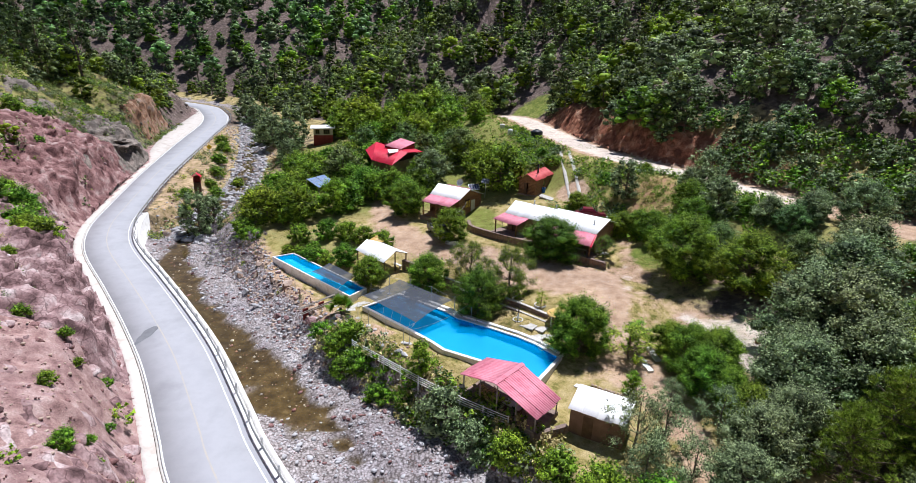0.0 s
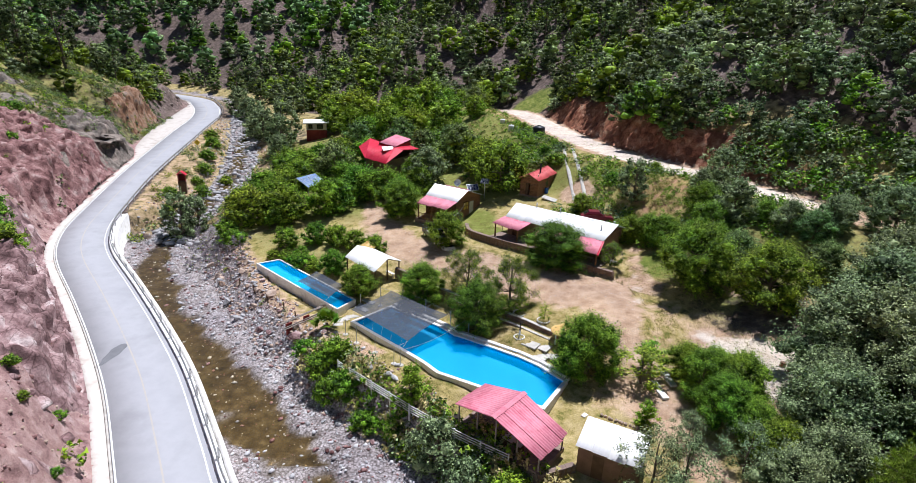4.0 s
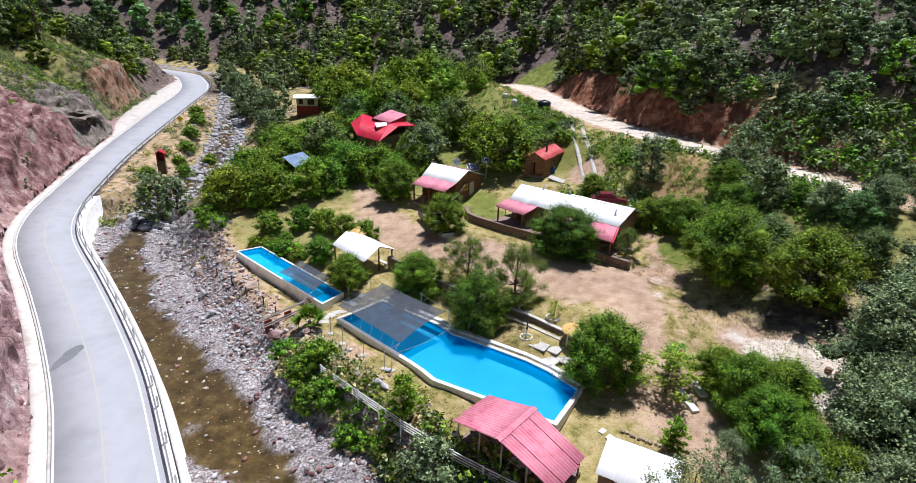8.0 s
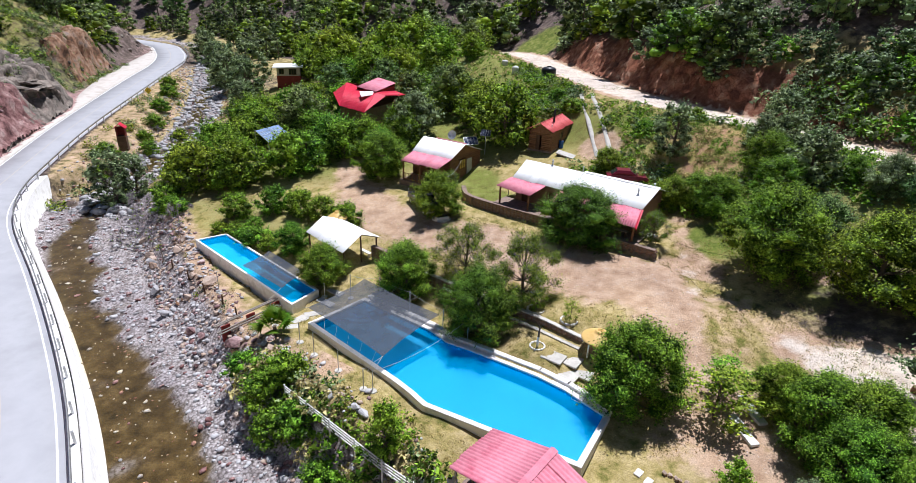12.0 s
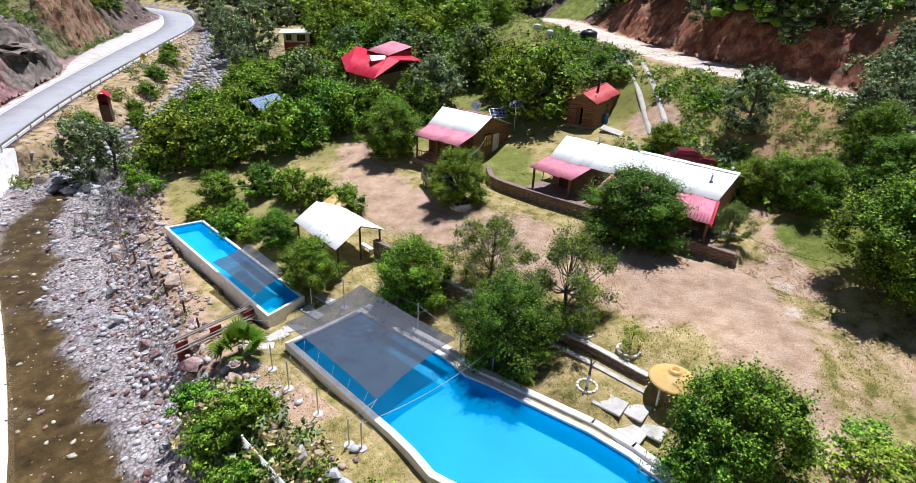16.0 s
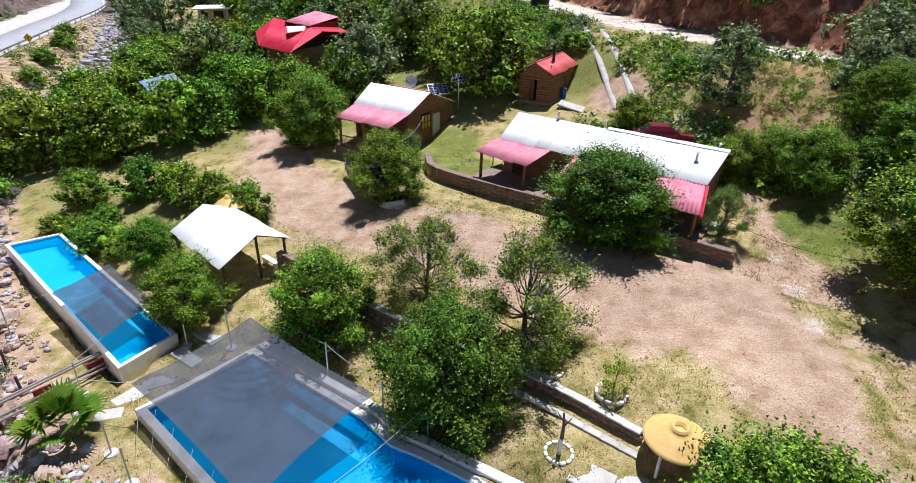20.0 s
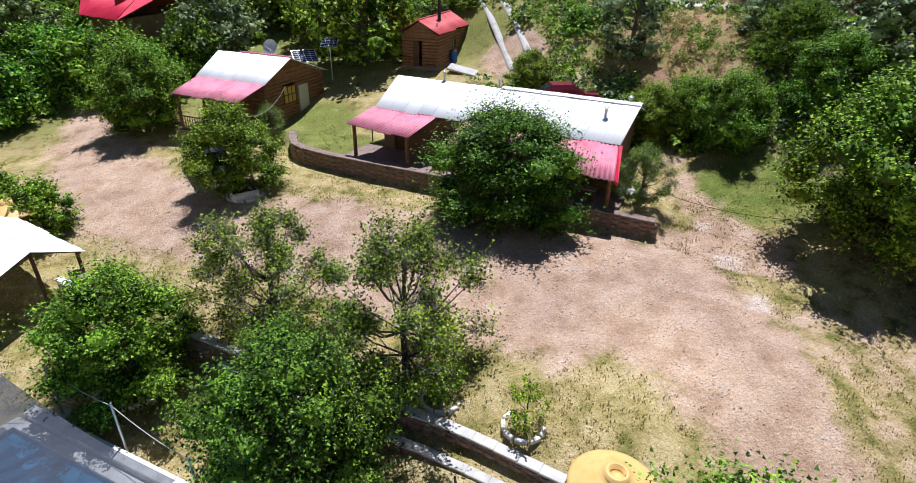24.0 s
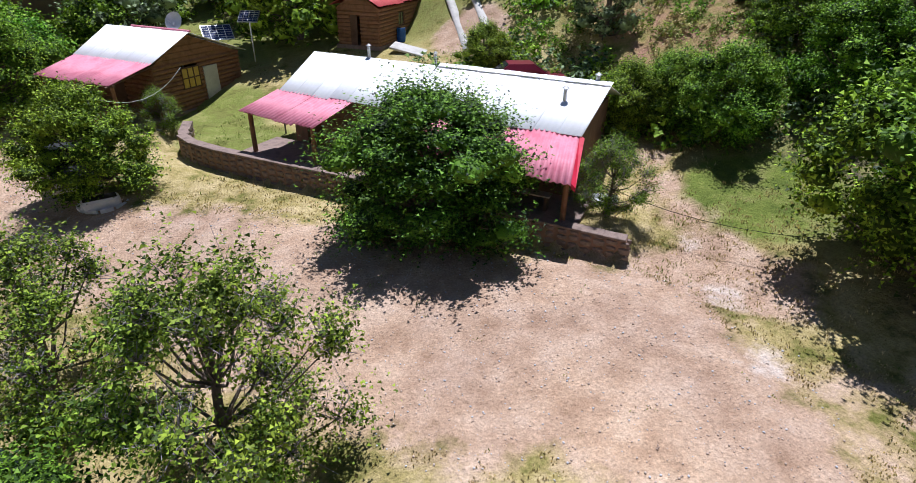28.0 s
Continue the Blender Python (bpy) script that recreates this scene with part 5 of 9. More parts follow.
# shed with a white roof
SD = axes_at((15.55, 34.65), -32.5)
shed = thing("shed", SD(2, 1.5, -0.9), 0, "small block shed with a white sheet roof", "shed")
sheets(shed, SD(-0.05, 0, 1.12), SD(4.5, 0, 1.12), SD(4.45, 3.2, 0.66), SD(-0.05, 3.15, 0.66), 4, M["white_roof"], 0.25, 0.01, label="white painted metal sheet")
for a, b, c, d, zt in ((0.15, 4.3, 2.8, 2.98, 0.66), (0.15, 4.3, 0.15, 0.33, 1.05), (0.15, 0.33, 0.33, 2.8, 0.68), (4.12, 4.3, 0.33, 2.8, 0.68)):
    part("wall", block(bmesh.new(), SD, a, b, c, d, -2.2, zt), M["adobe"], shed)
part("door", block(bmesh.new(), SD, 1.2, 2.0, 2.97, 3.02, -1.5, 0.35), M["dark_wood"], shed)
own(shed)

# small log cabin with an orange-red roof
RC = axes_at((21.1, 79.5), 55.3)
lodge = thing("log_cabin", RC(3.6, -1.5, 5.3), 0, "small orange log cabin with a red metal roof", "cabin")
sheets(lodge, RC(-0.1, -1.7, 9.0), RC(7.4, -1.7, 9.0), RC(7.4, 0, 8.08), RC(-0.05, 0, 8.08), 6, M["tile_roof"], 0.2, 0.03, label="orange-red metal sheet")
sheets(lodge, RC(7.4, -1.7, 9.0), RC(-0.1, -1.7, 9.0), RC(-0.05, -3.4, 8.08), RC(7.4, -3.4, 8.08), 6, M["tile_roof"], 0.2, 0.03, label="orange-red metal sheet")
log_wall(lodge, RC(0.3, -0.3, 0), RC(7.1, -0.3, 0), 5.7, 8.1, ((0.45, 0.6, 6.6, 7.5),), 0.12)
log_wall(lodge, RC(0.3, -3.05, 0), RC(0.3, -0.25, 0), 5.7, 8.1, ((0.3, 0.55, 5.5, 7.6),), 0.12)
log_wall(lodge, RC(7.1, -3.05, 0), RC(7.1, -0.25, 0), 5.7, 8.1, (), 0.12)
log_wall(lodge, RC(0.3, -3.05, 0), RC(7.1, -3.05, 0), 5.7, 8.1, (), 0.12)
gable_fill(lodge, RC, 0.22, -3.2, -0.15, 7.9, -1.7, 8.92, "log", 4)
gable_fill(lodge, RC, 7.02, -3.2, -0.15, 7.9, -1.7, 8.92, "log", 4)
beam(lodge, RC(-0.12, -1.7, 9.04), RC(7.42, -1.7, 9.04), 0.06, "tile_roof", "ridge_cap")
part("stone_base", block(bmesh.new(), RC, 0.1, 7.3, -3.2, -0.1, 4.6, 5.75), M["stone"], lodge, "rough stone footing")
window(lodge, RC, 3.4, 4.3, -0.36, -0.28, 6.65, 7.45, True, 2)
part("door", block(bmesh.new(), RC, 0.25, 0.33, -2.6, -1.75, 5.72, 7.6), M["dark_wood"], lodge)
x, y, _ = RC(3.2, -1.2, 0)
part("stove_pipe", rod(bmesh.new(), (x, y, 8.2), (x, y, 10.2), 0.13, 0.13, 10), M["black_plastic"], lodge, "tall black stove pipe")
x, y, _ = RC(1.4, -0.75, 0)
part("stove_pipe", rod(bmesh.new(), (x, y, 8.2), (x, y, 8.75), 0.08, 0.08, 8), M["white_plastic"], lodge, "short white vent pipe")
own(lodge)

# large house with bright red roofs among the trees
RH = axes_at((-2.0, 87.0), 28.0)
manor = thing("red_roofed_house", RH(2, -5, 5.0), 0, "house with several bright red metal roofs and a raised middle", "house")
def flat(name, pts, mat, label=""):
    part(name, slab(bmesh.new(), pts, 0.07), M[mat], manor, label)
peak, corner = (-5.22, 102.8, 10.1), (-0.46, 94.6, 10.05)
sheets(manor, peak, corner, (-1.8, 89.1, 8.3), (-5.4, 93.45, 8.3), 6, M["red_roof"], 0.3, 0.05, label="bright red metal sheet")
flat("roof_sheet", [peak, (-5.4, 93.45, 8.3), (-7.17, 101.5, 8.8)], "red_roof", "bright red metal sheet")
flat("roof_sheet", [corner, (-1.8, 89.1, 8.3), (0.92, 93.8, 9.7)], "red_roof", "bright red metal sheet")
sheets(manor, corner, (2.04, 99.3, 9.5), (3.65, 98.8, 9.0), (0.92, 93.8, 9.7), 4, M["red_roof"], 0.3, 0.05, label="bright red metal sheet")
sheets(manor, (2.04, 99.3, 9.5), peak, (-4.6, 106.2, 8.6), (3.2, 103.2, 8.6), 5, M["red_roof"], 0.3, 0.05, label="bright red metal sheet")
sheets(manor, (-0.51, 102.85, 10.9), (2.2, 99.97, 10.55), (-0.44, 94.3, 10.16), (-3.47, 98.1, 10.2), 5, M["pink_roof"], 0.2, 0.03, label="faded pink raised roof sheet")
for a, b, top in (((-0.36, 94.9), (2.05, 99.9), 10.2), ((-3.3, 98.2), (-0.6, 102.6), 10.3), ((-0.5, 102.6), (2.05, 100.0), 10.5)):
    bm = bmesh.new()
    a3, b3 = Vector((*a, 0)), Vector((*b, 0))
    d = b3 - a3
    box(bm, ((a[0] + b[0]) / 2, (a[1] + b[1]) / 2, (8.8 + top) / 2), (d.length, 0.12, top - 8.8), math.atan2(d.y, d.x))
    part("clerestory_wall", bm, M["brick_red"], manor)
sheets(manor, (-2.75, 95.1, 10.0), (-0.75, 94.9, 10.1), (-0.89, 93.9, 9.75), (-2.38, 93.0, 9.62), 2, M["white_roof"], 0.25, 0.03, label="small white dormer sheet")
part("dormer", slab(bmesh.new(), [(-2.65, 94.9, 9.92), (-0.9, 94.7, 9.95), (-1.0, 94.0, 9.7), (-2.35, 93.2, 9.58)], 0.7), M["brick_red"], manor, "dark red dormer")
for pts in (((-6.0, 100.5), (-4.7, 94.4)), ((-4.7, 94.4), (-2.0, 91.2)), ((-2.0, 91.2), (1.9, 97.2)), ((1.9, 97.2), (2.2, 101.6)), ((2.2, 101.6), (-4.4, 104.6)), ((-4.4, 104.6), (-6.0, 100.5))):
    (ax, ay), (bx, by) = pts
    bm = bmesh.new()
    box(bm, ((ax + bx) / 2, (ay + by) / 2, 6.4), (math.hypot(bx - ax, by - ay), 0.25, 3.6), math.atan2(by - ay, bx - ax))
    part("wall", bm, M["adobe"], manor)
own(manor)

# small two-storey hut with a white flat roof
HT = axes_at((-22.2, 133.2), 8.0)
zh_ = z_at(-20, 133) - 0.3
hut = thing("hut", HT(2, -2, zh_), 0, "two-storey hut with dark red walls and a white flat roof", "house")
part("roof", slab(bmesh.new(), [HT(-0.7, 0.9, 8.45), HT(5.2, 0.9, 8.6), HT(5.2, -4.4, 8.75), HT(-0.7, -4.4, 8.6)], 0.16), M["white_roof"], hut)
for a, b, c, d in ((0, 4.6, 0, 0.15), (0, 4.6, -3.8, -3.65), (0, 0.15, -3.65, 0), (4.45, 4.6, -3.65, 0)):
    part("lower_wall", block(bmesh.new(), HT, a, b, c, d, zh_ - 0.5, 6.75), M["brick_red"], hut, "dark red lower wall")
    part("upper_wall", block(bmesh.new(), HT, a + 0.02, b - 0.02, c + 0.01, d - 0.01, 6.75, 8.4), M["concrete"], hut, "grey upper wall")
window(hut, HT, 2.4, 3.8, 0.14, 0.2, 7.0, 8.1, True, 3)
window(hut, HT, 0.5, 1.4, 0.14, 0.2, 7.1, 8.1, True, 2)
own(hut)


# ---- trees ----
rng = np.random.default_rng(7)


def tube(points, radii, sides=6):
    """A bent tapered tube as points and quads."""
    points = np.asarray(points, float)
    d = np.gradient(points, axis=0)
    d /= np.linalg.norm(d, axis=1)[:, None] + 1e-9
    side = np.cross(d, (0.31, 0.83, 0.17))
    side /= np.linalg.norm(side, axis=1)[:, None] + 1e-9
    up = np.cross(d, side)
    a = np.arange(sides) / sides * 2 * math.pi
    r = np.asarray(radii)[:, None, None]
    v = points[:, None] + r * (np.cos(a)[None, :, None] * side[:, None] + np.sin(a)[None, :, None] * up[:, None])
    f = [(i * sides + j, i * sides + (j + 1) % sides, (i + 1) * sides + (j + 1) % sides, (i + 1) * sides + j) for i in range(len(points) - 1) for j in range(sides)]
    return v.reshape(-1, 3), np.array(f)


def join(pieces):
    vs, fs, k = [], [], 0
    for v, f in pieces:
        vs.append(v)
        fs.append(np.asarray(f) + k)
        k += len(v)
    return np.concatenate(vs), np.concatenate(fs)


def leaves(centres, normals, size, r, wild=0.6):
    """A small pointed leaf spray, folded a little, at each place."""
    n = len(centres)
    nrm = normals + r.normal(0, wild, (n, 3))
    nrm /= np.linalg.norm(nrm, axis=1)[:, None] + 1e-9
    a = np.cross(nrm, r.normal(0, 1, (n, 3)))
    a /= np.linalg.norm(a, axis=1)[:, None] + 1e-9
    b = np.cross(nrm, a)
    s = (size * r.uniform(0.6, 1.4, n))[:, None]
    v = np.stack([centres - a * s * 0.42 - b * s * 0.4, centres + a * s * 0.42 - b * s * 0.35, centres + b * s * 0.72 - nrm * s * 0.2], 1)
    return v.reshape(-1, 3), np.arange(3 * n).reshape(n, 3)


def tree_meshes(seed, height, width, clumps, per, leaf, mat, bark="bark", low=0.25, shape="round", trunk=0.035, bare=0, puff=1.0, fuzz=0.2, core=True, spray=0.5, wild=0.5, tight=1.0):
    """Trunk with limbs, and a crown of clumps of leaves; unit scale, metres."""
    r = np.random.default_rng(seed)
    crown_z0 = height * low
    pieces, cc, cr = [], [], []
    sway = np.cumsum(r.normal(0, 0.03 * height, (6, 2)), 0)
    sway[0] = 0
    tz = np.linspace(0, height * 0.86, 6)
    stem = np.column_stack([sway * 0.5, tz])
    pieces.append(tube(stem, height * trunk * np.linspace(1, 0.22, 6) + 0.01))
    for i in range(clumps):
        h = (i + r.uniform(0, 1)) / clumps
        if shape == "cone":
            reach = width / 2 * (1.02 - h) ** 0.8
        elif shape == "tall":
            reach = width / 2 * math.sin(math.pi * (0.14 + 0.80 * h)) ** 0.6
        else:
            reach = width / 2 * math.sin(math.pi * (0.22 + 0.74 * h)) ** 0.75
        ang = i * 2.39996 + r.uniform(-0.5, 0.5)
        rad = reach * math.sqrt(r.uniform(0.16, 1.0)) * r.uniform(0.75, 1.15) * tight
        z = crown_z0 + (height - crown_z0) * h * 0.94
        c = np.array([rad * math.cos(ang), rad * math.sin(ang), z])
        k = int(np.searchsorted(tz, z * 0.72)) - 1
        base = stem[max(0, min(5, k))]
        if i % 2 == 0 or bare:
            mid = base * 0.5 + c * 0.5 + np.array([0, 0, -0.06 * height])
            pieces.append(tube([base, mid, c], [height * trunk * 0.36, height * trunk * 0.22, height * trunk * 0.07], 4))
        cc.append(c)
        cr.append(width * r.uniform(0.10, 0.19) * (0.7 if shape == "cone" else 1) * puff / tight)
    twigs = []
    for i in range(bare):
        c = cc[r.integers(len(cc))]
        for _ in range(9):
            e = c + r.normal(0, 0.055, 3) * width + np.array([0, 0, 0.03 * height])
            twigs.append(tube([c * 0.96, (c + e) / 2 + r.normal(0, 0.03, 3) * width, e], [0.013, 0.009, 0.005], 3))
    cc, cr = np.array(cc), np.array(cr)
    which = np.repeat(np.arange(len(cc)), per)
    n = len(which)
    d = r.normal(0, 1, (n, 3))
    d /= np.linalg.norm(d, axis=1)[:, None]
    d[:, 2] = np.abs(d[:, 2]) * np.where(r.uniform(0, 1, n) < 0.78, 1, -1)
    squash = np.array([1, 1, 0.72 if shape == "tall" else 0.62])
    far_out = np.where(r.uniform(0, 1, n) < fuzz, r.uniform(1.0, 1.6, n), r.uniform(0.6, 1.06, n))
    pos = cc[which] + d * squash * (cr[which] * far_out)[:, None]
    away = cc - (0, 0, height * 0.35)
    away /= np.linalg.norm(away, axis=1)[:, None] + 1e-9
    # leafy shoots that stand out of every clump
    shoots = max(3, per // 13)
    sd = away[:, None] * 0.9 + r.normal(0, 0.75, (len(cc), shoots, 3)) + (0, 0, 0.4)
    sd /= np.linalg.norm(sd, axis=2)[:, :, None]
    sl = cr[:, None] * r.uniform(0.9, 2.1, (len(cc), shoots))
    mine = r.integers(0, shoots, n)
    run = r.uniform(0.15, 1.0, n)
    on_shoot = cc[which] + sd[which, mine] * (sl[which, mine] * run)[:, None] + r.normal(0, 0.11, (n, 3)) * (cr[which] * (1.15 - run))[:, None]
    picked = r.uniform(0, 1, n) < spray
    pos = np.where(picked[:, None], on_shoot, pos)
    pos[:, 2] = np.maximum(pos[:, 2], 0.12)
    face = np.where(picked[:, None], 0.3 * away[which] + (0, 0, 0.85), 0.85 * d + 0.25 * away[which] + (0, 0, 0.25))
    v, f = leaves(pos, face, leaf, r, wild)
    if core and not bare:
        # dense inner foliage, so that the crown shades itself
        g = (1 + 5 ** 0.5) / 2
        ends = np.array([(-1, g, 0), (1, g, 0), (-1, -g, 0), (1, -g, 0), (0, -1, g), (0, 1, g), (0, -1, -g), (0, 1, -g), (g, 0, -1), (g, 0, 1), (-g, 0, -1), (-g, 0, 1)]) / math.hypot(1, g)
        cf = np.array([(0, 11, 5), (0, 5, 1), (0, 1, 7), (0, 7, 10), (0, 10, 11), (1, 5, 9), (5, 11, 4), (11, 10, 2), (10, 7, 6), (7, 1, 8), (3, 9, 4), (3, 4, 2), (3, 2, 6), (3, 6, 8), (3, 8, 9), (4, 9, 5), (2, 4, 11), (6, 2, 10), (8, 6, 7), (9, 8, 1)])
        cv = cc[:, None] + ends[None] * (cr * 0.74)[:, None, None] * r.uniform(0.7, 1.15, (len(cc), 12, 1)) * squash
        cv[:, :, 2] = np.maximum(cv[:, :, 2], 0.1)
        v, f = join([(v, f), (cv.reshape(-1, 3), (cf[None] + 12 * np.arange(len(cc))[:, None, None]).reshape(-1, 3))])
    tv, tf = join(pieces)
    return mesh_of("trunk", tv, tf, M[bark], True), mesh_of("crown", v, f, M[mat]), (tv, tf, v, f), mesh_of("bare_twig", *join(twigs), M["twig"]) if twigs else None


def tree(name, kinds, x, y, size=1.0, label="", group="", wide=1.0, turn=None, dz=-0.15):
    trunk_me, crown_me = kinds[:2]
    t = thing(name, (x, y, z_at(x, y) + dz), rng.uniform(0, 6.28) if turn is None else turn, label, "tree" if "shrub" not in name else "shrub", group)
    t.scale = (size * wide, size * wide, size)
    link_part("trunk", trunk_me, t)
    link_part("crown", crown_me, t)
    if len(kinds) > 3 and kinds[3]:
        tagged(link_part("bare_twig", kinds[3], t), "bare purple-grey twigs", kind="stuff")
    return t


def kinds(seed, count, *args, **more):
    return [tree_meshes(seed + i, *args, **more) for i in range(count)]


NEAR = kinds(10, 4, 5.4, 5.6, 78, 540, 0.092, "leaf_orchard", low=0.12, puff=0.8, fuzz=0.16)
DEEP = kinds(16, 2, 5.4, 5.6, 84, 620, 0.08, "leaf_deep", low=0.08, puff=0.84, fuzz=0.14)
FINE_OAK = kinds(30, 3, 6.5, 6.6, 70, 270, 0.15, "leaf_oak", low=0.10, puff=0.86, fuzz=0.16)
FINE_GREY = kinds(34, 2, 6.0, 6.0, 70, 340, 0.12, "leaf_grey", low=0.08, puff=0.86, fuzz=0.16)
ORCHARD = kinds(20, 4, 4.7, 5.6, 46, 140, 0.20, "leaf_orchard", low=0.10, puff=0.9, fuzz=0.14)
BRIGHT = kinds(40, 2, 7.0, 7.0, 46, 100, 0.28, "leaf_bright", low=0.12, puff=0.9, fuzz=0.14)
OAK = kinds(50, 3, 6.5, 6.6, 46, 100, 0.26, "leaf_oak", low=0.10, puff=0.9, fuzz=0.14)
GREY = kinds(60, 3, 6.0, 6.0, 46, 100, 0.22, "leaf_grey", low=0.08, puff=0.9, fuzz=0.14)
SPARSE = kinds(70, 3, 6.0, 6.0, 40, 560, 0.085, "leaf_dry", low=0.14, trunk=0.026, bare=110, puff=0.74)
YOUNG = kinds(80, 2, 3.2, 2.2, 34, 110, 0.095, "leaf_bright", low=0.12, trunk=0.02)
SPINDLY = kinds(84, 2, 3.2, 2.2, 16, 130, 0.095, "leaf_bright", low=0.2, trunk=0.018, core=False)
THIN = kinds(86, 2, 6.0, 5.4, 24, 230, 0.12, "leaf_grey", low=0.14, trunk=0.02, core=False, puff=0.8)
PINE = kinds(90, 2, 12.0, 6.4, 26, 110, 0.26, "leaf_pine", low=0.3, shape="tall", trunk=0.02, puff=0.7)
CYPRESS = kinds(95, 2, 7.0, 5.2, 56, 80, 0.21, "leaf_grey", low=0.05, shape="tall", puff=0.75)
BRUSH = kinds(100, 3, 2.2, 3.4, 40, 100, 0.13, "leaf_orchard", low=0.02, trunk=0.02)
WILLOW = kinds(105, 2, 3.4, 4.2, 26, 140, 0.16, "leaf_grey", low=0.04, trunk=0.02)
THORN = kinds(110, 2, 2.4, 3.6, 10, 4, 0.16, "leaf_dry", bark="twig", low=0.05, trunk=0.02, bare=60)

ORCHARD_LABEL, GROVE = "leafy green fruit tree with a low rounded crown", "fruit trees of the orchard"
for i, (x, y, w) in enumerate(((3.6, 55.9, 4.7), (9.0, 50.4, 5.4), (19.3, 61.3, 7.0), (6.7, 68.5, 4.7), (0.9, 78.7, 5.6), (-3.5, 58.3, 3.7), (-7.0, 64.2, 3.2), (17.8, 42.2, 5.7), (32.4, 53.0, 7.2), (37.2, 47.8, 6.8), (29.9, 65.4, 3.2), (32.6, 62.4, 4.2))):
    tree("fruit_tree", DEEP[i % 2] if i in (1, 2) else NEAR[i % 4], x, y, 0.98 if i == 2 else w / 5.6, wide=1.28 if i == 2 else 1.0, label="dense dark green tree that shades the earth yard" if i in (1, 2) else ORCHARD_LABEL, group=GROVE)
for i, (x, y, w) in enumerate(((-4.2, 86.6, 5.6), (0.6, 84.6, 4.6), (3.6, 88.4, 4.6), (-6.2, 90.6, 5.2), (-1.4, 87.4, 5.4), (2.6, 92.0, 5.0), (5.6, 96.4, 5.4), (-14.2, 72.2, 3.2), (-7.4, 71.4, 3.4), (-10.4, 72.8, 3.4), (-5.0, 70.2, 3.0), (-2.3, 67.6, 3.2), (-20.9, 80.8, 6.5), (-16.1, 81.5, 6.5), (-8.7, 83.9, 5.6),
                               (-21.5, 90.4, 6.0), (-16.5, 95.3, 6.0), (-17.5, 103, 6.0), (-14.3, 104.3, 6.2), (-10.0, 101.6, 5.4), (11.6, 99.0, 6.2), (5.4, 104.5, 6.4), (16.5, 84.8, 8.8))):
    tree("fruit_tree", ORCHARD[i % 4], x, y, w / 5.6, ORCHARD_LABEL, GROVE)
for i, (x, y, w) in enumerate(((-19.0, 87.0, 5.5), (-9.0, 93.2, 5.2), (-19.5, 99.2, 6.0), (-23.4, 84.6, 5.2), (14.5, 94.4, 6.0), (26.0, 73.9, 2.9), (25.6, 40.0, 3.5), (26.2, 37.6, 4.7), (28.4, 36.9, 4.5),
                               (26.0, 35.0, 4.3), (27.4, 33.0, 3.6), (28.2, 39.8, 2.6), (27.8, 30.6, 4.0), (40.0, 31.0, 5.6), (38.6, 65.0, 4.2), (37.4, 60.9, 4.6), (31.8, 64.8, 3.4))):
    tree("fruit_tree", NEAR[i % 4] if x > 20 and y < 76 else ORCHARD[(i * 3 + 1) % 4], x, y, w / 5.6, ORCHARD_LABEL, GROVE)
for i, (x, y, s) in enumerate(((8.3, 56.4, 0.9), (12.7, 53.0, 0.95), (8.6, 74.6, 0.42), (25.6, 59.6, 0.5))):
    tree("bare_tree", SPARSE[i % 3], x, y, s, "half-bare tree with grey twigs and few leaves", "half-bare trees of the yard")
for i, (x, y, s) in enumerate(((20.3, 35.2, 0.8), (2.5, 39.6, 1.1), (18.6, 44.0, 0.85), (24, 108, 0.6))):
    tree("young_tree", YOUNG[i % 2], x, y, s, "slender young tree with small bright leaves", "young trees")
for x, y, s, w in ((15.5, 49.5, 0.6, 0.9), (13.5, 51.5, 0.66, 0.9), (21.9, 40.1, 1.1, 1.65), (23.3, 41.9, 0.85, 1.5)):
    tree("young_tree", SPINDLY[int(w > 1)], x, y, s, "spindly young tree with few bright leaves", "young trees", wide=w)
for i, (x, y, s) in enumerate(((18.4, 29.7, 0.85), (20.6, 29.3, 0.8), (22.6, 33.2, 0.5), (25.4, 30.4, 0.7), (18.2, 26.6, 0.7), (21.0, 25.6, 0.75))):
    tree("thin_tree", THIN[i % 2], x, y, s, "thin grey-green tree with a loose open crown", "thin trees beside the shed")
for i, (x, y, s) in enumerate(((-9.9, 131.0, 1.35), (0.8, 127.2, 1.3), (9.3, 115.4, 1.15), (-15, 140, 1.2), (6, 136, 1.2), (-2, 118, 1.0))):
    tree("broadleaf_tree", BRIGHT[i % 2], x, y, s, "tall bright green broadleaf tree at the foot of the hill", "broadleaf trees behind the houses")
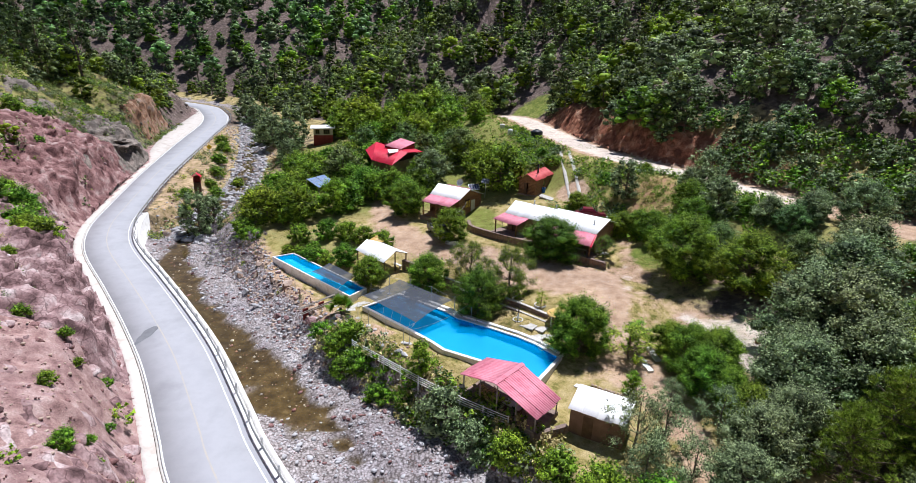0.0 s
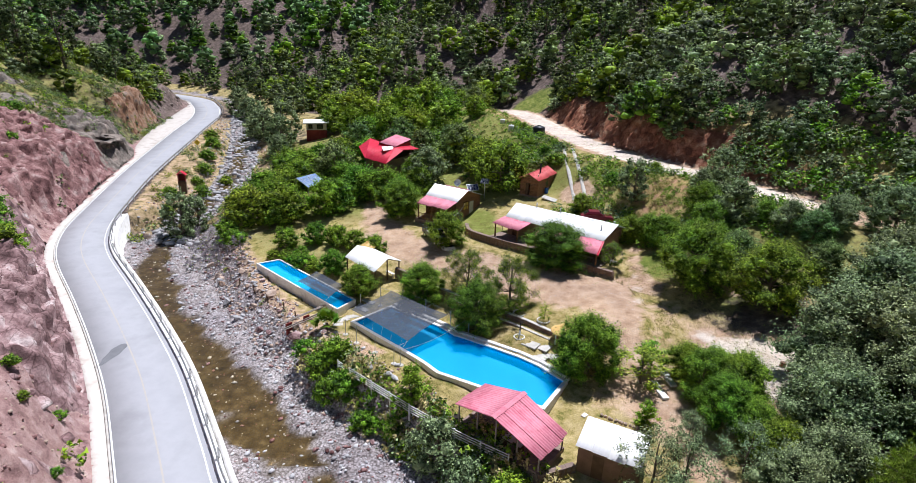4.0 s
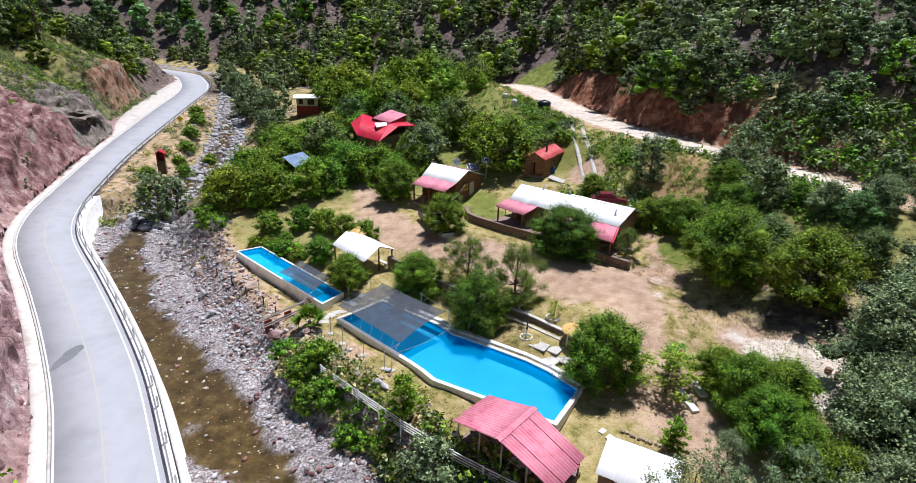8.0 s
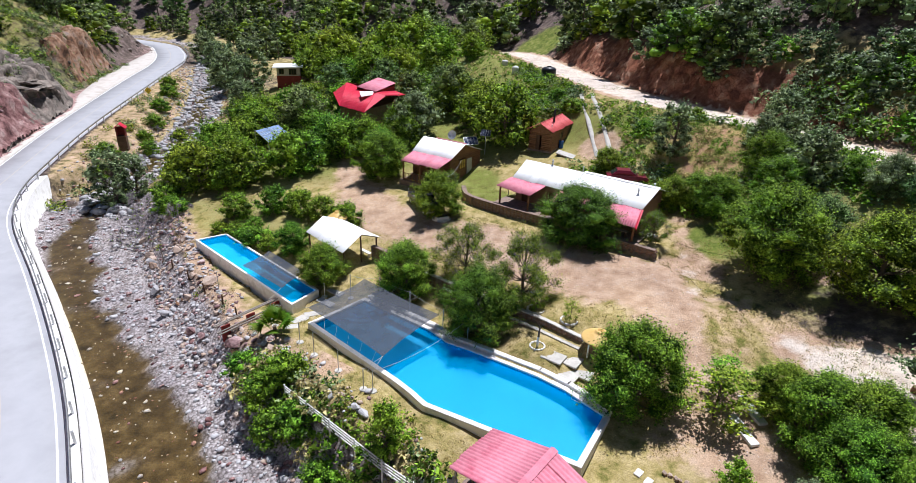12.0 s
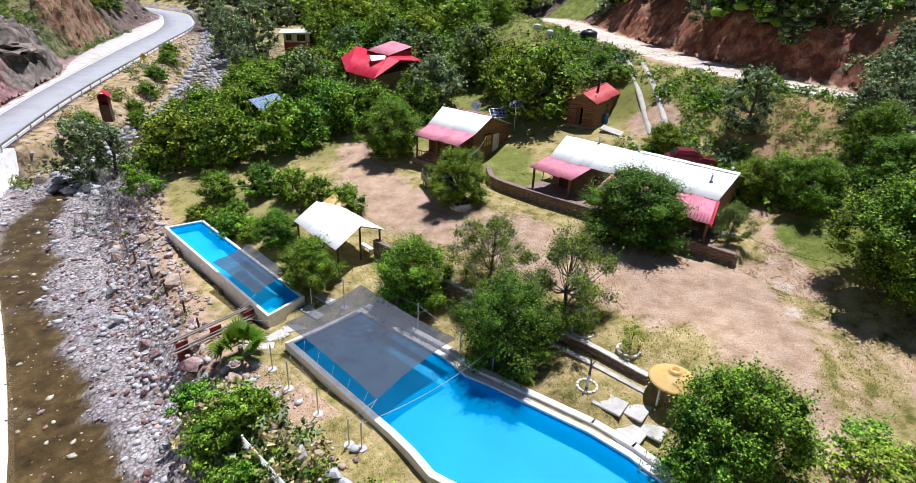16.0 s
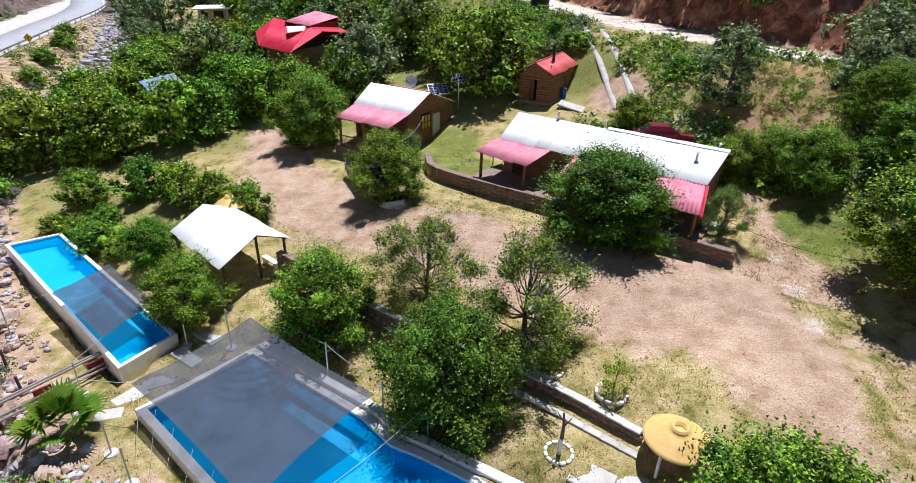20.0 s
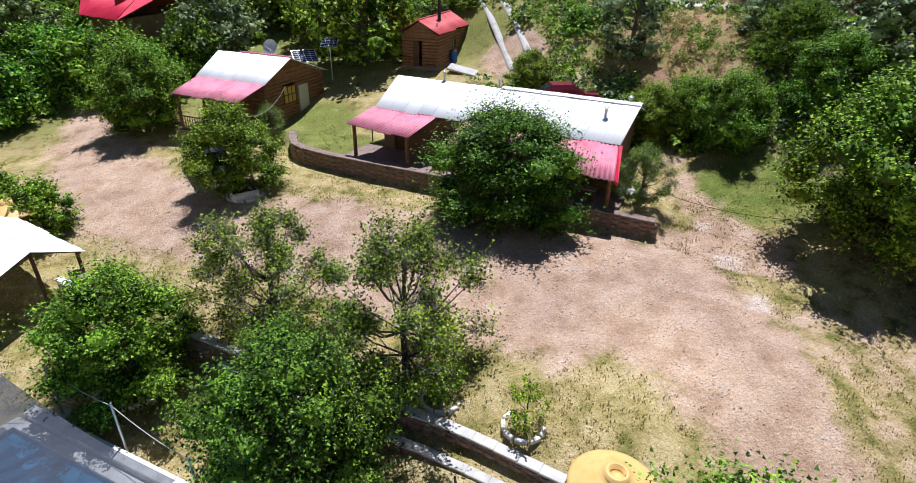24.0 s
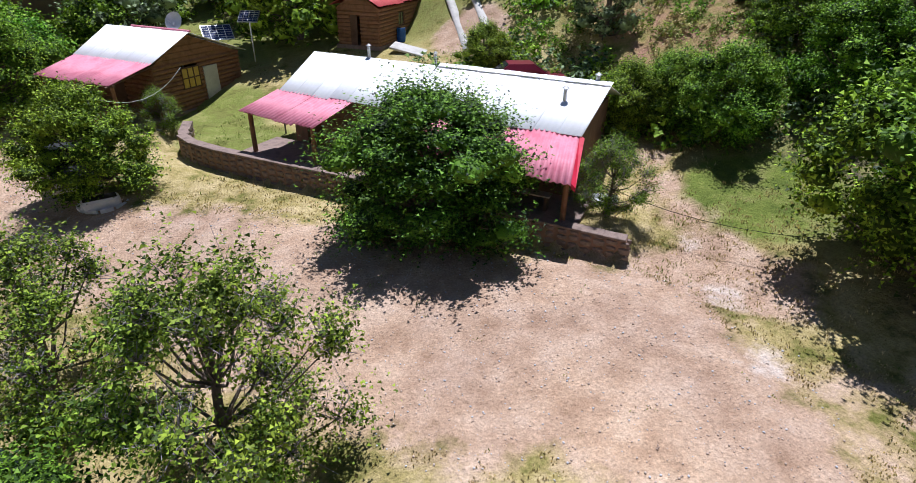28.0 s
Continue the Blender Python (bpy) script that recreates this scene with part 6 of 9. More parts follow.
for i, (x, y, s) in enumerate(((5.2, 90.7, 1.05), (40.2, 69.0, 0.62), (41.6, 67.4, 0.66), (-34.4, 142.4, 1.3), (36.6, 37.4, 1.3), (38.4, 35.6, 1.4), (42.0, 40.5, 1.4), (37.0, 31.0, 1.2), (46.0, 44.0, 1.2), (31.6, 31.0, 1.15), (40.6, 61.5, 0.9), (44.5, 57.0, 0.6), (48.0, 55.0, 0.65), (50.5, 57.0, 0.55), (53.0, 53.0, 0.9), (33.4, 34.2, 0.95), (26.4, 26.8, 0.85), (29.2, 27.6, 0.95), (23.4, 24.0, 0.8), (-50.7, 179, 1.4), (-46, 172, 1.2), (-38, 150, 1.1), (-25, 117, 0.9), (46, 74.5, 0.8))):
    tree("grey_tree", FINE_GREY[i % 2] if y < 60 else GREY[i % 3], x, y, s, "grey-green broadleaf tree with fine leaves", "grey-green trees")
for i, (x, y, s) in enumerate(((-33.0, 85.0, 1.05), (-31.5, 87.5, 0.85), (-27.0, 131.5, 1.5), (-26.5, 125, 1.2), (32.8, 73.1, 0.85), (-40, 160, 1.2))):
    tree("juniper_tree", CYPRESS[i % 2], x, y, s, "dull green juniper with a tall narrow crown", "junipers along the stream")
for i, (x, y, s) in enumerate(((-80, 146, 1.5), (-86, 140, 1.25), (-90, 134, 1.1), (-96, 150, 1.3), (-76, 160, 0.8))):
    tree("pine_tree", PINE[i % 2], x, y, s, "dark green pine with a conical crown", "pines on the slopes")
for i, (x, y, s) in enumerate(((4.4, 35.6, 1.1), (6.6, 32.4, 0.8))):
    tree("willow_shrub", WILLOW[i % 2], x, y, s, "silvery willow shrub on the river bank", "willows by the river")
for i, (x, y, s) in enumerate(((-5.6, 46.0, 0.9), (-5.0, 44.2, 0.8), (-3.2, 43.6, 0.95), (-1.3, 40.3, 0.7), (0.9, 38.8, 0.65), (-4.4, 46.6, 0.9), (-7.4, 48.2, 0.7), (9.2, 30.8, 1.0), (12.4, 28.4, 1.0), (-22, 75, 0.9), (-24, 78.5, 1.0), (-37.6, 92, 0.8),
                               (-39.2, 97, 0.9), (-36.4, 104, 0.9), (-39, 109, 0.8), (-40, 116, 1.0), (-42, 124, 1.0), (-44, 134, 1.0), (-34.6, 112, 0.8), (-47, 142, 1.0), (15, 26, 1.1), (18, 24, 1.2), (3.0, 36.6, 0.5))):
    tree("bank_shrub", BRUSH[i % 3], x, y, s, "green leafy shrub on the river bank", "shrubs along the river")
for i, (x, y, s) in enumerate(((-15.6, 70.2, 0.5), (-13.9, 69.4, 0.6), (-12.2, 68.0, 0.75), (-10.9, 66.9, 0.8), (-9.6, 65.8, 0.6), (-11.8, 69.8, 0.6))):
    tree("garden_shrub", BRUSH[i % 3], x, y, s, "low leafy shrub beside the small pool", "shrubs beside the small pool")
for i, (x, y, s) in enumerate(((-20.4, 72.6, 1.0), (-22.6, 70.4, 0.9), (-24.6, 74.6, 1.0), (-26.6, 76.6, 1.2), (-23.4, 72.6, 1.1), (-28.6, 80.4, 1.2), (-27.0, 73.0, 0.8), (-19.4, 69.6, 0.7), (-36, 100, 0.8), (-38, 112, 0.8))):
    tree("thorn_shrub", THORN[i % 2], x, y, s, "leafless grey thorn thicket beside the stream", "thorn thickets")


def spread(r, n, x0, x1, y0, y1, keep, gap):
    """Scattered places in a stretch of land, none nearer to another than gap."""
    out = []
    for x, y in zip(r.uniform(x0, x1, n), r.uniform(y0, y1, n)):
        if keep(x, y) and all((x - a) ** 2 + (y - b) ** 2 > gap * gap for a, b in out):
            out.append((x, y))
    return out


def clear_of(*circles):
    return lambda x, y: all((x - a) ** 2 + (y - b) ** 2 > r * r for a, b, r in circles)


def side_woods():
    """Mixed trees between the yard and the dirt road, and up to the foot of the hill."""
    r = np.random.default_rng(11)
    free = clear_of((30.5, 58.5, 4.0), (32.5, 58.0, 3.4), (35.0, 69.0, 5.0), (36.5, 71.5, 7.0), (27.5, 71, 4), (32.5, 41, 6.0), (31.4, 37.2, 5.0), (34, 49.5, 4.0), (37.2, 47.8, 4.2), (35, 44.5, 3.4), (28, 33, 5.5), (29.5, 48, 4.5), (27, 47, 4.5), (30, 53, 4.5), (26, 55, 6), (24.5, 66, 6), (26, 36, 5), (30, 62, 3), (31, 26, 5), (20, 32, 5))
    def keep(x, y):
        dh = float(along(HILL, np.array(x), np.array(y))[0])
        dd, w = (float(v) for v in along(DRIVE, np.array(x), np.array(y)))
        return dh < (-9 if y < 64 else -40) and abs(dd) > w + 1.2 and x > 27 + max(0, (35 - y) * 0.25) and free(x, y)
    for i, (x, y) in enumerate(spread(r, 900, 24, 60, 8, 76, keep, 4.2)):
        k = r.integers(10)
        low = 0.62 if float(along(HILL, np.array(x), np.array(y))[0]) > -17 else 1.0
        s = r.uniform(0.75, 1.15) * low * (0.78 if math.hypot(x - 15, y - 44) < 36 else 1.0)
        close = math.hypot(x - 15, y - 44) < 44
        if k < 2:
            tree("oak_tree", FINE_OAK[i % 3] if close else OAK[i % 3], x, y, s, "spreading dark green oak", "oaks beside the yard")
        elif k < 7:
            tree("fruit_tree", NEAR[i % 4] if close else ORCHARD[i % 4], x, y, s * 1.15, ORCHARD_LABEL, GROVE)
        else:
            tree("grey_tree", FINE_GREY[i % 2] if close else GREY[i % 3], x, y, s * 0.95, "grey-green broadleaf tree with fine leaves", "grey-green trees")
    free2 = clear_of((-1, 94, 9.5), (22, 83, 6), (25, 104, 8), (9, 76, 7), (-19, 127, 7.5), (-17.5, 119, 9.5), (-17, 110, 4), (20, 98, 5), (28, 90, 4.5), (-12, 88, 4.5), (18, 110, 3), (-15, 84, 3), (24, 112, 6), (22, 100, 5), (28, 99, 6), (27, 118, 8), (24, 126, 7), (20, 118, 7), (16, 108, 5), (23, 92, 4))
    def keep2(x, y):
        dh, dv = float(along(HILL, np.array(x), np.array(y))[0]), float(along(RIVER, np.array(x), np.array(y))[0])
        dd, w = (float(v) for v in along(DRIVE, np.array(x), np.array(y)))
        return dh < -2.5 and dv > (13 if y < 165 else 7) and not (x < -21 and y > 84) and abs(dd) > w + 1.5 and free2(x, y) and (y > 86 or x < -5)
    for i, (x, y) in enumerate(spread(r, 700, -34, 30, 79, 160, keep2, 5.5)):
        k = r.integers(10)
        s = r.uniform(0.75, 1.2)
        if k < 6:
            tree("fruit_tree", ORCHARD[i % 4], x, y, s * 1.1, ORCHARD_LABEL, GROVE)
        elif k < 8:
            tree("broadleaf_tree", BRIGHT[i % 2], x, y, s * 0.8, "tall bright green broadleaf tree at the foot of the hill", "broadleaf trees behind the houses")
        else:
            tree("oak_tree", OAK[i % 3], x, y, s, "spreading dark green oak", "oaks beside the yard")
    # low growth on the open banks
    free3 = clear_of((36.8, 72.3, 5.2), (34.8, 68.8, 3.4), (-1, 94, 9.5), (22, 83, 5), (25, 104, 3), (28, 88, 2.0), (27, 80, 2.0))
    def keep3(x, y):
        dh = float(along(HILL, np.array(x), np.array(y))[0])
        return -14 < dh < (-7.0 if y > 82 else -4.0) and free3(x, y) and (abs(x - 28) > 2.2 or y > 93)
    for i, (x, y) in enumerate(spread(r, 160, 22, 46, 66, 112, keep3, 2.9)):
        tree("bank_shrub", BRUSH[i % 3], x, y, r.uniform(0.35, 0.8), "low green shrub on the grassy bank", "shrubs on the bank")


side_woods()


def scattered(rows, parts_):
    """One joined mesh for each kind of part, at rows of x, y, z, size, turn."""
    v, f = parts_
    c, s_ = np.cos(rows[:, 4]), np.sin(rows[:, 4])
    px = (v[None, :, 0] * c[:, None] - v[None, :, 1] * s_[:, None]) * rows[:, 3:4] + rows[:, 0:1]
    py = (v[None, :, 0] * s_[:, None] + v[None, :, 1] * c[:, None]) * rows[:, 3:4] + rows[:, 1:2]
    pz = v[None, :, 2] * rows[:, 3:4] + rows[:, 2:3]
    return np.stack([px, py, pz], -1).reshape(-1, 3), (f[None] + (np.arange(len(rows)) * len(v))[:, None, None]).reshape(-1, f.shape[1])


WOOD_KINDS = (("leaf_oak", "round", 7.0, 6.0), ("leaf_grey", "round", 5.6, 5.4), ("leaf_orchard", "round", 5.5, 6.4), ("leaf_pine", "cone", 11.0, 4.6), ("leaf_grey", "round", 5.0, 6.0))
WOODS = [tree_meshes(130 + i, h, w, 15, 26, 0.42, leaf, low=0.05, shape=shape, fuzz=0.1, puff=1.2, spray=0.3, wild=0.4, tight=0.85) for i, (leaf, shape, h, w) in enumerate(WOOD_KINDS)]
MID_WOODS = [tree_meshes(140 + i, h, w, 24, 46, 0.27, leaf, low=0.05, shape=shape, fuzz=0.1, puff=1.05, spray=0.35, wild=0.4) for i, (leaf, shape, h, w) in enumerate(WOOD_KINDS)]
FAR_WOODS = [tree_meshes(150 + i, h, w, 10, 20, 0.6, leaf, low=0.05, shape=shape, fuzz=0.0, puff=1.4, spray=0.2, wild=0.35, tight=0.75) for i, (leaf, shape, h, w) in enumerate(WOOD_KINDS)]


def forest():
    r = np.random.default_rng(3)
    for tier, (meshes, x0, x1, y0, y1, far) in enumerate(((WOODS, -150, 190, 4, 250, 0), (FAR_WOODS, -330, 420, 100, 620, 1))):
        cell = 8.2 if far else 4.9
        gx, gy = np.meshgrid(np.arange(x0, x1, cell), np.arange(y0, y1, cell * 0.9))
        gx = gx + np.where(np.arange(gx.shape[0])[:, None] % 2, cell / 2, 0)
        count = gx.size
        x, y = gx.ravel() + r.uniform(-0.46, 0.46, count) * cell, gy.ravel() + r.uniform(-0.46, 0.46, count) * cell
        dr, dh = along(ROAD, x, y)[0], along(HILL, x, y)[0]
        hill, west = ((dh > np.where((y > 76) & (y < 128), 6.0, 3.9)) & (np.hypot(x - 34, y - 141) > 8)) | ((dh > -22) & (dr > 10) & (y > 168) & (np.abs(along(RIVER, x, y)[0]) > 7)), (dr < -13) & (dh < 0)
        seen = (np.abs(x) < 0.95 * (y + 12)) & (land(x, y) - 26 < 0.16 * np.hypot(x - 1.6, y + 3))
        inner = (x > -150) & (x < 190) & (y > 4) & (y < 250) & seen
        ok = (hill | west) & (np.abs(dr) > 8)
        if far:
            ok &= ~inner & (np.abs(x - 0.06 * y) < 0.95 * (y + 25)) & ((y < 400) | (r.uniform(0, 1, count) < 0.4))
        else:
            ok &= inner
        patchy = rough(x, y, 45) * 0.6 + rough(x + 9, y, 17) * 0.4
        grassland = step(34, 24, np.hypot((x + 72) * 1.25, (y - 128) * 0.8))
        chance = np.where(west, 0.6 + 0.6 * step(14, 34, -dr) + 0.7 * patchy - 0.8 * grassland, 0.98 + 1.25 * np.minimum(patchy, 0.1))
        chance = np.where((x > 26) & (y < 150), 0.99, chance)
        chance = np.where(np.hypot(x - 55, y - 70) < 10, 0.3, chance)
        ok &= r.uniform(0, 1, count) < chance
        x, y, west = x[ok], y[ok], west[ok]
        if not far:
            # a close row along the top of the clay cut
            ex, ey = r.uniform(28, 72, 2600), r.uniform(12, 142, 2600)
            eh = along(HILL, ex, ey)[0]
            top = (eh > np.where(ey > 76, 5.4, 4.2)) & (eh < 12) & (np.hypot(ex - 34, ey - 141) > 8) & (r.uniform(0, 1, 2600) < np.where((ey > 55) & (ey < 76), 0.05, 0.16))
            x, y, west = np.append(x, ex[top]), np.append(y, ey[top]), np.append(west, np.zeros(top.sum(), bool))
        z = land(x, y) - 0.25
        pale = (x > 30) & (y < 125)
        kind_ = np.where(pale, r.choice(5, len(x), p=(0.16, 0.34, 0.13, 0.04, 0.33)), r.choice(5, len(x), p=(0.38, 0.16, 0.28, 0.10, 0.08)))
        foot = pale & (along(HILL, x, y)[0] < 14) & (y > 50) & (y < 88)
        size = r.uniform(0.55, 1.25, len(x)) * np.where(west, 0.95, 1) * (1.35 if far else 1) * np.where(foot, 0.72, 1)
        rows = np.column_stack([x, y, z, size, r.uniform(0, 6.28, len(x))])
        near = (np.hypot(x - 8, y - 20) < 92) & (far == 0)
        for k, close in [(i, c) for i in range(5) for c in (False, True)]:
            own_rows = rows[(kind_ == k) & (near == close)]
            if not len(own_rows):
                continue
            cv, cf = (MID_WOODS if close else meshes)[k][2][2:]
            tv, tf = tube([(0, 0, 0), (0, 0, WOOD_KINDS[k][2] * 0.6)], [0.2, 0.08], 4)
            woods = tagged(thing("hillside_woods"), "dense oak, juniper and pine woods on the hillside", "woods", kind="stuff")
            link_part("trunks", mesh_of("trunks", *scattered(own_rows, (tv, tf)), M["bark"]), woods)
            crowns = mesh_of("crowns", *scattered(own_rows, (cv, cf)), M[WOOD_KINDS[k][0]])
            crowns.attributes.new("tree_tint", "FLOAT", "POINT").data.foreach_set("value", np.repeat(r.uniform(-1, 1, len(own_rows)), len(cv)).astype(np.float32))
            link_part("crowns", crowns, woods)


forest()


# ---- roadside ----
def guard_rail():
    p, r = frames_of(FAR_ROAD)
    keep = (p[:, 1] > 12) & (p[:, 1] < 215)
    line = p[keep]
    base = thing("guard_rail", tuple(line[0]), 0, "grey steel guard rail along the river side of the road", "guard rail")
    v, f = ribbon(line, [(3.35, 0.62), (3.41, 0.70), (3.36, 0.76), (3.42, 0.82), (3.36, 0.90), (3.33, 0.90), (3.38, 0.82), (3.32, 0.76), (3.37, 0.70), (3.32, 0.62), (3.35, 0.62)], True)
    link_part("rail_beam", mesh_of("rail_beam", v, f, M["metal"]), base)
    bm = bmesh.new()
    box(bm, (0, 0, 0.42), (0.13, 0.16, 0.98), bevel=0.01)
    me = bpy.data.meshes.new("rail_post")
    bm.to_mesh(me)
    bm.free()
    me.materials.append(M["metal"])
    seg = np.concatenate([[0], np.cumsum(np.linalg.norm(np.diff(line[:, :2], axis=0), axis=1))])
    for s in np.arange(1, seg[-1], 3.8):
        i = int(np.searchsorted(seg, s))
        q, rr = line[i], frames_of(line)[1][i]
        o = link_part("rail_post", me, base)
        o.location = (q[0] + rr[0] * 3.55 * np.interp(q[1], *WIDER), q[1] + rr[1] * 3.55 * np.interp(q[1], *WIDER), q[2] + 0.06)
        o.rotation_euler = (0, 0, math.atan2(rr[1], rr[0]))
    own_locs(base)


guard_rail()
# a long dark patch that lies fixed on the asphalt: middle and direction
ROAD_PATCH = (-24.92, 48.0, 0.11, 0.99)
stain = new("road_stain", None)
bm = bmesh.new()
ring = [bm.verts.new((ROAD_PATCH[0] + 1.9 * math.cos(a) * ROAD_PATCH[2] - 0.52 * math.sin(a) * (1 + 0.45 * math.cos(a)) * (1 + 0.1 * math.sin(7 * a)) * ROAD_PATCH[3], ROAD_PATCH[1] + 1.9 * math.cos(a) * ROAD_PATCH[3] + 0.52 * math.sin(a) * (1 + 0.45 * math.cos(a)) * (1 + 0.1 * math.sin(7 * a)) * ROAD_PATCH[2], -1.27)) for a in np.linspace(0, 2 * math.pi, 41)[:-1]]
bm.faces.new(ring)
bpy.data.objects.remove(stain)
stain = part("road_stain", bm, M["stain"])
for v in stain.data.vertices:
    d, z = along(FAR_ROAD, np.array(v.co.x), np.array(v.co.y))
    v.co.z = float(z) + 0.066 + 0.05 * max(0, 1 - abs(float(d)) / 2.8) + 0.006
tagged(stain, "long dark patch on the pale asphalt", "stain", kind="structure")

kiosk = thing("kiosk", (-38.4, 100.8, 1.2), radians(15), "small red roadside shrine hut with a red roof", "hut")
bm = bmesh.new()
box(bm, (0, 0, -0.3), (1.6, 1.6, 3.0))
part("plinth", bm, M["dark_wood"], kiosk)
bm = bmesh.new()
for x, y, sx, sy in ((0, 0.72, 1.6, 0.15), (-0.72, 0, 0.15, 1.3), (0.72, 0, 0.15, 1.3)):
    box(bm, (x, y, 2.0), (sx, sy, 1.7))
part("wall", bm, M["brick_red"], kiosk)
for s in (-1, 1):
    bm = slab(bmesh.new(), [(0, -1.0, 3.65), (0, 1.0, 3.65), (s * 1.1, 1.0, 2.75), (s * 1.1, -1.0, 2.75)], 0.08)
    part("roof", bm, M["red_roof"], kiosk)
kiosk.scale = (0.75, 0.75, 0.75)

sign = thing("road_sign", (-44.6, 126.3, z_at(-44.6, 126.3)), radians(8), "yellow diamond warning sign on a post", "road sign")
part("post", rod(bmesh.new(), (0, 0, -0.3), (0, 0, 2.4), 0.05, 0.05, 8), M["metal"], sign)
bm = bmesh.new()
box(bm, (0, 0, 0), (0.9, 0.9, 0.03), math.pi / 4)
bm.transform(Matrix.Translation((0, -0.07, 2.4)) @ Euler((math.pi / 2, 0, 0)).to_matrix().to_4x4())
part("plate", bm, M["sign_yellow"], sign)
bm = bmesh.new()
for x, z, h in ((0, 2.35, 0.4), (0.1, 2.55, 0.08)):
    box(bm, (x, -0.095, z), (0.09, 0.012, h))
part("symbol", bm, M["black_plastic"], sign, "black arrow bar")

# ---- low walls and terraces ----
stone_wall("terrace_wall", [(10.0, 73.8), (10.1, 71.3), (11.4, 69.5), (12.9, 68.1), (15.0, 66.25), (17.6, 64.05)], (3.36, 3.28), 0.42, "curved dry-stone terrace wall round the lawn", cap="stone")
stone_wall("terrace_wall", [(18.9, 62.9), (21.0, 61.0), (23.2, 59.05), (25.1, 57.35)], (3.2, 3.02), 0.42, "low stone wall in front of the porch", cap="stone")
stone_wall("garden_wall", [(4.8, 57.3), (7.6, 54.8), (10.2, 52.7), (13.3, 50.2), (15.9, 47.5)], (1.45, 1.0), 0.3, "low garden wall between lawn and pool", cap="concrete", foot=0.0)
stone_wall("garden_wall", [(6.6, 55.2), (9.6, 52.3), (12.5, 49.9), (15.6, 46.9)], (0.85, 0.45), 0.26, "lower garden wall beside a ditch", cap="concrete", foot=-0.2)
stone_wall("garden_wall", [(0.6, 61.9), (1.9, 60.8), (3.2, 59.7)], (1.6, 1.45), 0.35, "short stone wall behind the shelter", cap="stone")
stone_wall("retaining_wall", [(11.2, 31.2), (13.9, 32.0)], (-1.0, -0.9), 0.35, "stone wall that holds the pavilion terrace", cap="stone", foot=-2.2)

# ---- concrete wheel tracks up to the dirt road ----
for off in (-0.75, 0.75):
    pts = [(28.9 + off, 93.0), (28.2 + off, 89.6), (27.6 + off, 85.0), (27.1 + off, 80.5), (26.7 + off, 77.0)]
    line = smooth_line(np.array([(x, y, z_at(x, y) + 0.05) for x, y in pts]), 3)
    strip("wheel_track", [(-0.27, -0.2), (-0.25, 0.02), (0.25, 0.02), (0.27, -0.2)], M["concrete"], "pale concrete wheel track up the grassy bank", "track", line=line)


# ---- tanks ----
def water_tank(x, y, r, h, mat, label):
    t = thing("water_tank", (x, y, z_at(x, y) - 0.05), 0, label, "water tank")
    bm = bmesh.new()
    prof = [(0, 0), (r, 0), (r, h * 0.25), (r * 0.97, h * 0.28), (r, h * 0.31), (r, h * 0.55), (r * 0.97, h * 0.58), (r, h * 0.61), (r, h * 0.8), (r * 0.7, h * 0.93), (r * 0.3, h * 0.97), (0, h * 0.97)]
    rings = [[bm.verts.new((q * math.cos(a), q * math.sin(a), z)) for a in np.linspace(0, 2 * math.pi, 25)[:-1]] for q, z in prof[1:-1]]
    for lo, hi in zip(rings[:-1], rings[1:]):
        for i in range(24):
            bm.faces.new((lo[i], lo[(i + 1) % 24], hi[(i + 1) % 24], hi[i]))
    bm.faces.new(rings[0][::-1])
    bm.faces.new(rings[-1])
    part("body", bm, M[mat], t, smooth=True)
    part("lid", rod(bmesh.new(), (0, 0, h * 0.95), (0, 0, h * 1.02), r * 0.32, r * 0.3, 16), M[mat], t)


water_tank(26.2, 104.6, 1.15, 1.9, "black_plastic", "large black plastic water tank on the grassy bank")
water_tank(21.6, 108.5, 0.55, 1.3, "white_plastic", "small pale plastic water tank on the bank")
water_tank(21.0, 115.5, 0.55, 0.9, "white_plastic", "low pale plastic tank beside the dirt road")


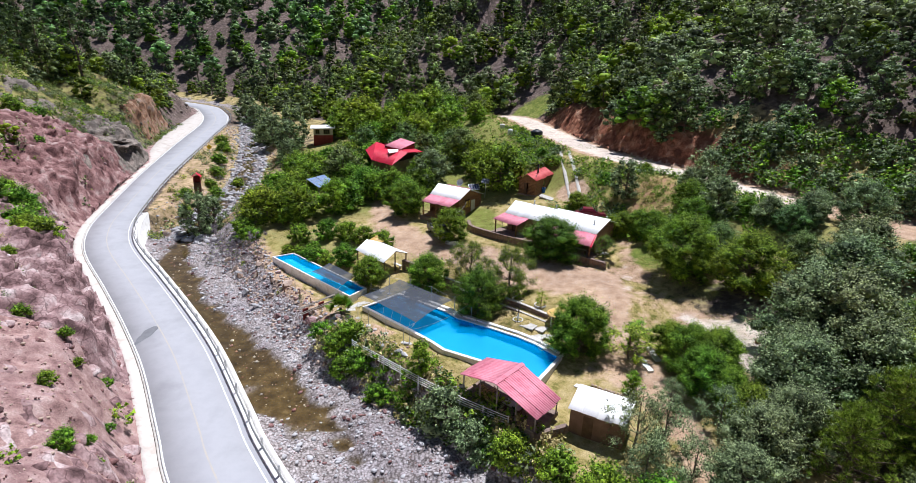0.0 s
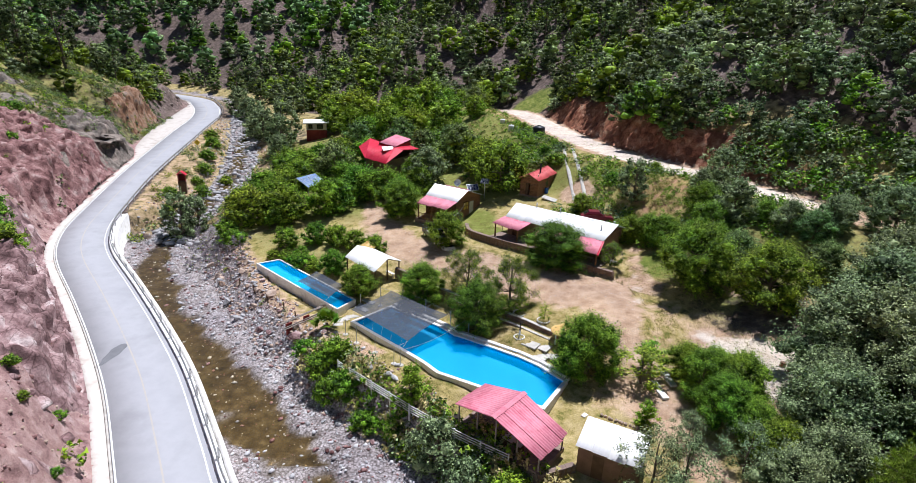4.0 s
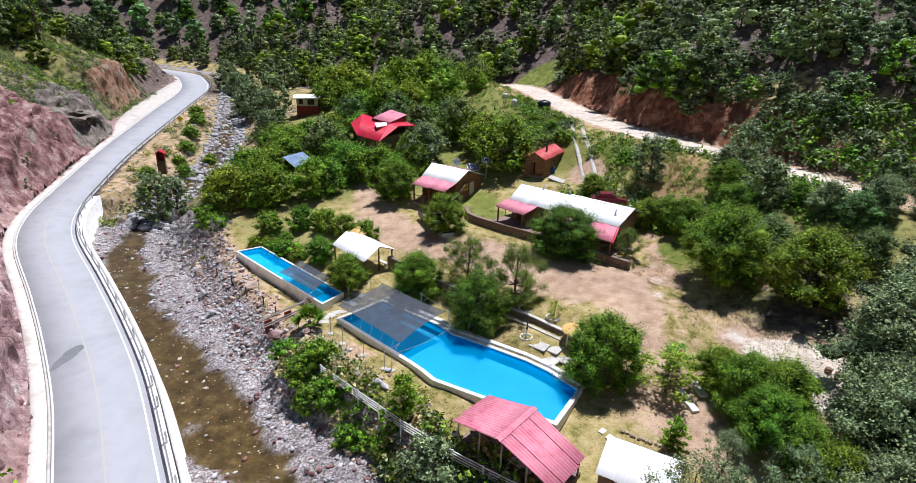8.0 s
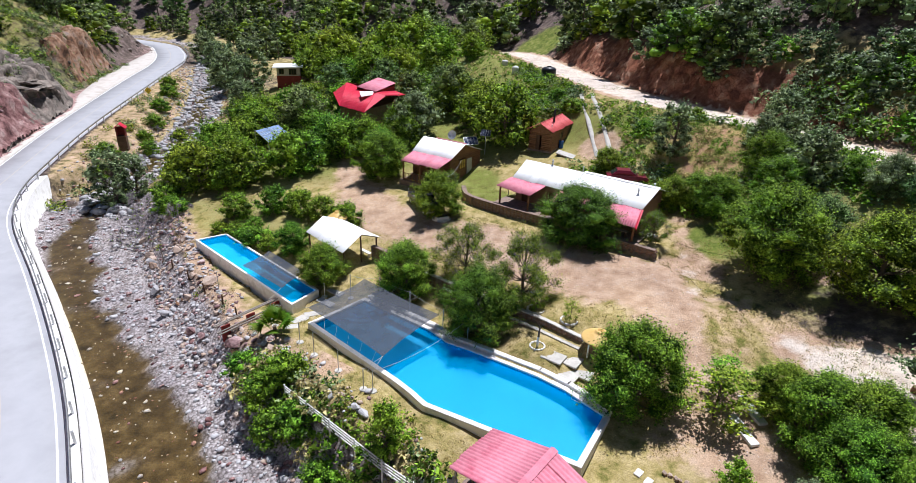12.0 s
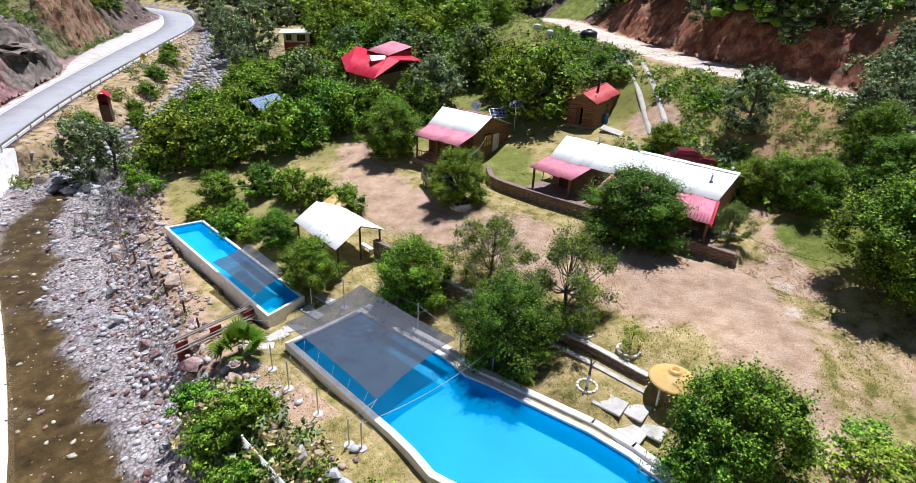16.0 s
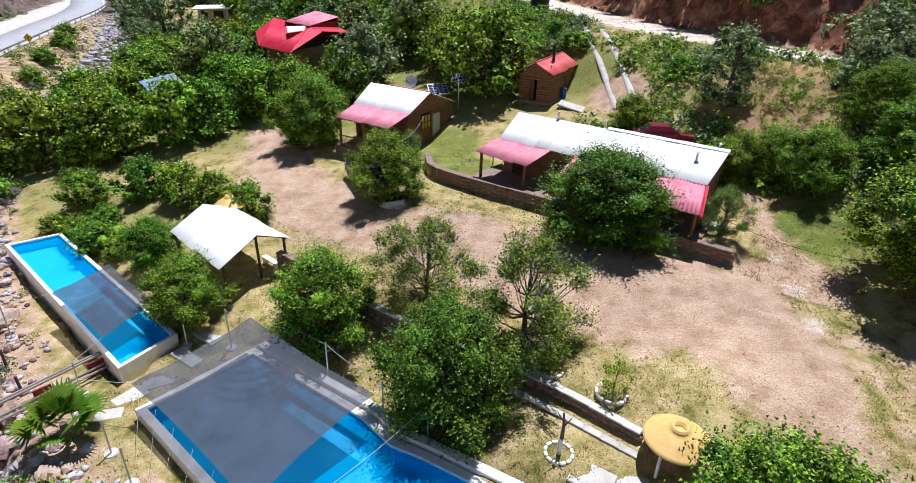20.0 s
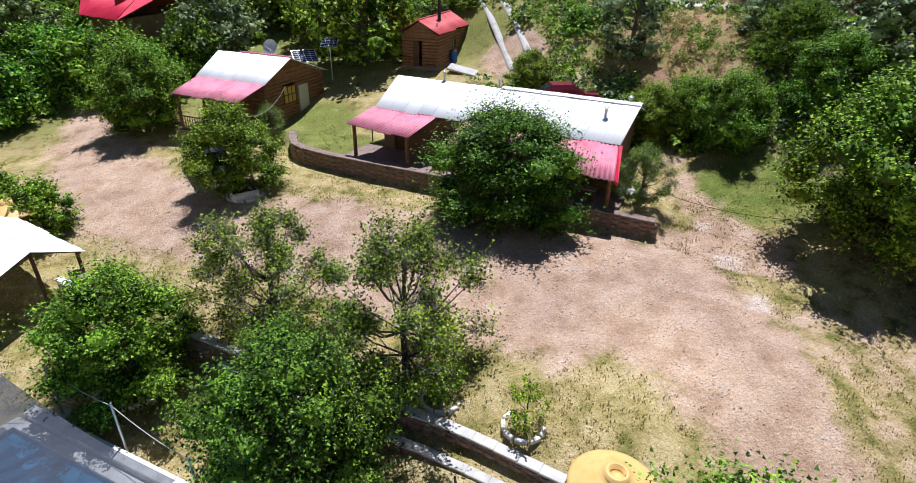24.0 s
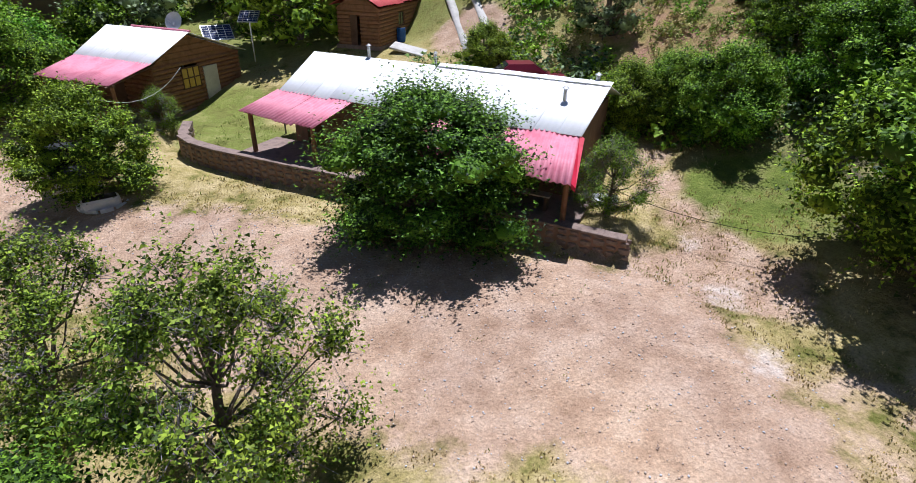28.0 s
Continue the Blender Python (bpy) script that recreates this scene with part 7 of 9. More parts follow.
def dome(x, y, z, r, label, height=0.62, legs=True):
    """A wide fibreglass cap with a raised opening, held up on a drum and posts."""
    t = thing("fibreglass_dome", (x, y, z_at(x, y)), 0, label, "tank cover")
    zz = z - z_at(x, y)
    bm = bmesh.new()
    prof = [(r, 0.0), (r, 0.05), (r * 0.92, height * 0.17), (r * 0.66, height * 0.48), (r * 0.40, height * 0.74), (r * 0.27, height * 0.84), (r * 0.26, height * 1.04), (r * 0.17, height * 1.04), (r * 0.16, height * 0.8)]
    rings = [[bm.verts.new((q * math.cos(a), q * math.sin(a), zz + h)) for a in np.linspace(0, 2 * math.pi, 33)[:-1]] for q, h in prof]
    for lo, hi in zip(rings[:-1], rings[1:]):
        for i in range(32):
            bm.faces.new((lo[i], lo[(i + 1) % 32], hi[(i + 1) % 32], hi[i]))
    bm.faces.new(rings[-1])
    part("dome", bm, M["yellow"], t, "faded yellow fibreglass shell", True)
    part("drum", rod(bmesh.new(), (0, 0, -0.2), (0, 0, zz + 0.02), r * 0.55, r * 0.55, 20), M["adobe"], t)
    if legs:
        for k in range(4):
            a = 0.6 + k * math.pi / 2
            part("leg", rod(bmesh.new(), (r * 0.9 * math.cos(a), r * 0.9 * math.sin(a), -0.3), (r * 0.9 * math.cos(a), r * 0.9 * math.sin(a), zz + 0.06), 0.06, 0.06, 8), M["white_plastic"], t)
    return t


dome(16.75, 46.6, 1.55, 1.2, "yellow fibreglass dome over a water drum beside the garden wall")
dome(-3.0, 66.9, 2.45, 1.0, "yellow fibreglass dome behind the white-roofed shelter")


def barrel(x, y, mat, label, z=None):
    t = thing("barrel", (x, y, z_at(x, y) if z is None else z), 0, label, "barrel")
    bm = rod(bmesh.new(), (0, 0, 0), (0, 0, 0.88), 0.29, 0.29, 18)
    for h in (0.28, 0.6):
        rod(bm, (0, 0, h), (0, 0, h + 0.04), 0.31, 0.31, 18)
    part("drum", bm, M[mat], t)
    # the drum is closed: a dark disc on top paints the shade of its inside
    part("opening", rod(bmesh.new(), (0, 0, 0.881), (0, 0, 0.885), 0.25, 0.25, 18), M["dark"], t)


barrel(22.9, 82.0, "blue_plastic", "bright blue plastic barrel beside the log cabin")
barrel(6.0, 37.0, "black_plastic", "dark blue open barrel beside the red pavilion")
slab_t = thing("concrete_slab", (22.6, 78.6, z_at(22.6, 78.6)), 0, "pale concrete slab leaning on the bank", "slab")
bm = bmesh.new()
box(bm, (0, 0, 0.15), (2.2, 1.0, 0.14), radians(-35), (radians(12), radians(10)), 0.02)
part("slab", bm, M["concrete"], slab_t)

# ---- solar panels and dish ----
arr = thing("solar_array", (-14.0, 89.0, z_at(-14, 89)), 0, "rack of blue solar panels above the fruit trees", "solar panel")
A, B, C, D = (Vector(v) for v in ((-16.4, 90.8, 5.35), (-13.6, 92.4, 5.85), (-11.3, 88.2, 5.55), (-13.5, 85.6, 5.1)))
for i in range(4):
    for j in range(2):
        def at(s, t):
            return A.lerp(B, t).lerp(D.lerp(C, t), s)
        s0, s1, t0, t1 = i / 4 + 0.012, (i + 1) / 4 - 0.012, j / 2 + 0.012, (j + 1) / 2 - 0.012
        me_part = part("panel", slab(bmesh.new(), [at(s0, t0), at(s0, t1), at(s1, t1), at(s1, t0)], 0.05), M["white_plastic"], arr)
        bm = bmesh.new()
        for a in range(3):
            for b in range(5):
                u0, u1 = s0 + (s1 - s0) * (a + 0.05) / 3, s0 + (s1 - s0) * (a + 0.95) / 3
                w0, w1 = t0 + (t1 - t0) * (b + 0.05) / 5, t0 + (t1 - t0) * (b + 0.95) / 5
                up = Vector((0, 0, 0.012))
                bm.faces.new([bm.verts.new(at(p, q) + up) for p, q in ((u0, w0), (u0, w1), (u1, w1), (u1, w0))])
        part("cell_grid", bm, M["solar_array"], arr)
for c in (A, B, C, D):
    part("leg", rod(bmesh.new(), (c.x, c.y, z_at(c.x, c.y) - 0.2), (c.x, c.y, c.z - 0.02), 0.06, 0.06, 8), M["metal"], arr)
own_locs(arr)
solar_panel((11.5, 81.4, z_at(11.5, 81.4)), radians(14), (1.7, 1.1), 38, 2.3, "blue solar panel on a pole behind the cabin")
solar_panel((13.4, 82.2, z_at(13.4, 82.2)), radians(-20), (1.2, 0.9), 38, 2.7, "small blue solar panel on a tall pole")
dish = thing("satellite_dish", (9.2, 81.6, z_at(9.2, 81.6)), radians(150), "grey satellite dish on a pole behind the cabin", "satellite dish")
bm = bmesh.new()
rings = [[bm.verts.new((q * math.cos(a), 0.35 * q * q - 0.1, q * math.sin(a))) for a in np.linspace(0, 2 * math.pi, 25)[:-1]] for q in (0.06, 0.25, 0.42, 0.55)]
for lo, hi in zip(rings[:-1], rings[1:]):
    for i in range(24):
        bm.faces.new((lo[i], lo[(i + 1) % 24], hi[(i + 1) % 24], hi[i]))
bm.faces.new(rings[0])
bm.transform(Matrix.Translation((0, 0, 3.3)) @ Euler((radians(25), 0, 0)).to_matrix().to_4x4())
part("reflector", bm, M["metal"], dish, smooth=True)
part("pole", rod(bmesh.new(), (0, 0, -0.3), (0, 0, 3.25), 0.045, 0.045, 8), M["metal"], dish)
part("feed_arm", rod(bmesh.new(), (0, 0.0, 3.05), (0, 0.6, 3.5), 0.02, 0.02, 6), M["metal"], dish)


# ---- shade nets over the pools ----
def shade(name, corners, sag, label, n=18):
    c = [Vector(v) for v in corners]
    base = thing(name, (c[0].x, c[0].y, 0), 0, label, "shade net")
    verts, faces = [], []
    for i in range(n + 1):
        for j in range(n + 1):
            s, t = i / n, j / n
            p = c[0].lerp(c[1], t).lerp(c[3].lerp(c[2], t), s)
            pull = 0.10 * (math.sin(math.pi * s) * (2 * t - 1) ** 4 + math.sin(math.pi * t) * (2 * s - 1) ** 4)
            mid = (c[0] + c[1] + c[2] + c[3]) / 4
            p = p.lerp(mid, pull * 0.5)
            z = p.z - sag * math.sin(math.pi * s) * math.sin(math.pi * t) + 0.02 * math.sin(9 * s + 5 * t) + 0.025 * math.sin(14 * t - 3 * s)
            verts.append((p.x, p.y, z))
            if i and j:
                k = i * (n + 1) + j
                faces.append((k, k - 1, k - n - 2, k - n - 1))
    link_part("net", mesh_of("net", verts, faces, M["net"], True), base)
    return base


def wire(parent, a, b, sag=0.0, r=0.012, mat="rope", name="rope"):
    a, b = Vector(a), Vector(b)
    pts = [a.lerp(b, i / 8) - Vector((0, 0, sag * 4 * (i / 8) * (1 - i / 8))) for i in range(9)]
    v, f = tube([tuple(p) for p in pts], [r] * 9, 4)
    link_part(name, mesh_of(name, v, f, M[mat]), parent)


big_net = shade("shade_net", ((-3.62, 51.9, 1.2), (0.3, 55.55, 1.6), (6.04, 49.85, 1.65), (2.1, 45.85, 1.06)), 0.16, "dark grey shade net over the end of the long pool")
small_net = shade("shade_net", ((-10.4, 59.7, 0.85), (-8.75, 62.4, 0.95), (-4.75, 58.2, 0.95), (-6.3, 55.6, 0.85)), 0.10, "dark grey shade net over the narrow pool")
POSTS = ((-6.3, 52.6), (-4.0, 50.0), (-2.8, 48.6), (-0.9, 46.6), (0.9, 44.5), (1.5, 44.3))
NE_POSTS = ((-0.9, 55.9), (1.5, 55.4), (3.9, 53.0), (6.3, 50.3), (8.0, 49.0))
pole_tops = []
for x, y in POSTS + NE_POSTS:
    z0 = z_at(x, y)
    z1 = 1.05 if (x, y) in POSTS else 1.75
    t = thing("net_pole", (x, y, z0), 0, "thin grey steel pole set in a concrete foot", "pole", "poles round the pools")
    part("pole", rod(bmesh.new(), (0, 0, -0.3), (0.03, 0.02, z1 - z0 + 0.1), 0.035, 0.035, 8), M["metal"], t)
    part("foot", rod(bmesh.new(), (0, 0, -0.05), (0, 0, 0.05), 0.3, 0.25, 10), M["concrete"], t)
    pole_tops.append((x + 0.03, y + 0.02, z1))
wire(big_net, (2.1, 45.85, 1.06), pole_tops[4])
wire(big_net, (2.1, 45.85, 1.06), pole_tops[5])
wire(big_net, (-3.6, 51.9, 1.2), pole_tops[0])
wire(big_net, (0.3, 55.5, 1.6), pole_tops[6])
wire(big_net, (6.0, 49.85, 1.65), pole_tops[9])
wire(big_net, pole_tops[5], pole_tops[10], 0.5)
wire(big_net, pole_tops[6], pole_tops[7], 0.15)
wire(big_net, pole_tops[7], pole_tops[8], 0.15)
wire(big_net, pole_tops[8], pole_tops[9], 0.15)
for k in range(6):
    s = (k + 0.5) / 6
    a = Vector((-3.62, 51.9, 1.18)).lerp(Vector((2.1, 45.85, 1.04)), s)
    b = Vector(pole_tops[1]).lerp(Vector(pole_tops[4]), s)
    wire(big_net, a, (b.x + 0.6, b.y + 0.5, 0.15), 0.03, 0.008)
wire(small_net, (-10.4, 59.7, 0.85), (-12.3, 58.7, 0.75))
wire(small_net, (-6.3, 55.6, 0.85), (-6.9, 54.0, 0.75))
own_locs(big_net)
own_locs(small_net)
for x, y in ((-12.3, 58.7), (-6.9, 54.0), (-3.1, 56.4)):
    z0 = z_at(x, y)
    t = thing("net_pole", (x, y, z0), 0, "thin grey steel pole set in a concrete foot", "pole", "poles round the pools")
    part("pole", rod(bmesh.new(), (0, 0, -0.3), (0.04, 0, 0.8 - z0), 0.03, 0.03, 8), M["metal"], t)
    part("foot", rod(bmesh.new(), (0, 0, -0.05), (0, 0, 0.05), 0.28, 0.24, 10), M["concrete"], t)

# pool fittings
steps_ = thing("pool_steps", (-0.2, 54.3, -1.3), 0, "pale blue curved steps in the corner of the pool", "steps")
for k in range(4):
    bm = bmesh.new()
    r0 = 0.7 + 0.42 * k
    base_z, top_z = -1.34, -0.35 - 0.25 * k
    arc = [(0.1 + r0 * math.cos(a), 54.75 + r0 * math.sin(a)) for a in np.linspace(radians(-133), radians(-42), 12)]
    pts = [(0.1, 54.72)] + arc
    lo = [bm.verts.new((x, y, base_z)) for x, y in pts]
    hi = [bm.verts.new((x, y, top_z)) for x, y in pts]
    bm.faces.new(hi)
    for i in range(len(pts)):
        j = (i + 1) % len(pts)
        bm.faces.new((lo[i], lo[j], hi[j], hi[i]))
    part("step", bm, M["pale_blue"], steps_)
own_locs(steps_)
coping = thing("pool_kerb", (9.5, 47.6, 0), 0, "white kerb along the upper side of the long pool", "kerb")
for a, b in (((0.6, 55.3), (5.75, 50.75)), ((5.75, 50.75), (6.9, 49.25)), ((6.9, 49.25), (7.95, 48.55)), ((7.95, 48.55), (12.45, 45.15)), ((12.45, 45.15), (13.95, 43.65)), ((13.95, 43.65), (15.8, 41.1))):
    bm = bmesh.new()
    box(bm, ((a[0] + b[0]) / 2 + 0.09, (a[1] + b[1]) / 2 + 0.1, -0.05), (math.hypot(b[0] - a[0], b[1] - a[1]) + 0.16, 0.4, 0.46), math.atan2(b[1] - a[1], b[0] - a[0]), bevel=0.03)
    part("kerb_stone", bm, M["whitewash"], coping)
own_locs(coping)
ladder = thing("pool_ladder", (14.3, 42.7, 0), radians(-43), "bent steel pool ladder at the rim", "ladder")
for dx in (-0.25, 0.25):
    v, f = tube([(dx, 0.4, 0.0), (dx, 0.35, 0.5), (dx, 0.0, 0.68), (dx, -0.3, 0.45), (dx, -0.32, -0.9)], [0.022] * 5, 6)
    link_part("rail", mesh_of("rail", v, f, M["metal"], True), ladder)
for z in (-0.2, -0.5, -0.8):
    part("rung", rod(bmesh.new(), (-0.25, -0.31, z), (0.25, -0.31, z), 0.02, 0.02, 6), M["metal"], ladder)
for i, (x, y, sx, sy, a) in enumerate(((-3.7, 54.2, 1.1, 0.7, 20), (-2.9, 55.6, 1.3, 0.6, -40), (-4.6, 53.3, 1.0, 0.8, 50), (-2.2, 56.9, 1.2, 0.7, -42), (-5.0, 52.2, 0.8, 0.6, 10), (14.7, 46.1, 1.3, 1.1, -42), (13.6, 46.2, 1.2, 0.9, -40), (14.2, 45.0, 1.4, 1.0, -44), (15.4, 45.1, 1.1, 1.2, -38))):
    t = thing("paving_slab", (x, y, z_at(x, y)), radians(a), "worn pale paving slab beside the pools", "slab", "paving slabs by the pools")
    bm = bmesh.new()
    box(bm, (0, 0, -0.05 if i > 4 else -0.03), (sx * (1.25 if i > 4 else 1.3), sy * (1.3 if i > 4 else 1.1), 0.14), 0, (0, 0) if i > 4 else (0.03 * (i % 3 - 1), 0.02), 0.03)
    part("slab", bm, M["concrete"], t)


# ---- fences ----
def rail_fence(name, pts, height, rails, mat, label, gap=1.9, r=0.05, below=0.0):
    base = thing(name, (*pts[0], z_at(*pts[0])), 0, label, "fence")
    line = np.array(pts, float)
    seg = np.concatenate([[0], np.cumsum(np.linalg.norm(np.diff(line, axis=0), axis=1))])
    n = max(1, round(seg[-1] / gap))
    posts = [(float(np.interp(s, seg, line[:, 0])), float(np.interp(s, seg, line[:, 1]))) for s in np.linspace(0, seg[-1], n + 1)]
    zs = [max(z_at(x, y), below) if below else z_at(x, y) for x, y in posts]
    for (x, y), z in zip(posts, zs):
        part("post", rod(bmesh.new(), (x, y, z_at(x, y) - 0.3), (x, y, z + height + 0.12), r * 1.2, r * 1.1, 7), M[mat], base)
    for k in range(rails):
        h = height * (k + 1) / rails
        for (a, za), (b, zb) in zip(zip(posts[:-1], zs[:-1]), zip(posts[1:], zs[1:])):
            part("rail", rod(bmesh.new(), (a[0], a[1], za + h), (b[0], b[1], zb + h + 0.03), r * 0.9, r * 0.75, 6), M[mat], base)
    return own_locs(base)


rail_fence("rail_fence", [(-4.1, 45.0), (-1.1, 41.9), (2.9, 37.8), (6.3, 34.8), (9.3, 32.5)], 0.85, 4, "white_plastic", "white-painted pole fence above the river bank", 2.2, 0.05, -1.25)
for i, (x, y, h) in enumerate(((-18.3, 64.4, 0.9), (-15.9, 61.8, 1.0), (-13.7, 59.3, 1.05), (-11.3, 56.4, 1.0), (-9.7, 54.6, 0.9), (-20.0, 66.6, 1.8))):
    t = thing("fence_post", (x, y, z_at(x, y)), 0, "dark weathered wooden fence post above the river", "post", "fence posts along the bank")
    part("post", rod(bmesh.new(), (0, 0, -0.3), (-0.06 * (i % 3), 0.04, h), 0.075, 0.06, 7), M["dark_wood" if i < 5 else "grey_wood"], t)
pipe = thing("pipe_rack", (-8.5, 54.0, -0.8), 0, "long grey pipes laid on rusty frames below the pool", "pipes")
for k, (dx, dz) in enumerate(((0, 0.0), (0.18, 0.05), (0.4, -0.32), (0.6, -0.35))):
    part("pipe", rod(bmesh.new(), (-6.7 + dx, 56.4 - dx, -0.35 + dz), (-10.9 + dx, 52.6 - dx, -0.75 + dz), 0.06, 0.06, 8), M["grey_wood"], pipe)
for s in (0.12, 0.5, 0.86):
    x, y, z = -6.6 - 4.2 * s + 0.2, 56.2 - 3.8 * s - 0.2, -0.4 - 0.4 * s
    bm = bmesh.new()
    box(bm, (x, y, (z + z_at(x, y)) / 2 - 0.1), (0.08, 0.7, max(0.3, z - z_at(x, y) + 0.3)), radians(-48))
    part("frame", bm, M["brick_red"], pipe, "rusty red support")
own_locs(pipe)


# ---- tree rings, poles, plants ----
def stone_ring(x, y, r, count, label, mat="whitewash"):
    t = thing("tree_ring", (x, y, z_at(x, y)), 0, label, "planter ring")
    for k in range(count):
        a = k / count * 2 * math.pi
        bm = bmesh.new()
        box(bm, (r * math.cos(a), r * math.sin(a), 0.0), (0.13, 2 * math.pi * r / count * 0.86, 0.18), a, bevel=0.03)
        part("stone", bm, M[mat], t)
    return t


stone_ring(12.7, 47.3, 0.5, 12, "whitewashed ring of stones round a young tree")
sapling = thing("sapling", (12.7, 47.3, z_at(12.7, 47.3)), 0, "bare young tree with a whitewashed trunk foot", "tree")
part("painted_foot", rod(bmesh.new(), (0, 0, -0.2), (0.02, 0, 0.75), 0.09, 0.08, 8), M["whitewash"], sapling)
v, f = join([tube([(0.02, 0, 0.7), (0.05, 0.03, 1.3), (0.0, 0.08, 1.9)], [0.075, 0.06, 0.03]), tube([(0.04, 0.02, 1.3), (0.25, -0.1, 1.8)], [0.04, 0.015], 5), tube([(0.03, 0.04, 1.5), (-0.25, 0.1, 2.0)], [0.03, 0.012], 5)])
link_part("stem", mesh_of("stem", v, f, M["bark"], True), sapling)
stone_ring(15.5, 49.5, 0.6, 9, "worn white ring of stones round a young tree")
stone_ring(13.5, 51.5, 0.65, 10, "white ring of stones round a small tree")
stone_ring(3.6, 55.9, 1.1, 14, "white ring of stones under a fruit tree")
stone_ring(7.2, 67.6, 0.9, 10, "white ring of stones under a fruit tree")
for x, y, turn in ((24.25, 40.4, 0.05), (23.0, 39.1, 0.08)):
    strip_ = thing("wheel_strip", (x, y, z_at(x, y)), turn, "pale cracked concrete wheel strip on the dirt track", "paving", "wheel strips of the track")
    for k, (dx, w, d) in enumerate(((0.0, 0.56, 1.2), (0.04, 0.52, 1.05))):
        za, zb = (land(np.array(x), np.array(y - 0.6 + 1.2 * k + e)) - z_at(x, y) for e in (-0.55, 0.55))
        bm = bmesh.new()
        box(bm, (dx, -0.62 + 1.2 * k, float(za + zb) / 2 + 0.05), (w, d, 0.2), 0, bevel=0.02)
        part("slab", bm, M["whitewash"], strip_)
r = np.random.default_rng(61)
for x, y, rad, h in ((34.2, 39.1, 0.26, 0.5), (34.5, 38.5, 0.24, 0.42), (33.9, 38.0, 0.22, 0.3), (34.0, 39.9, 0.24, 0.34)):
    stump = thing("log_round", (x, y, z_at(x, y)), r.uniform(0, 6), "upright sawn log round on the pale earth", "log", "log rounds")
    part("log", rod(bmesh.new(), (0, 0, -0.06), (0.01, 0.02, h), rad * 1.05, rad, 12), M["log"], stump)
    part("cut_face", rod(bmesh.new(), (0.01, 0.02, h - 0.01), (0.01, 0.02, h + 0.012), rad * 0.93, rad * 0.92, 12), M["adobe"], stump, "pale sawn face")
for x, y in ((16.2, 37.2), (16.5, 36.6)):
    step_ = thing("stepping_stone", (x, y, z_at(x, y)), 0.3, "pale flat stepping stone in the grass by the shed", "paving", "stepping stones")
    bm = bmesh.new()
    box(bm, (0, 0, 0.0), (0.55, 0.38, 0.12), 0.4, bevel=0.03)
    part("slab", bm, M["whitewash"], step_)
pole = thing("utility_pole", (7.7, 68.6, z_at(7.7, 68.6)), 0, "leaning rusty pole with a wire to the cabin", "pole")
part("pole", rod(bmesh.new(), (0, 0, -0.4), (-0.75, 1.6, 3.6), 0.06, 0.05, 8), M["log"], pole)
part("insulator", rod(bmesh.new(), (-0.95, 1.6, 3.45), (-0.55, 1.6, 3.5), 0.04, 0.04, 8), M["white_plastic"], pole)
v, f = tube([tuple(Vector((-0.75, 1.6, 3.55)).lerp(Vector((2.2, 7.4, 3.5)), i / 8) - Vector((0, 0, 0.9 * 4 * (i / 8) * (1 - i / 8)))) for i in range(9)], [0.012] * 9, 4)
link_part("wire", mesh_of("wire", v, f, M["rope"]), pole)
cable = thing("clothes_line", (25.6, 59.0, z_at(25.6, 59)), 0, "thin dark cable from the porch to the trees", "cable")
wire(cable, (25.0, 60.2, 4.2), (30.4, 54.0, 4.0), 0.55, 0.012, "rubber", "cable")
own_locs(cable)


def palm(x, y, s):
    r = np.random.default_rng(5)
    t = thing("palm", (x, y, z_at(x, y)), 0, "small fan palm with arching green fronds", "palm")
    part("trunk", rod(bmesh.new(), (0, 0, -0.2), (0, 0, 0.7 * s), 0.16, 0.13, 9), M["bark"], t)
    for k in range(30):
        a, up = k * 2.4, r.uniform(0.15, 1.45)
        reach = s * r.uniform(0.9, 1.4)
        d = Vector((math.cos(a) * math.cos(up), math.sin(a) * math.cos(up), math.sin(up)))
        base = Vector((0, 0, 0.7 * s))
        tip = base + d * reach
        side = d.cross(Vector((0, 0, 1))).normalized()
        bm = bmesh.new()
        hub = bm.verts.new(tip * 0.55 + base * 0.45)
        for j in range(15):
            b = (j - 7) / 7 * 1.35
            e = tip * 0.55 + base * 0.45 + (d * math.cos(b) + side * math.sin(b)) * reach * 0.55 + Vector((0, 0, -0.12 * reach * abs(b) - 0.1))
            w = (d * -math.sin(b) + side * math.cos(b)) * 0.062
            bm.faces.new((hub, bm.verts.new(hub.co.lerp(e, 0.5) - w), bm.verts.new(e), bm.verts.new(hub.co.lerp(e, 0.5) + w)))
        part("frond", bm, M["leaf_bright"], t)


palm(-5.9, 50.9, 1.25)
for x, y, s in ((6.9, 33.9, 0.6), (9.7, 31.6, 0.7)):
    t = tree("rose_shrub", BRUSH[0], x, y, s * 0.6, "rose shrub with red flowers by the pavilion", "roses")
    r = np.random.default_rng(int(x * 10))
    pos = r.normal(0, 0.8, (26, 3)) * (1, 1, 0.25) + (0, 0, 1.7)
    v, f = leaves(pos, np.tile((0, 0, 1.0), (26, 1)), 0.26, r)
    link_part("flowers", mesh_of("flowers", v, f, M["flower"]), t, "red flower heads")


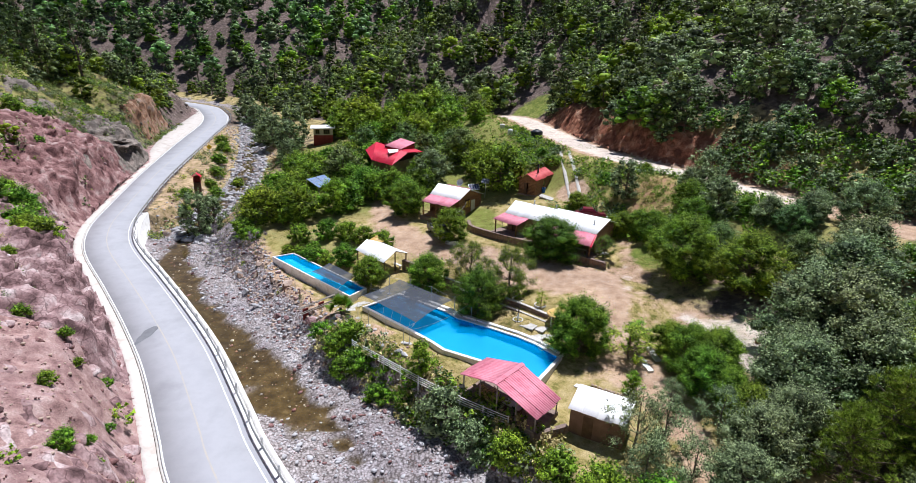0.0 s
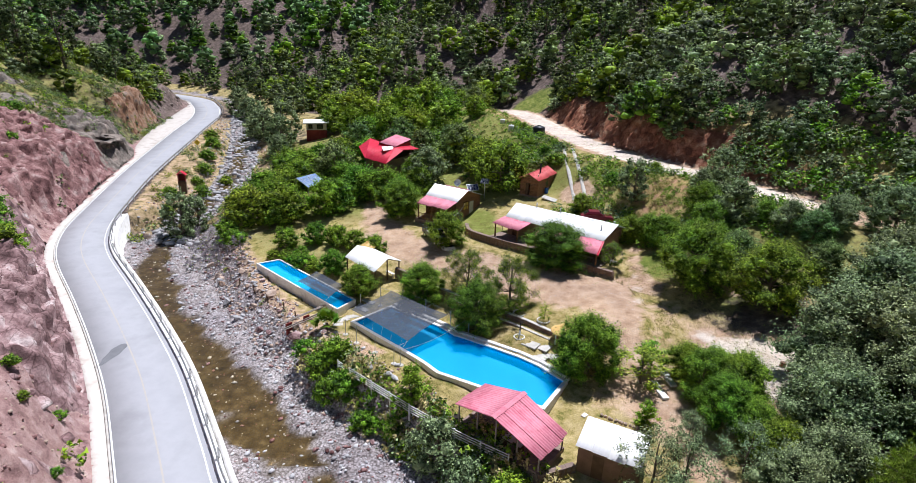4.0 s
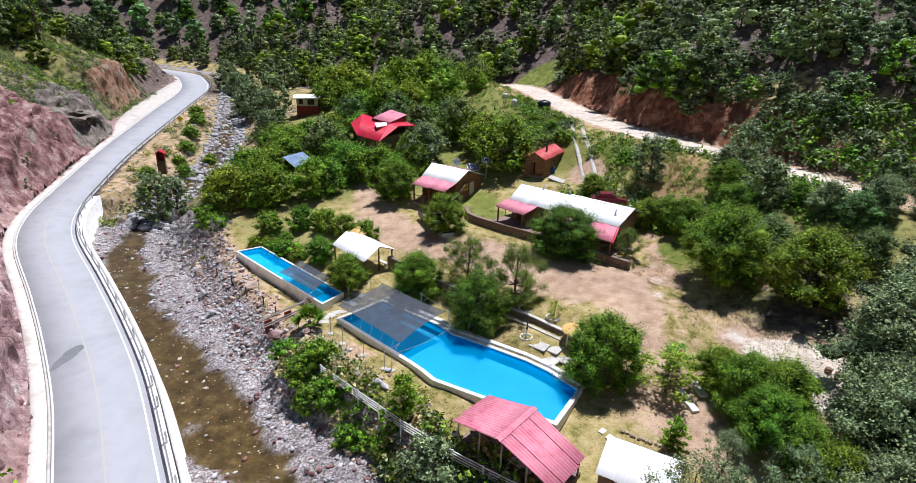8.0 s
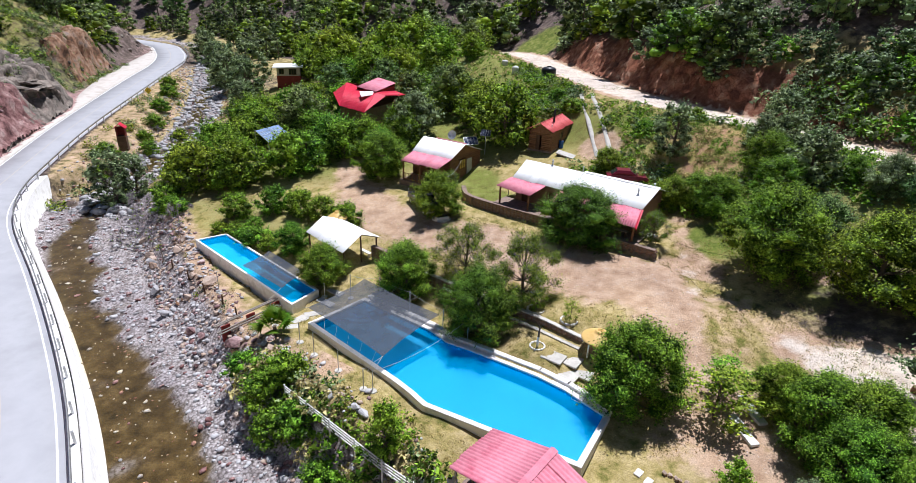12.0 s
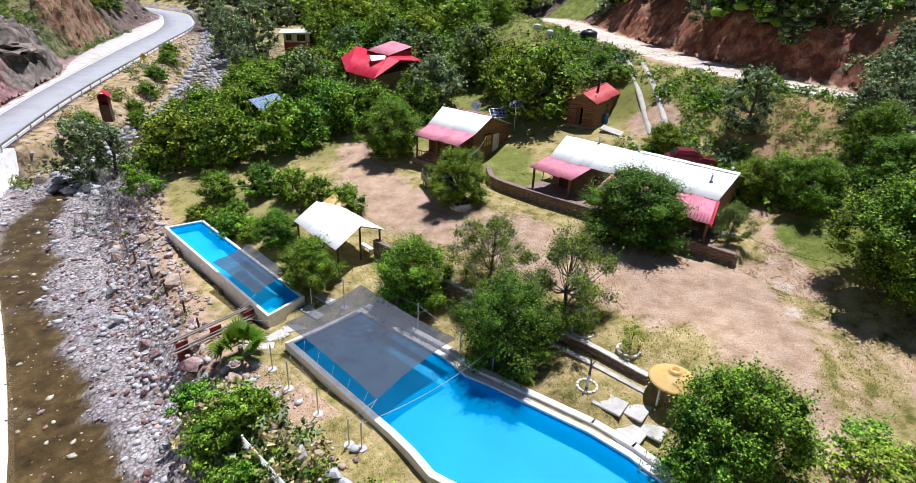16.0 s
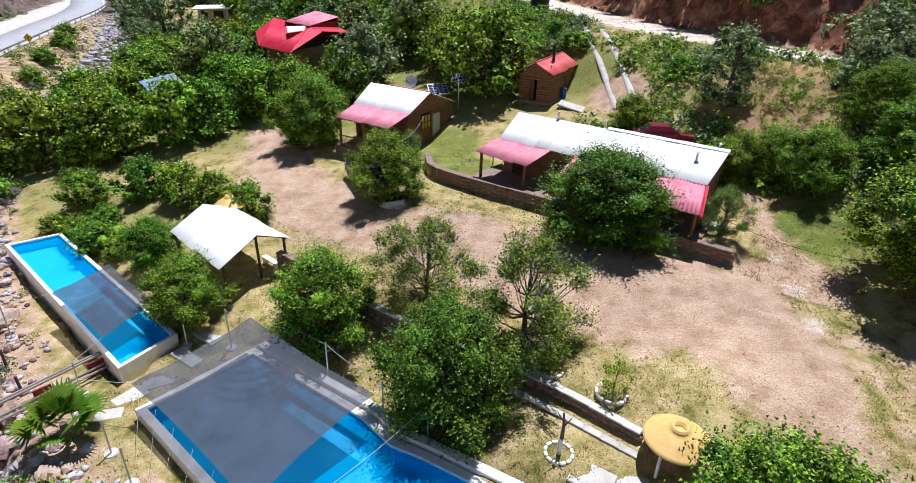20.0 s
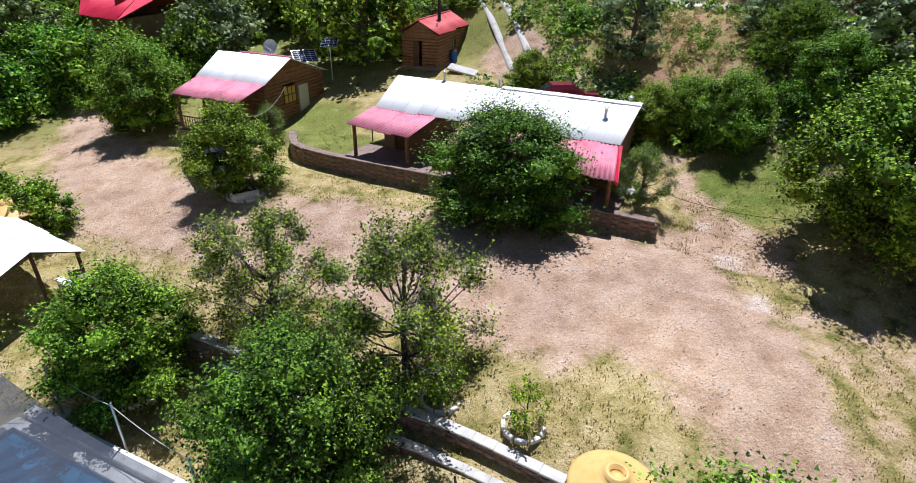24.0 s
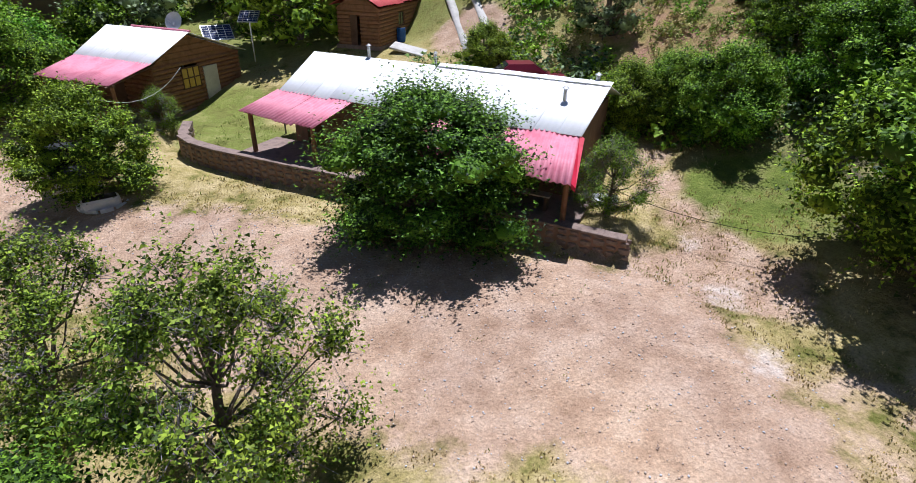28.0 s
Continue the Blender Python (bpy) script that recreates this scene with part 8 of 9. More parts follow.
# ---- vehicles ----
def wheel(parent, x, y, r=0.36):
    bm = rod(bmesh.new(), (x, y - 0.11, r), (x, y + 0.11, r), r, r, 18)
    w = part("wheel", bm, M["rubber"], parent)
    part("rim", rod(bmesh.new(), (x, y - 0.12, r), (x, y + 0.12, r), r * 0.55, r * 0.55, 12), M["metal"], w)


def hull(bm, rows):
    """A body from cross-sections along x: rows of x, half-width low, half-width high, bottom, top."""
    rings = []
    for x, w0, w1, lo, hi in rows:
        rings.append([bm.verts.new(c) for c in ((x, -w0, lo), (x, w0, lo), (x, w0 * 1.0, (lo + hi) / 2), (x, w1, hi), (x, -w1, hi), (x, -w0, (lo + hi) / 2))])
    for a, b in zip(rings[:-1], rings[1:]):
        for i in range(6):
            bm.faces.new((a[i], a[(i + 1) % 6], b[(i + 1) % 6], b[i]))
    bm.faces.new(rings[0][::-1])
    bm.faces.new(rings[-1])
    return bm


truck = thing("pickup_truck", (5.5, 70.1, z_at(5.5, 70.1) + 0.02), math.atan2(-5.7, 2.1), "old dark pickup truck parked under a fruit tree", "truck")
part("cab", hull(bmesh.new(), [(-0.1, 0.85, 0.80, 0.45, 1.05), (0.1, 0.85, 0.62, 0.45, 1.68), (1.0, 0.85, 0.62, 0.45, 1.68), (1.55, 0.85, 0.75, 0.45, 1.08), (2.6, 0.84, 0.74, 0.45, 0.98), (2.75, 0.8, 0.7, 0.45, 0.9)]), M["truck_paint"], truck)
for s in (-1, 1):
    bm = bmesh.new()
    box(bm, (-1.35, s * 0.82, 0.78), (2.4, 0.07, 0.55), bevel=0.015)
    part("bed_side", bm, M["truck_paint"], truck)
bm = bmesh.new()
box(bm, (-1.35, 0, 0.56), (2.4, 1.6, 0.08))
part("bed_floor", bm, M["metal"], truck)
bm = bmesh.new()
box(bm, (-2.54, 0, 0.78), (0.07, 1.68, 0.52), bevel=0.015)
part("tailgate", bm, M["truck_paint"], truck)
for x in (-1.0, -2.3):
    for s in (-1, 1):
        part("rack_post", rod(bmesh.new(), (x, s * 0.82, 1.05), (x, s * 0.82, 1.5), 0.03, 0.03, 6), M["metal"], truck)
part("windscreen", slab(bmesh.new(), [(1.06, -0.6, 1.66), (1.06, 0.6, 1.66), (1.56, 0.72, 1.12), (1.56, -0.72, 1.12)], -0.03), M["glass_dark"], truck)
bm = bmesh.new()
box(bm, (2.8, 0, 0.52), (0.12, 1.7, 0.18), bevel=0.03)
part("bumper", bm, M["metal"], truck)
bm = bmesh.new()
box(bm, (-2.65, 0, 0.5), (0.12, 1.7, 0.16), bevel=0.03)
part("bumper", bm, M["metal"], truck)
for s in (-0.6, 0.6):
    part("headlight", rod(bmesh.new(), (2.7, s, 0.75), (2.79, s, 0.75), 0.1, 0.1, 12), M["white_plastic"], truck)
for x in (1.95, -1.6):
    for s in (-0.78, 0.78):
        wheel(truck, x, s)

car = thing("car", (27.4, 71.2, z_at(27.4, 71.2)), math.atan2(-0.7, 3.2), "maroon car parked behind the farmhouse", "car")
part("body", hull(bmesh.new(), [(-2.15, 0.8, 0.74, 0.35, 0.85), (-1.5, 0.86, 0.78, 0.3, 0.98), (1.0, 0.86, 0.78, 0.3, 0.98), (2.0, 0.82, 0.7, 0.3, 0.86), (2.2, 0.74, 0.66, 0.35, 0.7)]), M["maroon"], car)
part("roof", hull(bmesh.new(), [(-1.75, 0.72, 0.7, 0.95, 0.99), (-1.1, 0.72, 0.58, 0.95, 1.48), (0.2, 0.72, 0.58, 0.95, 1.5), (1.0, 0.72, 0.7, 0.95, 1.0)]), M["maroon"], car)
part("windscreen", slab(bmesh.new(), [(0.3, -0.52, 1.47), (0.3, 0.52, 1.47), (0.98, 0.64, 1.03), (0.98, -0.64, 1.03)], -0.02), M["glass_dark"], car)
part("rear_window", slab(bmesh.new(), [(-1.72, -0.62, 1.03), (-1.72, 0.62, 1.03), (-1.15, 0.52, 1.46), (-1.15, -0.52, 1.46)], -0.02), M["glass_dark"], car)
for x in (1.35, -1.35):
    for s in (-0.76, 0.76):
        wheel(car, x, s, 0.31)
trough = thing("trough", (7.2, 67.2, z_at(7.2, 67.2)), radians(20), "white enamel tub used as a planter", "trough")
bm = bmesh.new()
box(bm, (0, 0, 0.22), (1.4, 0.65, 0.44), bevel=0.08)
part("tub", bm, M["white_plastic"], trough)
bm = bmesh.new()
box(bm, (0, 0, 0.45), (1.2, 0.48, 0.03))
part("soil", bm, M["dark"], trough)
tub = thing("basin", (26.1, 60.4, z_at(26.1, 60.4)), radians(-30), "white tipped basin on the grass beside the porch", "basin")
bm = bmesh.new()
box(bm, (0, 0, 0.2), (1.0, 0.6, 0.12), 0, (radians(15), 0), 0.04)
part("bowl", bm, M["white_plastic"], tub)


# ---- rocks ----
def rock_mesh(seed, mat, rough_=0.25, sub=2, planes=6):
    r = random.Random(seed)
    bm = bmesh.new()
    bmesh.ops.create_icosphere(bm, subdivisions=sub, radius=0.5)
    off = Vector((r.uniform(0, 50), r.uniform(0, 50), r.uniform(0, 50)))
    cuts = [(Vector((r.uniform(-1, 1), r.uniform(-1, 1), r.uniform(-0.6, 1))).normalized(), r.uniform(0.28, 0.42) - (0.08 if planes > 6 else 0)) for _ in range(planes)]
    for v in bm.verts:
        for nrm, lim in cuts:
            k = v.co.dot(nrm)
            if k > lim:
                v.co -= nrm * (k - lim)
        v.co *= 1 + rough_ * noise.noise(v.co * 3 + off)
    me = bpy.data.meshes.new("rock")
    bm.to_mesh(me)
    bm.free()
    me.materials.append(mat)
    return me


BOULDERS = [rock_mesh(i, M[("rock_dusty", "rock_grey", "rock_purple", "rock_dusty")[i % 4] if i != 6 else "rock_rust"], 0.2, 2, 13) for i in range(12)]
r = random.Random(21)
made = 0
while made < 280:
    x, y = r.uniform(-26, 6), r.uniform(34, 78)
    d = float(along(RIVER, np.array(x), np.array(y))[0])
    if not 4.2 < d < (8.7 if y > 49 else 9.2) or (y < 46 and r.random() < 0.6) or (y < 42 and r.random() < 0.5):
        continue
    s = r.uniform(0.25, 0.65) if r.random() < 0.88 else r.uniform(0.8, 1.45)
    o = new("boulder", BOULDERS[r.randrange(12)])
    o.location, o.rotation_euler = (x, y, z_at(x, y) + 0.16 * s), (r.uniform(-0.4, 0.4), r.uniform(-0.4, 0.4), r.uniform(0, 6.28))
    o.scale = (s * r.uniform(0.9, 1.5), s, s * r.uniform(0.6, 0.9))
    tagged(o, "rough reddish boulder on the river bank", "boulder", "boulders along the river bank")
    made += 1


def mesh_arrays(me):
    v = np.empty(len(me.vertices) * 3, np.float32)
    me.vertices.foreach_get("co", v)
    f = np.empty(len(me.polygons) * 3, np.int32)
    me.polygons.foreach_get("vertices", f)
    return v.reshape(-1, 3), f.reshape(-1, 3)


def strew(name, x, y, sizes, meshes, label, category, flat=0.6, sink=0.15, seed=1):
    """Countless stones as one mesh for each kind."""
    q = np.random.default_rng(seed)
    z = land(x, y)
    kind_ = q.integers(0, len(meshes), len(x))
    for k, me in enumerate(meshes):
        pick = kind_ == k
        v, f = mesh_arrays(me)
        v = v * (1.25, 1, flat)
        rows = np.column_stack([x[pick], y[pick], z[pick] + sizes[pick] * sink, sizes[pick], q.uniform(0, 6.28, pick.sum())])
        vv, ff = scattered(rows, (v, f))
        tagged(new(name, mesh_of(name, vv, ff, me.materials[0])), label, category, kind="stuff")


q = np.random.default_rng(8)
x, y = q.uniform(-60, 26, 150000), q.uniform(8, 170, 150000)
d, dr = along(RIVER, x, y)[0], along(ROAD, x, y)[0]
ok = (d > -7) & (d < np.where(y < 42, 7.5, 5.2)) & (dr > 4.75) & (q.uniform(0, 1, len(x)) < np.where(land(x, y) - along(RIVER, x, y)[1] < 0.16, 0.2, 0.9) * np.where(y > 78, 0.8, 1))
x, y = x[ok][:9500], y[ok][:9500]
strew("river_stones", x, y, 0.08 + 0.5 * q.uniform(0, 1, len(x)) ** 6 + 0.07 * q.uniform(0, 1, len(x)), [rock_mesh(200, M["rock_grey"], 0.2, 1), rock_mesh(201, M["rock_pale"], 0.2, 1), rock_mesh(202, M["rock_pale"], 0.2, 1), rock_mesh(203, M["rock_red"], 0.2, 1)],
      "grey and pale stones of the river bed", "stones", 0.6, 0.12)
x, y = q.uniform(-60, -26, 16000), q.uniform(80, 190, 16000)
d = along(RIVER, x, y)[0]
ok = (np.abs(d) < 3.6 + 1.2 * rough(x, y, 9)) & (along(ROAD, x, y)[0] > 4.6)
x, y = x[ok][:1100], y[ok][:1100]
strew("stream_boulders", x, y, 0.25 + 1.2 * q.uniform(0, 1, len(x)) ** 2, [rock_mesh(260, M["rock_grey"], 0.25, 1), rock_mesh(261, M["rock_pale"], 0.25, 1), rock_mesh(262, M["rock_grey"], 0.25, 1)], "grey boulders in the bed of the stream", "boulders", 0.65, 0.12)
x, y = q.uniform(-28, 8, 22000), q.uniform(36, 82, 22000)
d = along(RIVER, x, y)[0]
ok = (d > 4.0) & (d < np.where(y > 49, 9.0, 9.6) + 1.2 * rough(x, y, 6)) & (q.uniform(0, 1, len(x)) < np.where(y < 47, 0.25, 0.9)) & (rough(x, y, 3.4) > -0.5)
x, y = x[ok][:4600], y[ok][:4600]
strew("bank_rubble", x, y, 0.07 + 0.42 * q.uniform(0, 1, len(x)) ** 3, [rock_mesh(250, M["rock_dusty"], 0.25, 1), rock_mesh(251, M["rock_purple"], 0.25, 1), rock_mesh(252, M["rock_grey"], 0.25, 1), rock_mesh(253, M["rock_pale"], 0.25, 1)],
      "pinkish and grey rubble on the river bank", "rubble", 0.7, 0.15)
x, y = q.uniform(-110, 0, 40000), q.uniform(8, 200, 40000)
dr = along(ROAD, x, y)[0]
w = -dr - 4.0
ok = (w > 0.3) & (w < 34) & ~((y > 120) & (y < 190) & (w < 6)) & (q.uniform(0, 1, len(x)) < np.where(w < 9, 0.55, 0.16) * (0.6 + 0.9 * rough(x, y, 23)))
x, y, w = x[ok][:4200], y[ok][:4200], w[ok][:4200]
rust = (y > 125)
size = (0.16 + 1.25 * q.uniform(0, 1, len(x)) ** 4) * np.where(w < 9, 1.15, 0.8)
strew("rock_outcrop", x[~rust], y[~rust], size[~rust], [rock_mesh(210 + i, M["rock_purple" if i % 2 else "rock_red"], 0.25, 2, 12) for i in range(4)], "broken reddish rock of the road cutting", "rocks", 0.65, -0.1)
strew("rock_outcrop", x[rust], y[rust], size[rust] * 1.1, [rock_mesh(220 + i, M["rock_slate"], 0.25, 2, 12) for i in range(3)], "grey broken rock above the road bend", "rocks", 0.8, -0.1)

# ---- low plants on cut slope and yard ----
x, y = q.uniform(-100, -8, 9000), q.uniform(14, 175, 9000)
dr = along(ROAD, x, y)[0]
w = -dr - 4.0
ok = (w > 0.6) & (w < 60) & ~((y > 116) & (w < 8)) & (q.uniform(0, 1, len(x)) < np.where(w < 8, 0.2, 1))
x, y = x[ok][:2300], y[ok][:2300]
rows = np.column_stack([x, y, land(x, y) - 0.05, 0.12 + 0.55 * q.uniform(0, 1, len(x)) ** 2, q.uniform(0, 6.28, len(x))])
for k, kinds_ in enumerate((tree_meshes(170, 2.2, 3.4, 9, 11, 0.46, "leaf_orchard", low=0.02, core=False), tree_meshes(171, 2.6, 3.2, 9, 11, 0.42, "leaf_grey", low=0.02, core=False))):
    tv, tf, cv, cf = kinds_[2]
    tagged(new("slope_brush", mesh_of("slope_brush", *scattered(rows[k::2], (cv, cf)), M[("leaf_bright", "leaf_grey")[k]])), "low brush on the stony cut slope", "shrubs", kind="stuff")


def tufts(name, count, x0, x1, y0, y1, keep, height, mat, label, seed):
    """Blades of grass in tufts, joined."""
    q = np.random.default_rng(seed)
    x, y = q.uniform(x0, x1, count), q.uniform(y0, y1, count)
    ok = keep(x, y)
    x, y = x[ok], y[ok]
    n = len(x)
    z = land(x, y)
    blades = 5
    a = q.uniform(0, 6.28, (n, blades))
    h = height * q.uniform(0.5, 1.3, (n, blades))
    bx, by = x[:, None] + q.normal(0, 0.07, (n, blades)), y[:, None] + q.normal(0, 0.07, (n, blades))
    lean = 0.45 * h
    wx, wy = -np.sin(a) * 0.02, np.cos(a) * 0.02
    zb = np.repeat(z[:, None], blades, 1) - 0.02
    v = np.stack([np.stack([bx - wx, by - wy, zb], -1), np.stack([bx + wx, by + wy, zb], -1), np.stack([bx + np.cos(a) * lean + wx * 0.4, by + np.sin(a) * lean + wy * 0.4, zb + h], -1), np.stack([bx + np.cos(a) * lean - wx * 0.4, by + np.sin(a) * lean - wy * 0.4, zb + h], -1)], 2)
    f = np.arange(n * blades * 4).reshape(-1, 4)
    tagged(new(name, mesh_of(name, v.reshape(-1, 3), f, M[mat])), label, "grass", kind="stuff")


def off_drive(x, y):
    d, w = along(DRIVE, x, y)
    dry = np.abs(d) > w + 0.8 * rough(x, y, 6)
    for hole in POOL_HOLES:
        dry &= inside(hole, x, y) < -0.4
    return dry & (along(RIVER, x, y)[0] > 7.5)


tufts("dry_grass", 26000, -6, 34, 38, 68, lambda x, y: off_drive(x, y) & (rough(x, y, 9) + rough(x, y, 3.7) > -0.5), 0.075, "grass_dry", "short dry grass of the yard", 1)
tufts("green_grass", 16000, -24, 36, 42, 100, lambda x, y: off_drive(x, y) & (rough(x + 5, y, 11) + 0.6 * rough(x, y, 4) > 0.25), 0.09, "grass", "patchy green grass round the houses", 2)
tufts("weeds", 7000, 2, 34, 42, 68, lambda x, y: ~off_drive(x, y) & (along(RIVER, x, y)[0] > 8) & (rough(x, y, 3.1) + rough(x, y, 1.3) > 0.75), 0.06, "grass", "scattered weeds on the bare yard", 3)
x, y = q.uniform(-4, 36, 60000), q.uniform(36, 90, 60000)
ok = np.abs(along(DRIVE, x, y)[0]) < along(DRIVE, x, y)[1] + 0.6
x, y = x[ok][:18000], y[ok][:18000]
strew("yard_gravel", x, y, 0.018 + 0.055 * q.uniform(0, 1, len(x)) ** 3, [rock_mesh(230, M["rock_pale"], 0.2, 1), rock_mesh(231, M["rock_dusty"], 0.2, 1), rock_mesh(232, M["rock_dusty"], 0.2, 1)], "loose small stones on the bare earth yard", "gravel", 0.7, 0.2)


r = np.random.default_rng(62)
edging = thing("stone_edging", (18.6, 36.1, z_at(18.6, 36.1)), 0, "low edging of rough field stones beside the shed", "stones")
for k in range(11):
    x, y = 17.5 + 0.22 * k + r.uniform(-0.06, 0.06), 36.9 - 0.165 * k + r.uniform(-0.06, 0.06)
    ob = link_part("stone", rock_mesh(640 + k % 4, M["rock_dusty"], 0.3, 1), edging)
    ob.location, ob.scale, ob.rotation_euler = (x - 18.6, y - 36.1, z_at(x, y) - z_at(18.6, 36.1) + 0.06), (r.uniform(0.26, 0.4),) * 3, (0, 0, r.uniform(0, 6))


# ---- rock faces of the road cutting ----
def foot_of_cut(y):
    """How far left of the road's middle the cut slope begins."""
    return (4.1 + 4.2 * float(step(np.array(120.0), 138, np.array(y)) * step(196, 178, np.array(y)))) * float(np.interp(y, *WIDER))


def rock_sheet(name, y0, y1, deep, amp, block, mat, label, pitch=0.4, seed=0.0, low=-0.35, lift=0.45, line=None, foot=None):
    """Broken, stepped rock that stands out of the cut slope beside the road, from y0 to y1 along it."""
    p, r = frames_of(FAR_ROAD if line is None else line)
    keep = (p[:, 1] > y0 - 12) & (p[:, 1] < y1 + 12)
    p, r = p[keep], r[keep] if line is None else -r[keep]
    ys = np.arange(y0, y1, pitch)
    ws = np.arange(-0.2, deep, pitch)
    cx, cy = np.interp(ys, p[:, 1], p[:, 0]), ys
    rx, ry = np.interp(ys, p[:, 1], r[:, 0]), np.interp(ys, p[:, 1], r[:, 1])
    off = np.array([foot_of_cut(y) if foot is None else foot for y in ys])[:, None] + ws[None]
    x, y = cx[:, None] - rx[:, None] * off, cy[:, None] - ry[:, None] * off
    z = land(x, y)
    fade = np.minimum(1, np.minimum(ys - y0, y1 - ys) / 5)[:, None] * np.minimum(1, (deep - ws) / 3)[None]
    h = np.zeros(z.shape)
    for i in range(len(ys)):
        for j in range(len(ws)):
            q = Vector((x[i, j], y[i, j] + seed * 7, z[i, j]))
            big = noise.noise(q * 0.16 + Vector((seed, 0, 0))) + 0.35
            v = amp * (lift + 0.8 * big)
            for k, weight in ((1.0, 0.5), (2.3, 0.3)):
                e = q / block * k
                dist, near = noise.voronoi(e)
                v += amp * weight * (0.7 * noise.cell(near[0] * 9.7) + 1.3 * (e - near[0]).dot(noise.cell_vector(near[0] * 5.3)) - 0.9 * max(0.0, 1 - (dist[1] - dist[0]) * 6))
            h[i, j] = v + 0.05 * noise.noise(q * 5)
    for _ in range(1):
        h[1:-1, 1:-1] = 0.4 * h[1:-1, 1:-1] + 0.15 * (h[:-2, 1:-1] + h[2:, 1:-1] + h[1:-1, :-2] + h[1:-1, 2:])
    z = z + 0.6 * h * fade + low * (1 - fade) - 0.12
    push = 0.7 * h * fade * np.clip(ws / 2.6, 0, 1)[None]
    x, y = x + rx[:, None] * push, y + ry[:, None] * push
    idx = np.arange(z.size).reshape(z.shape)
    faces = np.stack([idx[:-1, :-1], idx[:-1, 1:], idx[1:, 1:], idx[1:, :-1]], -1).reshape(-1, 4)
    me = mesh_of(name, np.stack([x, y, z], -1).reshape(-1, 3), faces, M[mat])
    if me.polygons[0].normal.z < 0:
        me.flip_normals()
    return tagged(new(name, me), label, "rock face", kind="structure")


rock_sheet("rock_face", 39, 79, 21, 1.9, 2.3, "rock_purple", "jagged layered purple rock beside the road", 0.27, 2.0, -0.35, 0.42)
rock_sheet("rock_face", 43, 64, 8.5, 1.5, 1.5, "rock_purple", "jagged layered purple rock beside the road", 0.22, 21.0, -0.4, 0.6)
rock_sheet("rock_face", 18, 38, 10, 0.8, 0.8, "rock_purple", "low purple rock ribs in the gravel slope", 0.28, 5.0, -0.35, 0.0)
rock_sheet("rock_face", 78, 113, 19, 1.5, 1.2, "rock_red", "crumbling purplish red bank beside the road", 0.32, 4.0, -0.35, 0.5)
rock_sheet("rock_face", 109, 131, 11, 1.9, 1.5, "rock_slate", "grey broken rock face beside the road", 0.35, 9.0, -0.6, 0.3)
rock_sheet("rock_face", 138, 168, 6.2, 1.9, 1.7, "rock_rust", "rust-coloured crag on the inside of the road bend", 0.4, 12.0, -0.8)
rock_sheet("rock_face", 92, 132, 34, 1.6, 1.6, "rock_slate", "grey rock ribs on the scrubby slope", 0.7, 15.0, -0.9, -0.2)
rock_sheet("clay_face", 78, 136, 5.6, 0.9, 1.3, "rock_clay", "crumbling dark red clay cut beside the dirt road", 0.34, 31.0, -0.5, 0.15, smooth_line(HILL, 3), 2.9)
rock_sheet("clay_face", 52, 80, 4.0, 0.7, 1.0, "rock_clay", "low red clay bank beside the dirt road", 0.34, 35.0, -0.5, -0.1, smooth_line(HILL, 3), 3.0)


def beside(y, d):
    """A place at a distance to the left of the road."""
    p, r = frames_of(FAR_ROAD)
    i = int(np.argmin(np.abs(p[:, 1] - y)))
    return p[i, 0] - r[i, 0] * d, p[i, 1] - r[i, 1] * d


def lump(bm, at, size, seed):
    made = bmesh.ops.create_icosphere(bm, subdivisions=4, radius=1)["verts"]
    for v in made:
        q = v.co * 2.2 + Vector((seed, 0, 0))
        k = 1 + 0.3 * noise.noise(q) + 0.22 * noise.cell(q * 1.6)
        v.co = Vector((v.co.x * size[0], v.co.y * size[1], v.co.z * size[2])) * k + Vector(at)
    return bm


hollow = thing("rock_overhang", (*beside(115, 6.4), 1.7), radians(-5), "dark rock overhang above a dry gully", "rock")
part("slab", lump(bmesh.new(), (-4.2, 0, 5.0), (4.6, 5.4, 1.5), 1.0), M["rock_slate"], hollow, "overhanging grey rock")
part("cheek", lump(bmesh.new(), (-2.4, 4.2, 1.5), (2.6, 1.6, 3.6), 4.0), M["rock_slate"], hollow)
part("cheek", lump(bmesh.new(), (-3.6, -4.2, 1.5), (2.4, 1.5, 3.4), 7.0), M["rock_slate"], hollow)
part("back_wall", lump(bmesh.new(), (-6.0, 0, 1.5), (1.6, 4.6, 4.0), 9.0), M["rock_slate"], hollow)


q = np.random.default_rng(44)
x, y = q.uniform(-70, -4, 60000), q.uniform(12, 112, 60000)
w = -along(ROAD, x, y)[0] - 4.0
ok = (w > 0.2) & (w < 11) & (q.uniform(0, 1, len(x)) < 0.6)
x, y = x[ok][:6500], y[ok][:6500]
strew("slope_gravel", x, y, 0.05 + 0.3 * q.uniform(0, 1, len(x)) ** 4, [rock_mesh(240, M["rock_dusty"], 0.2, 1), rock_mesh(241, M["rock_red"], 0.2, 1), rock_mesh(242, M["rock_dusty"], 0.2, 1)], "loose pinkish stones on the cut slope", "gravel", 0.7, 0.15)
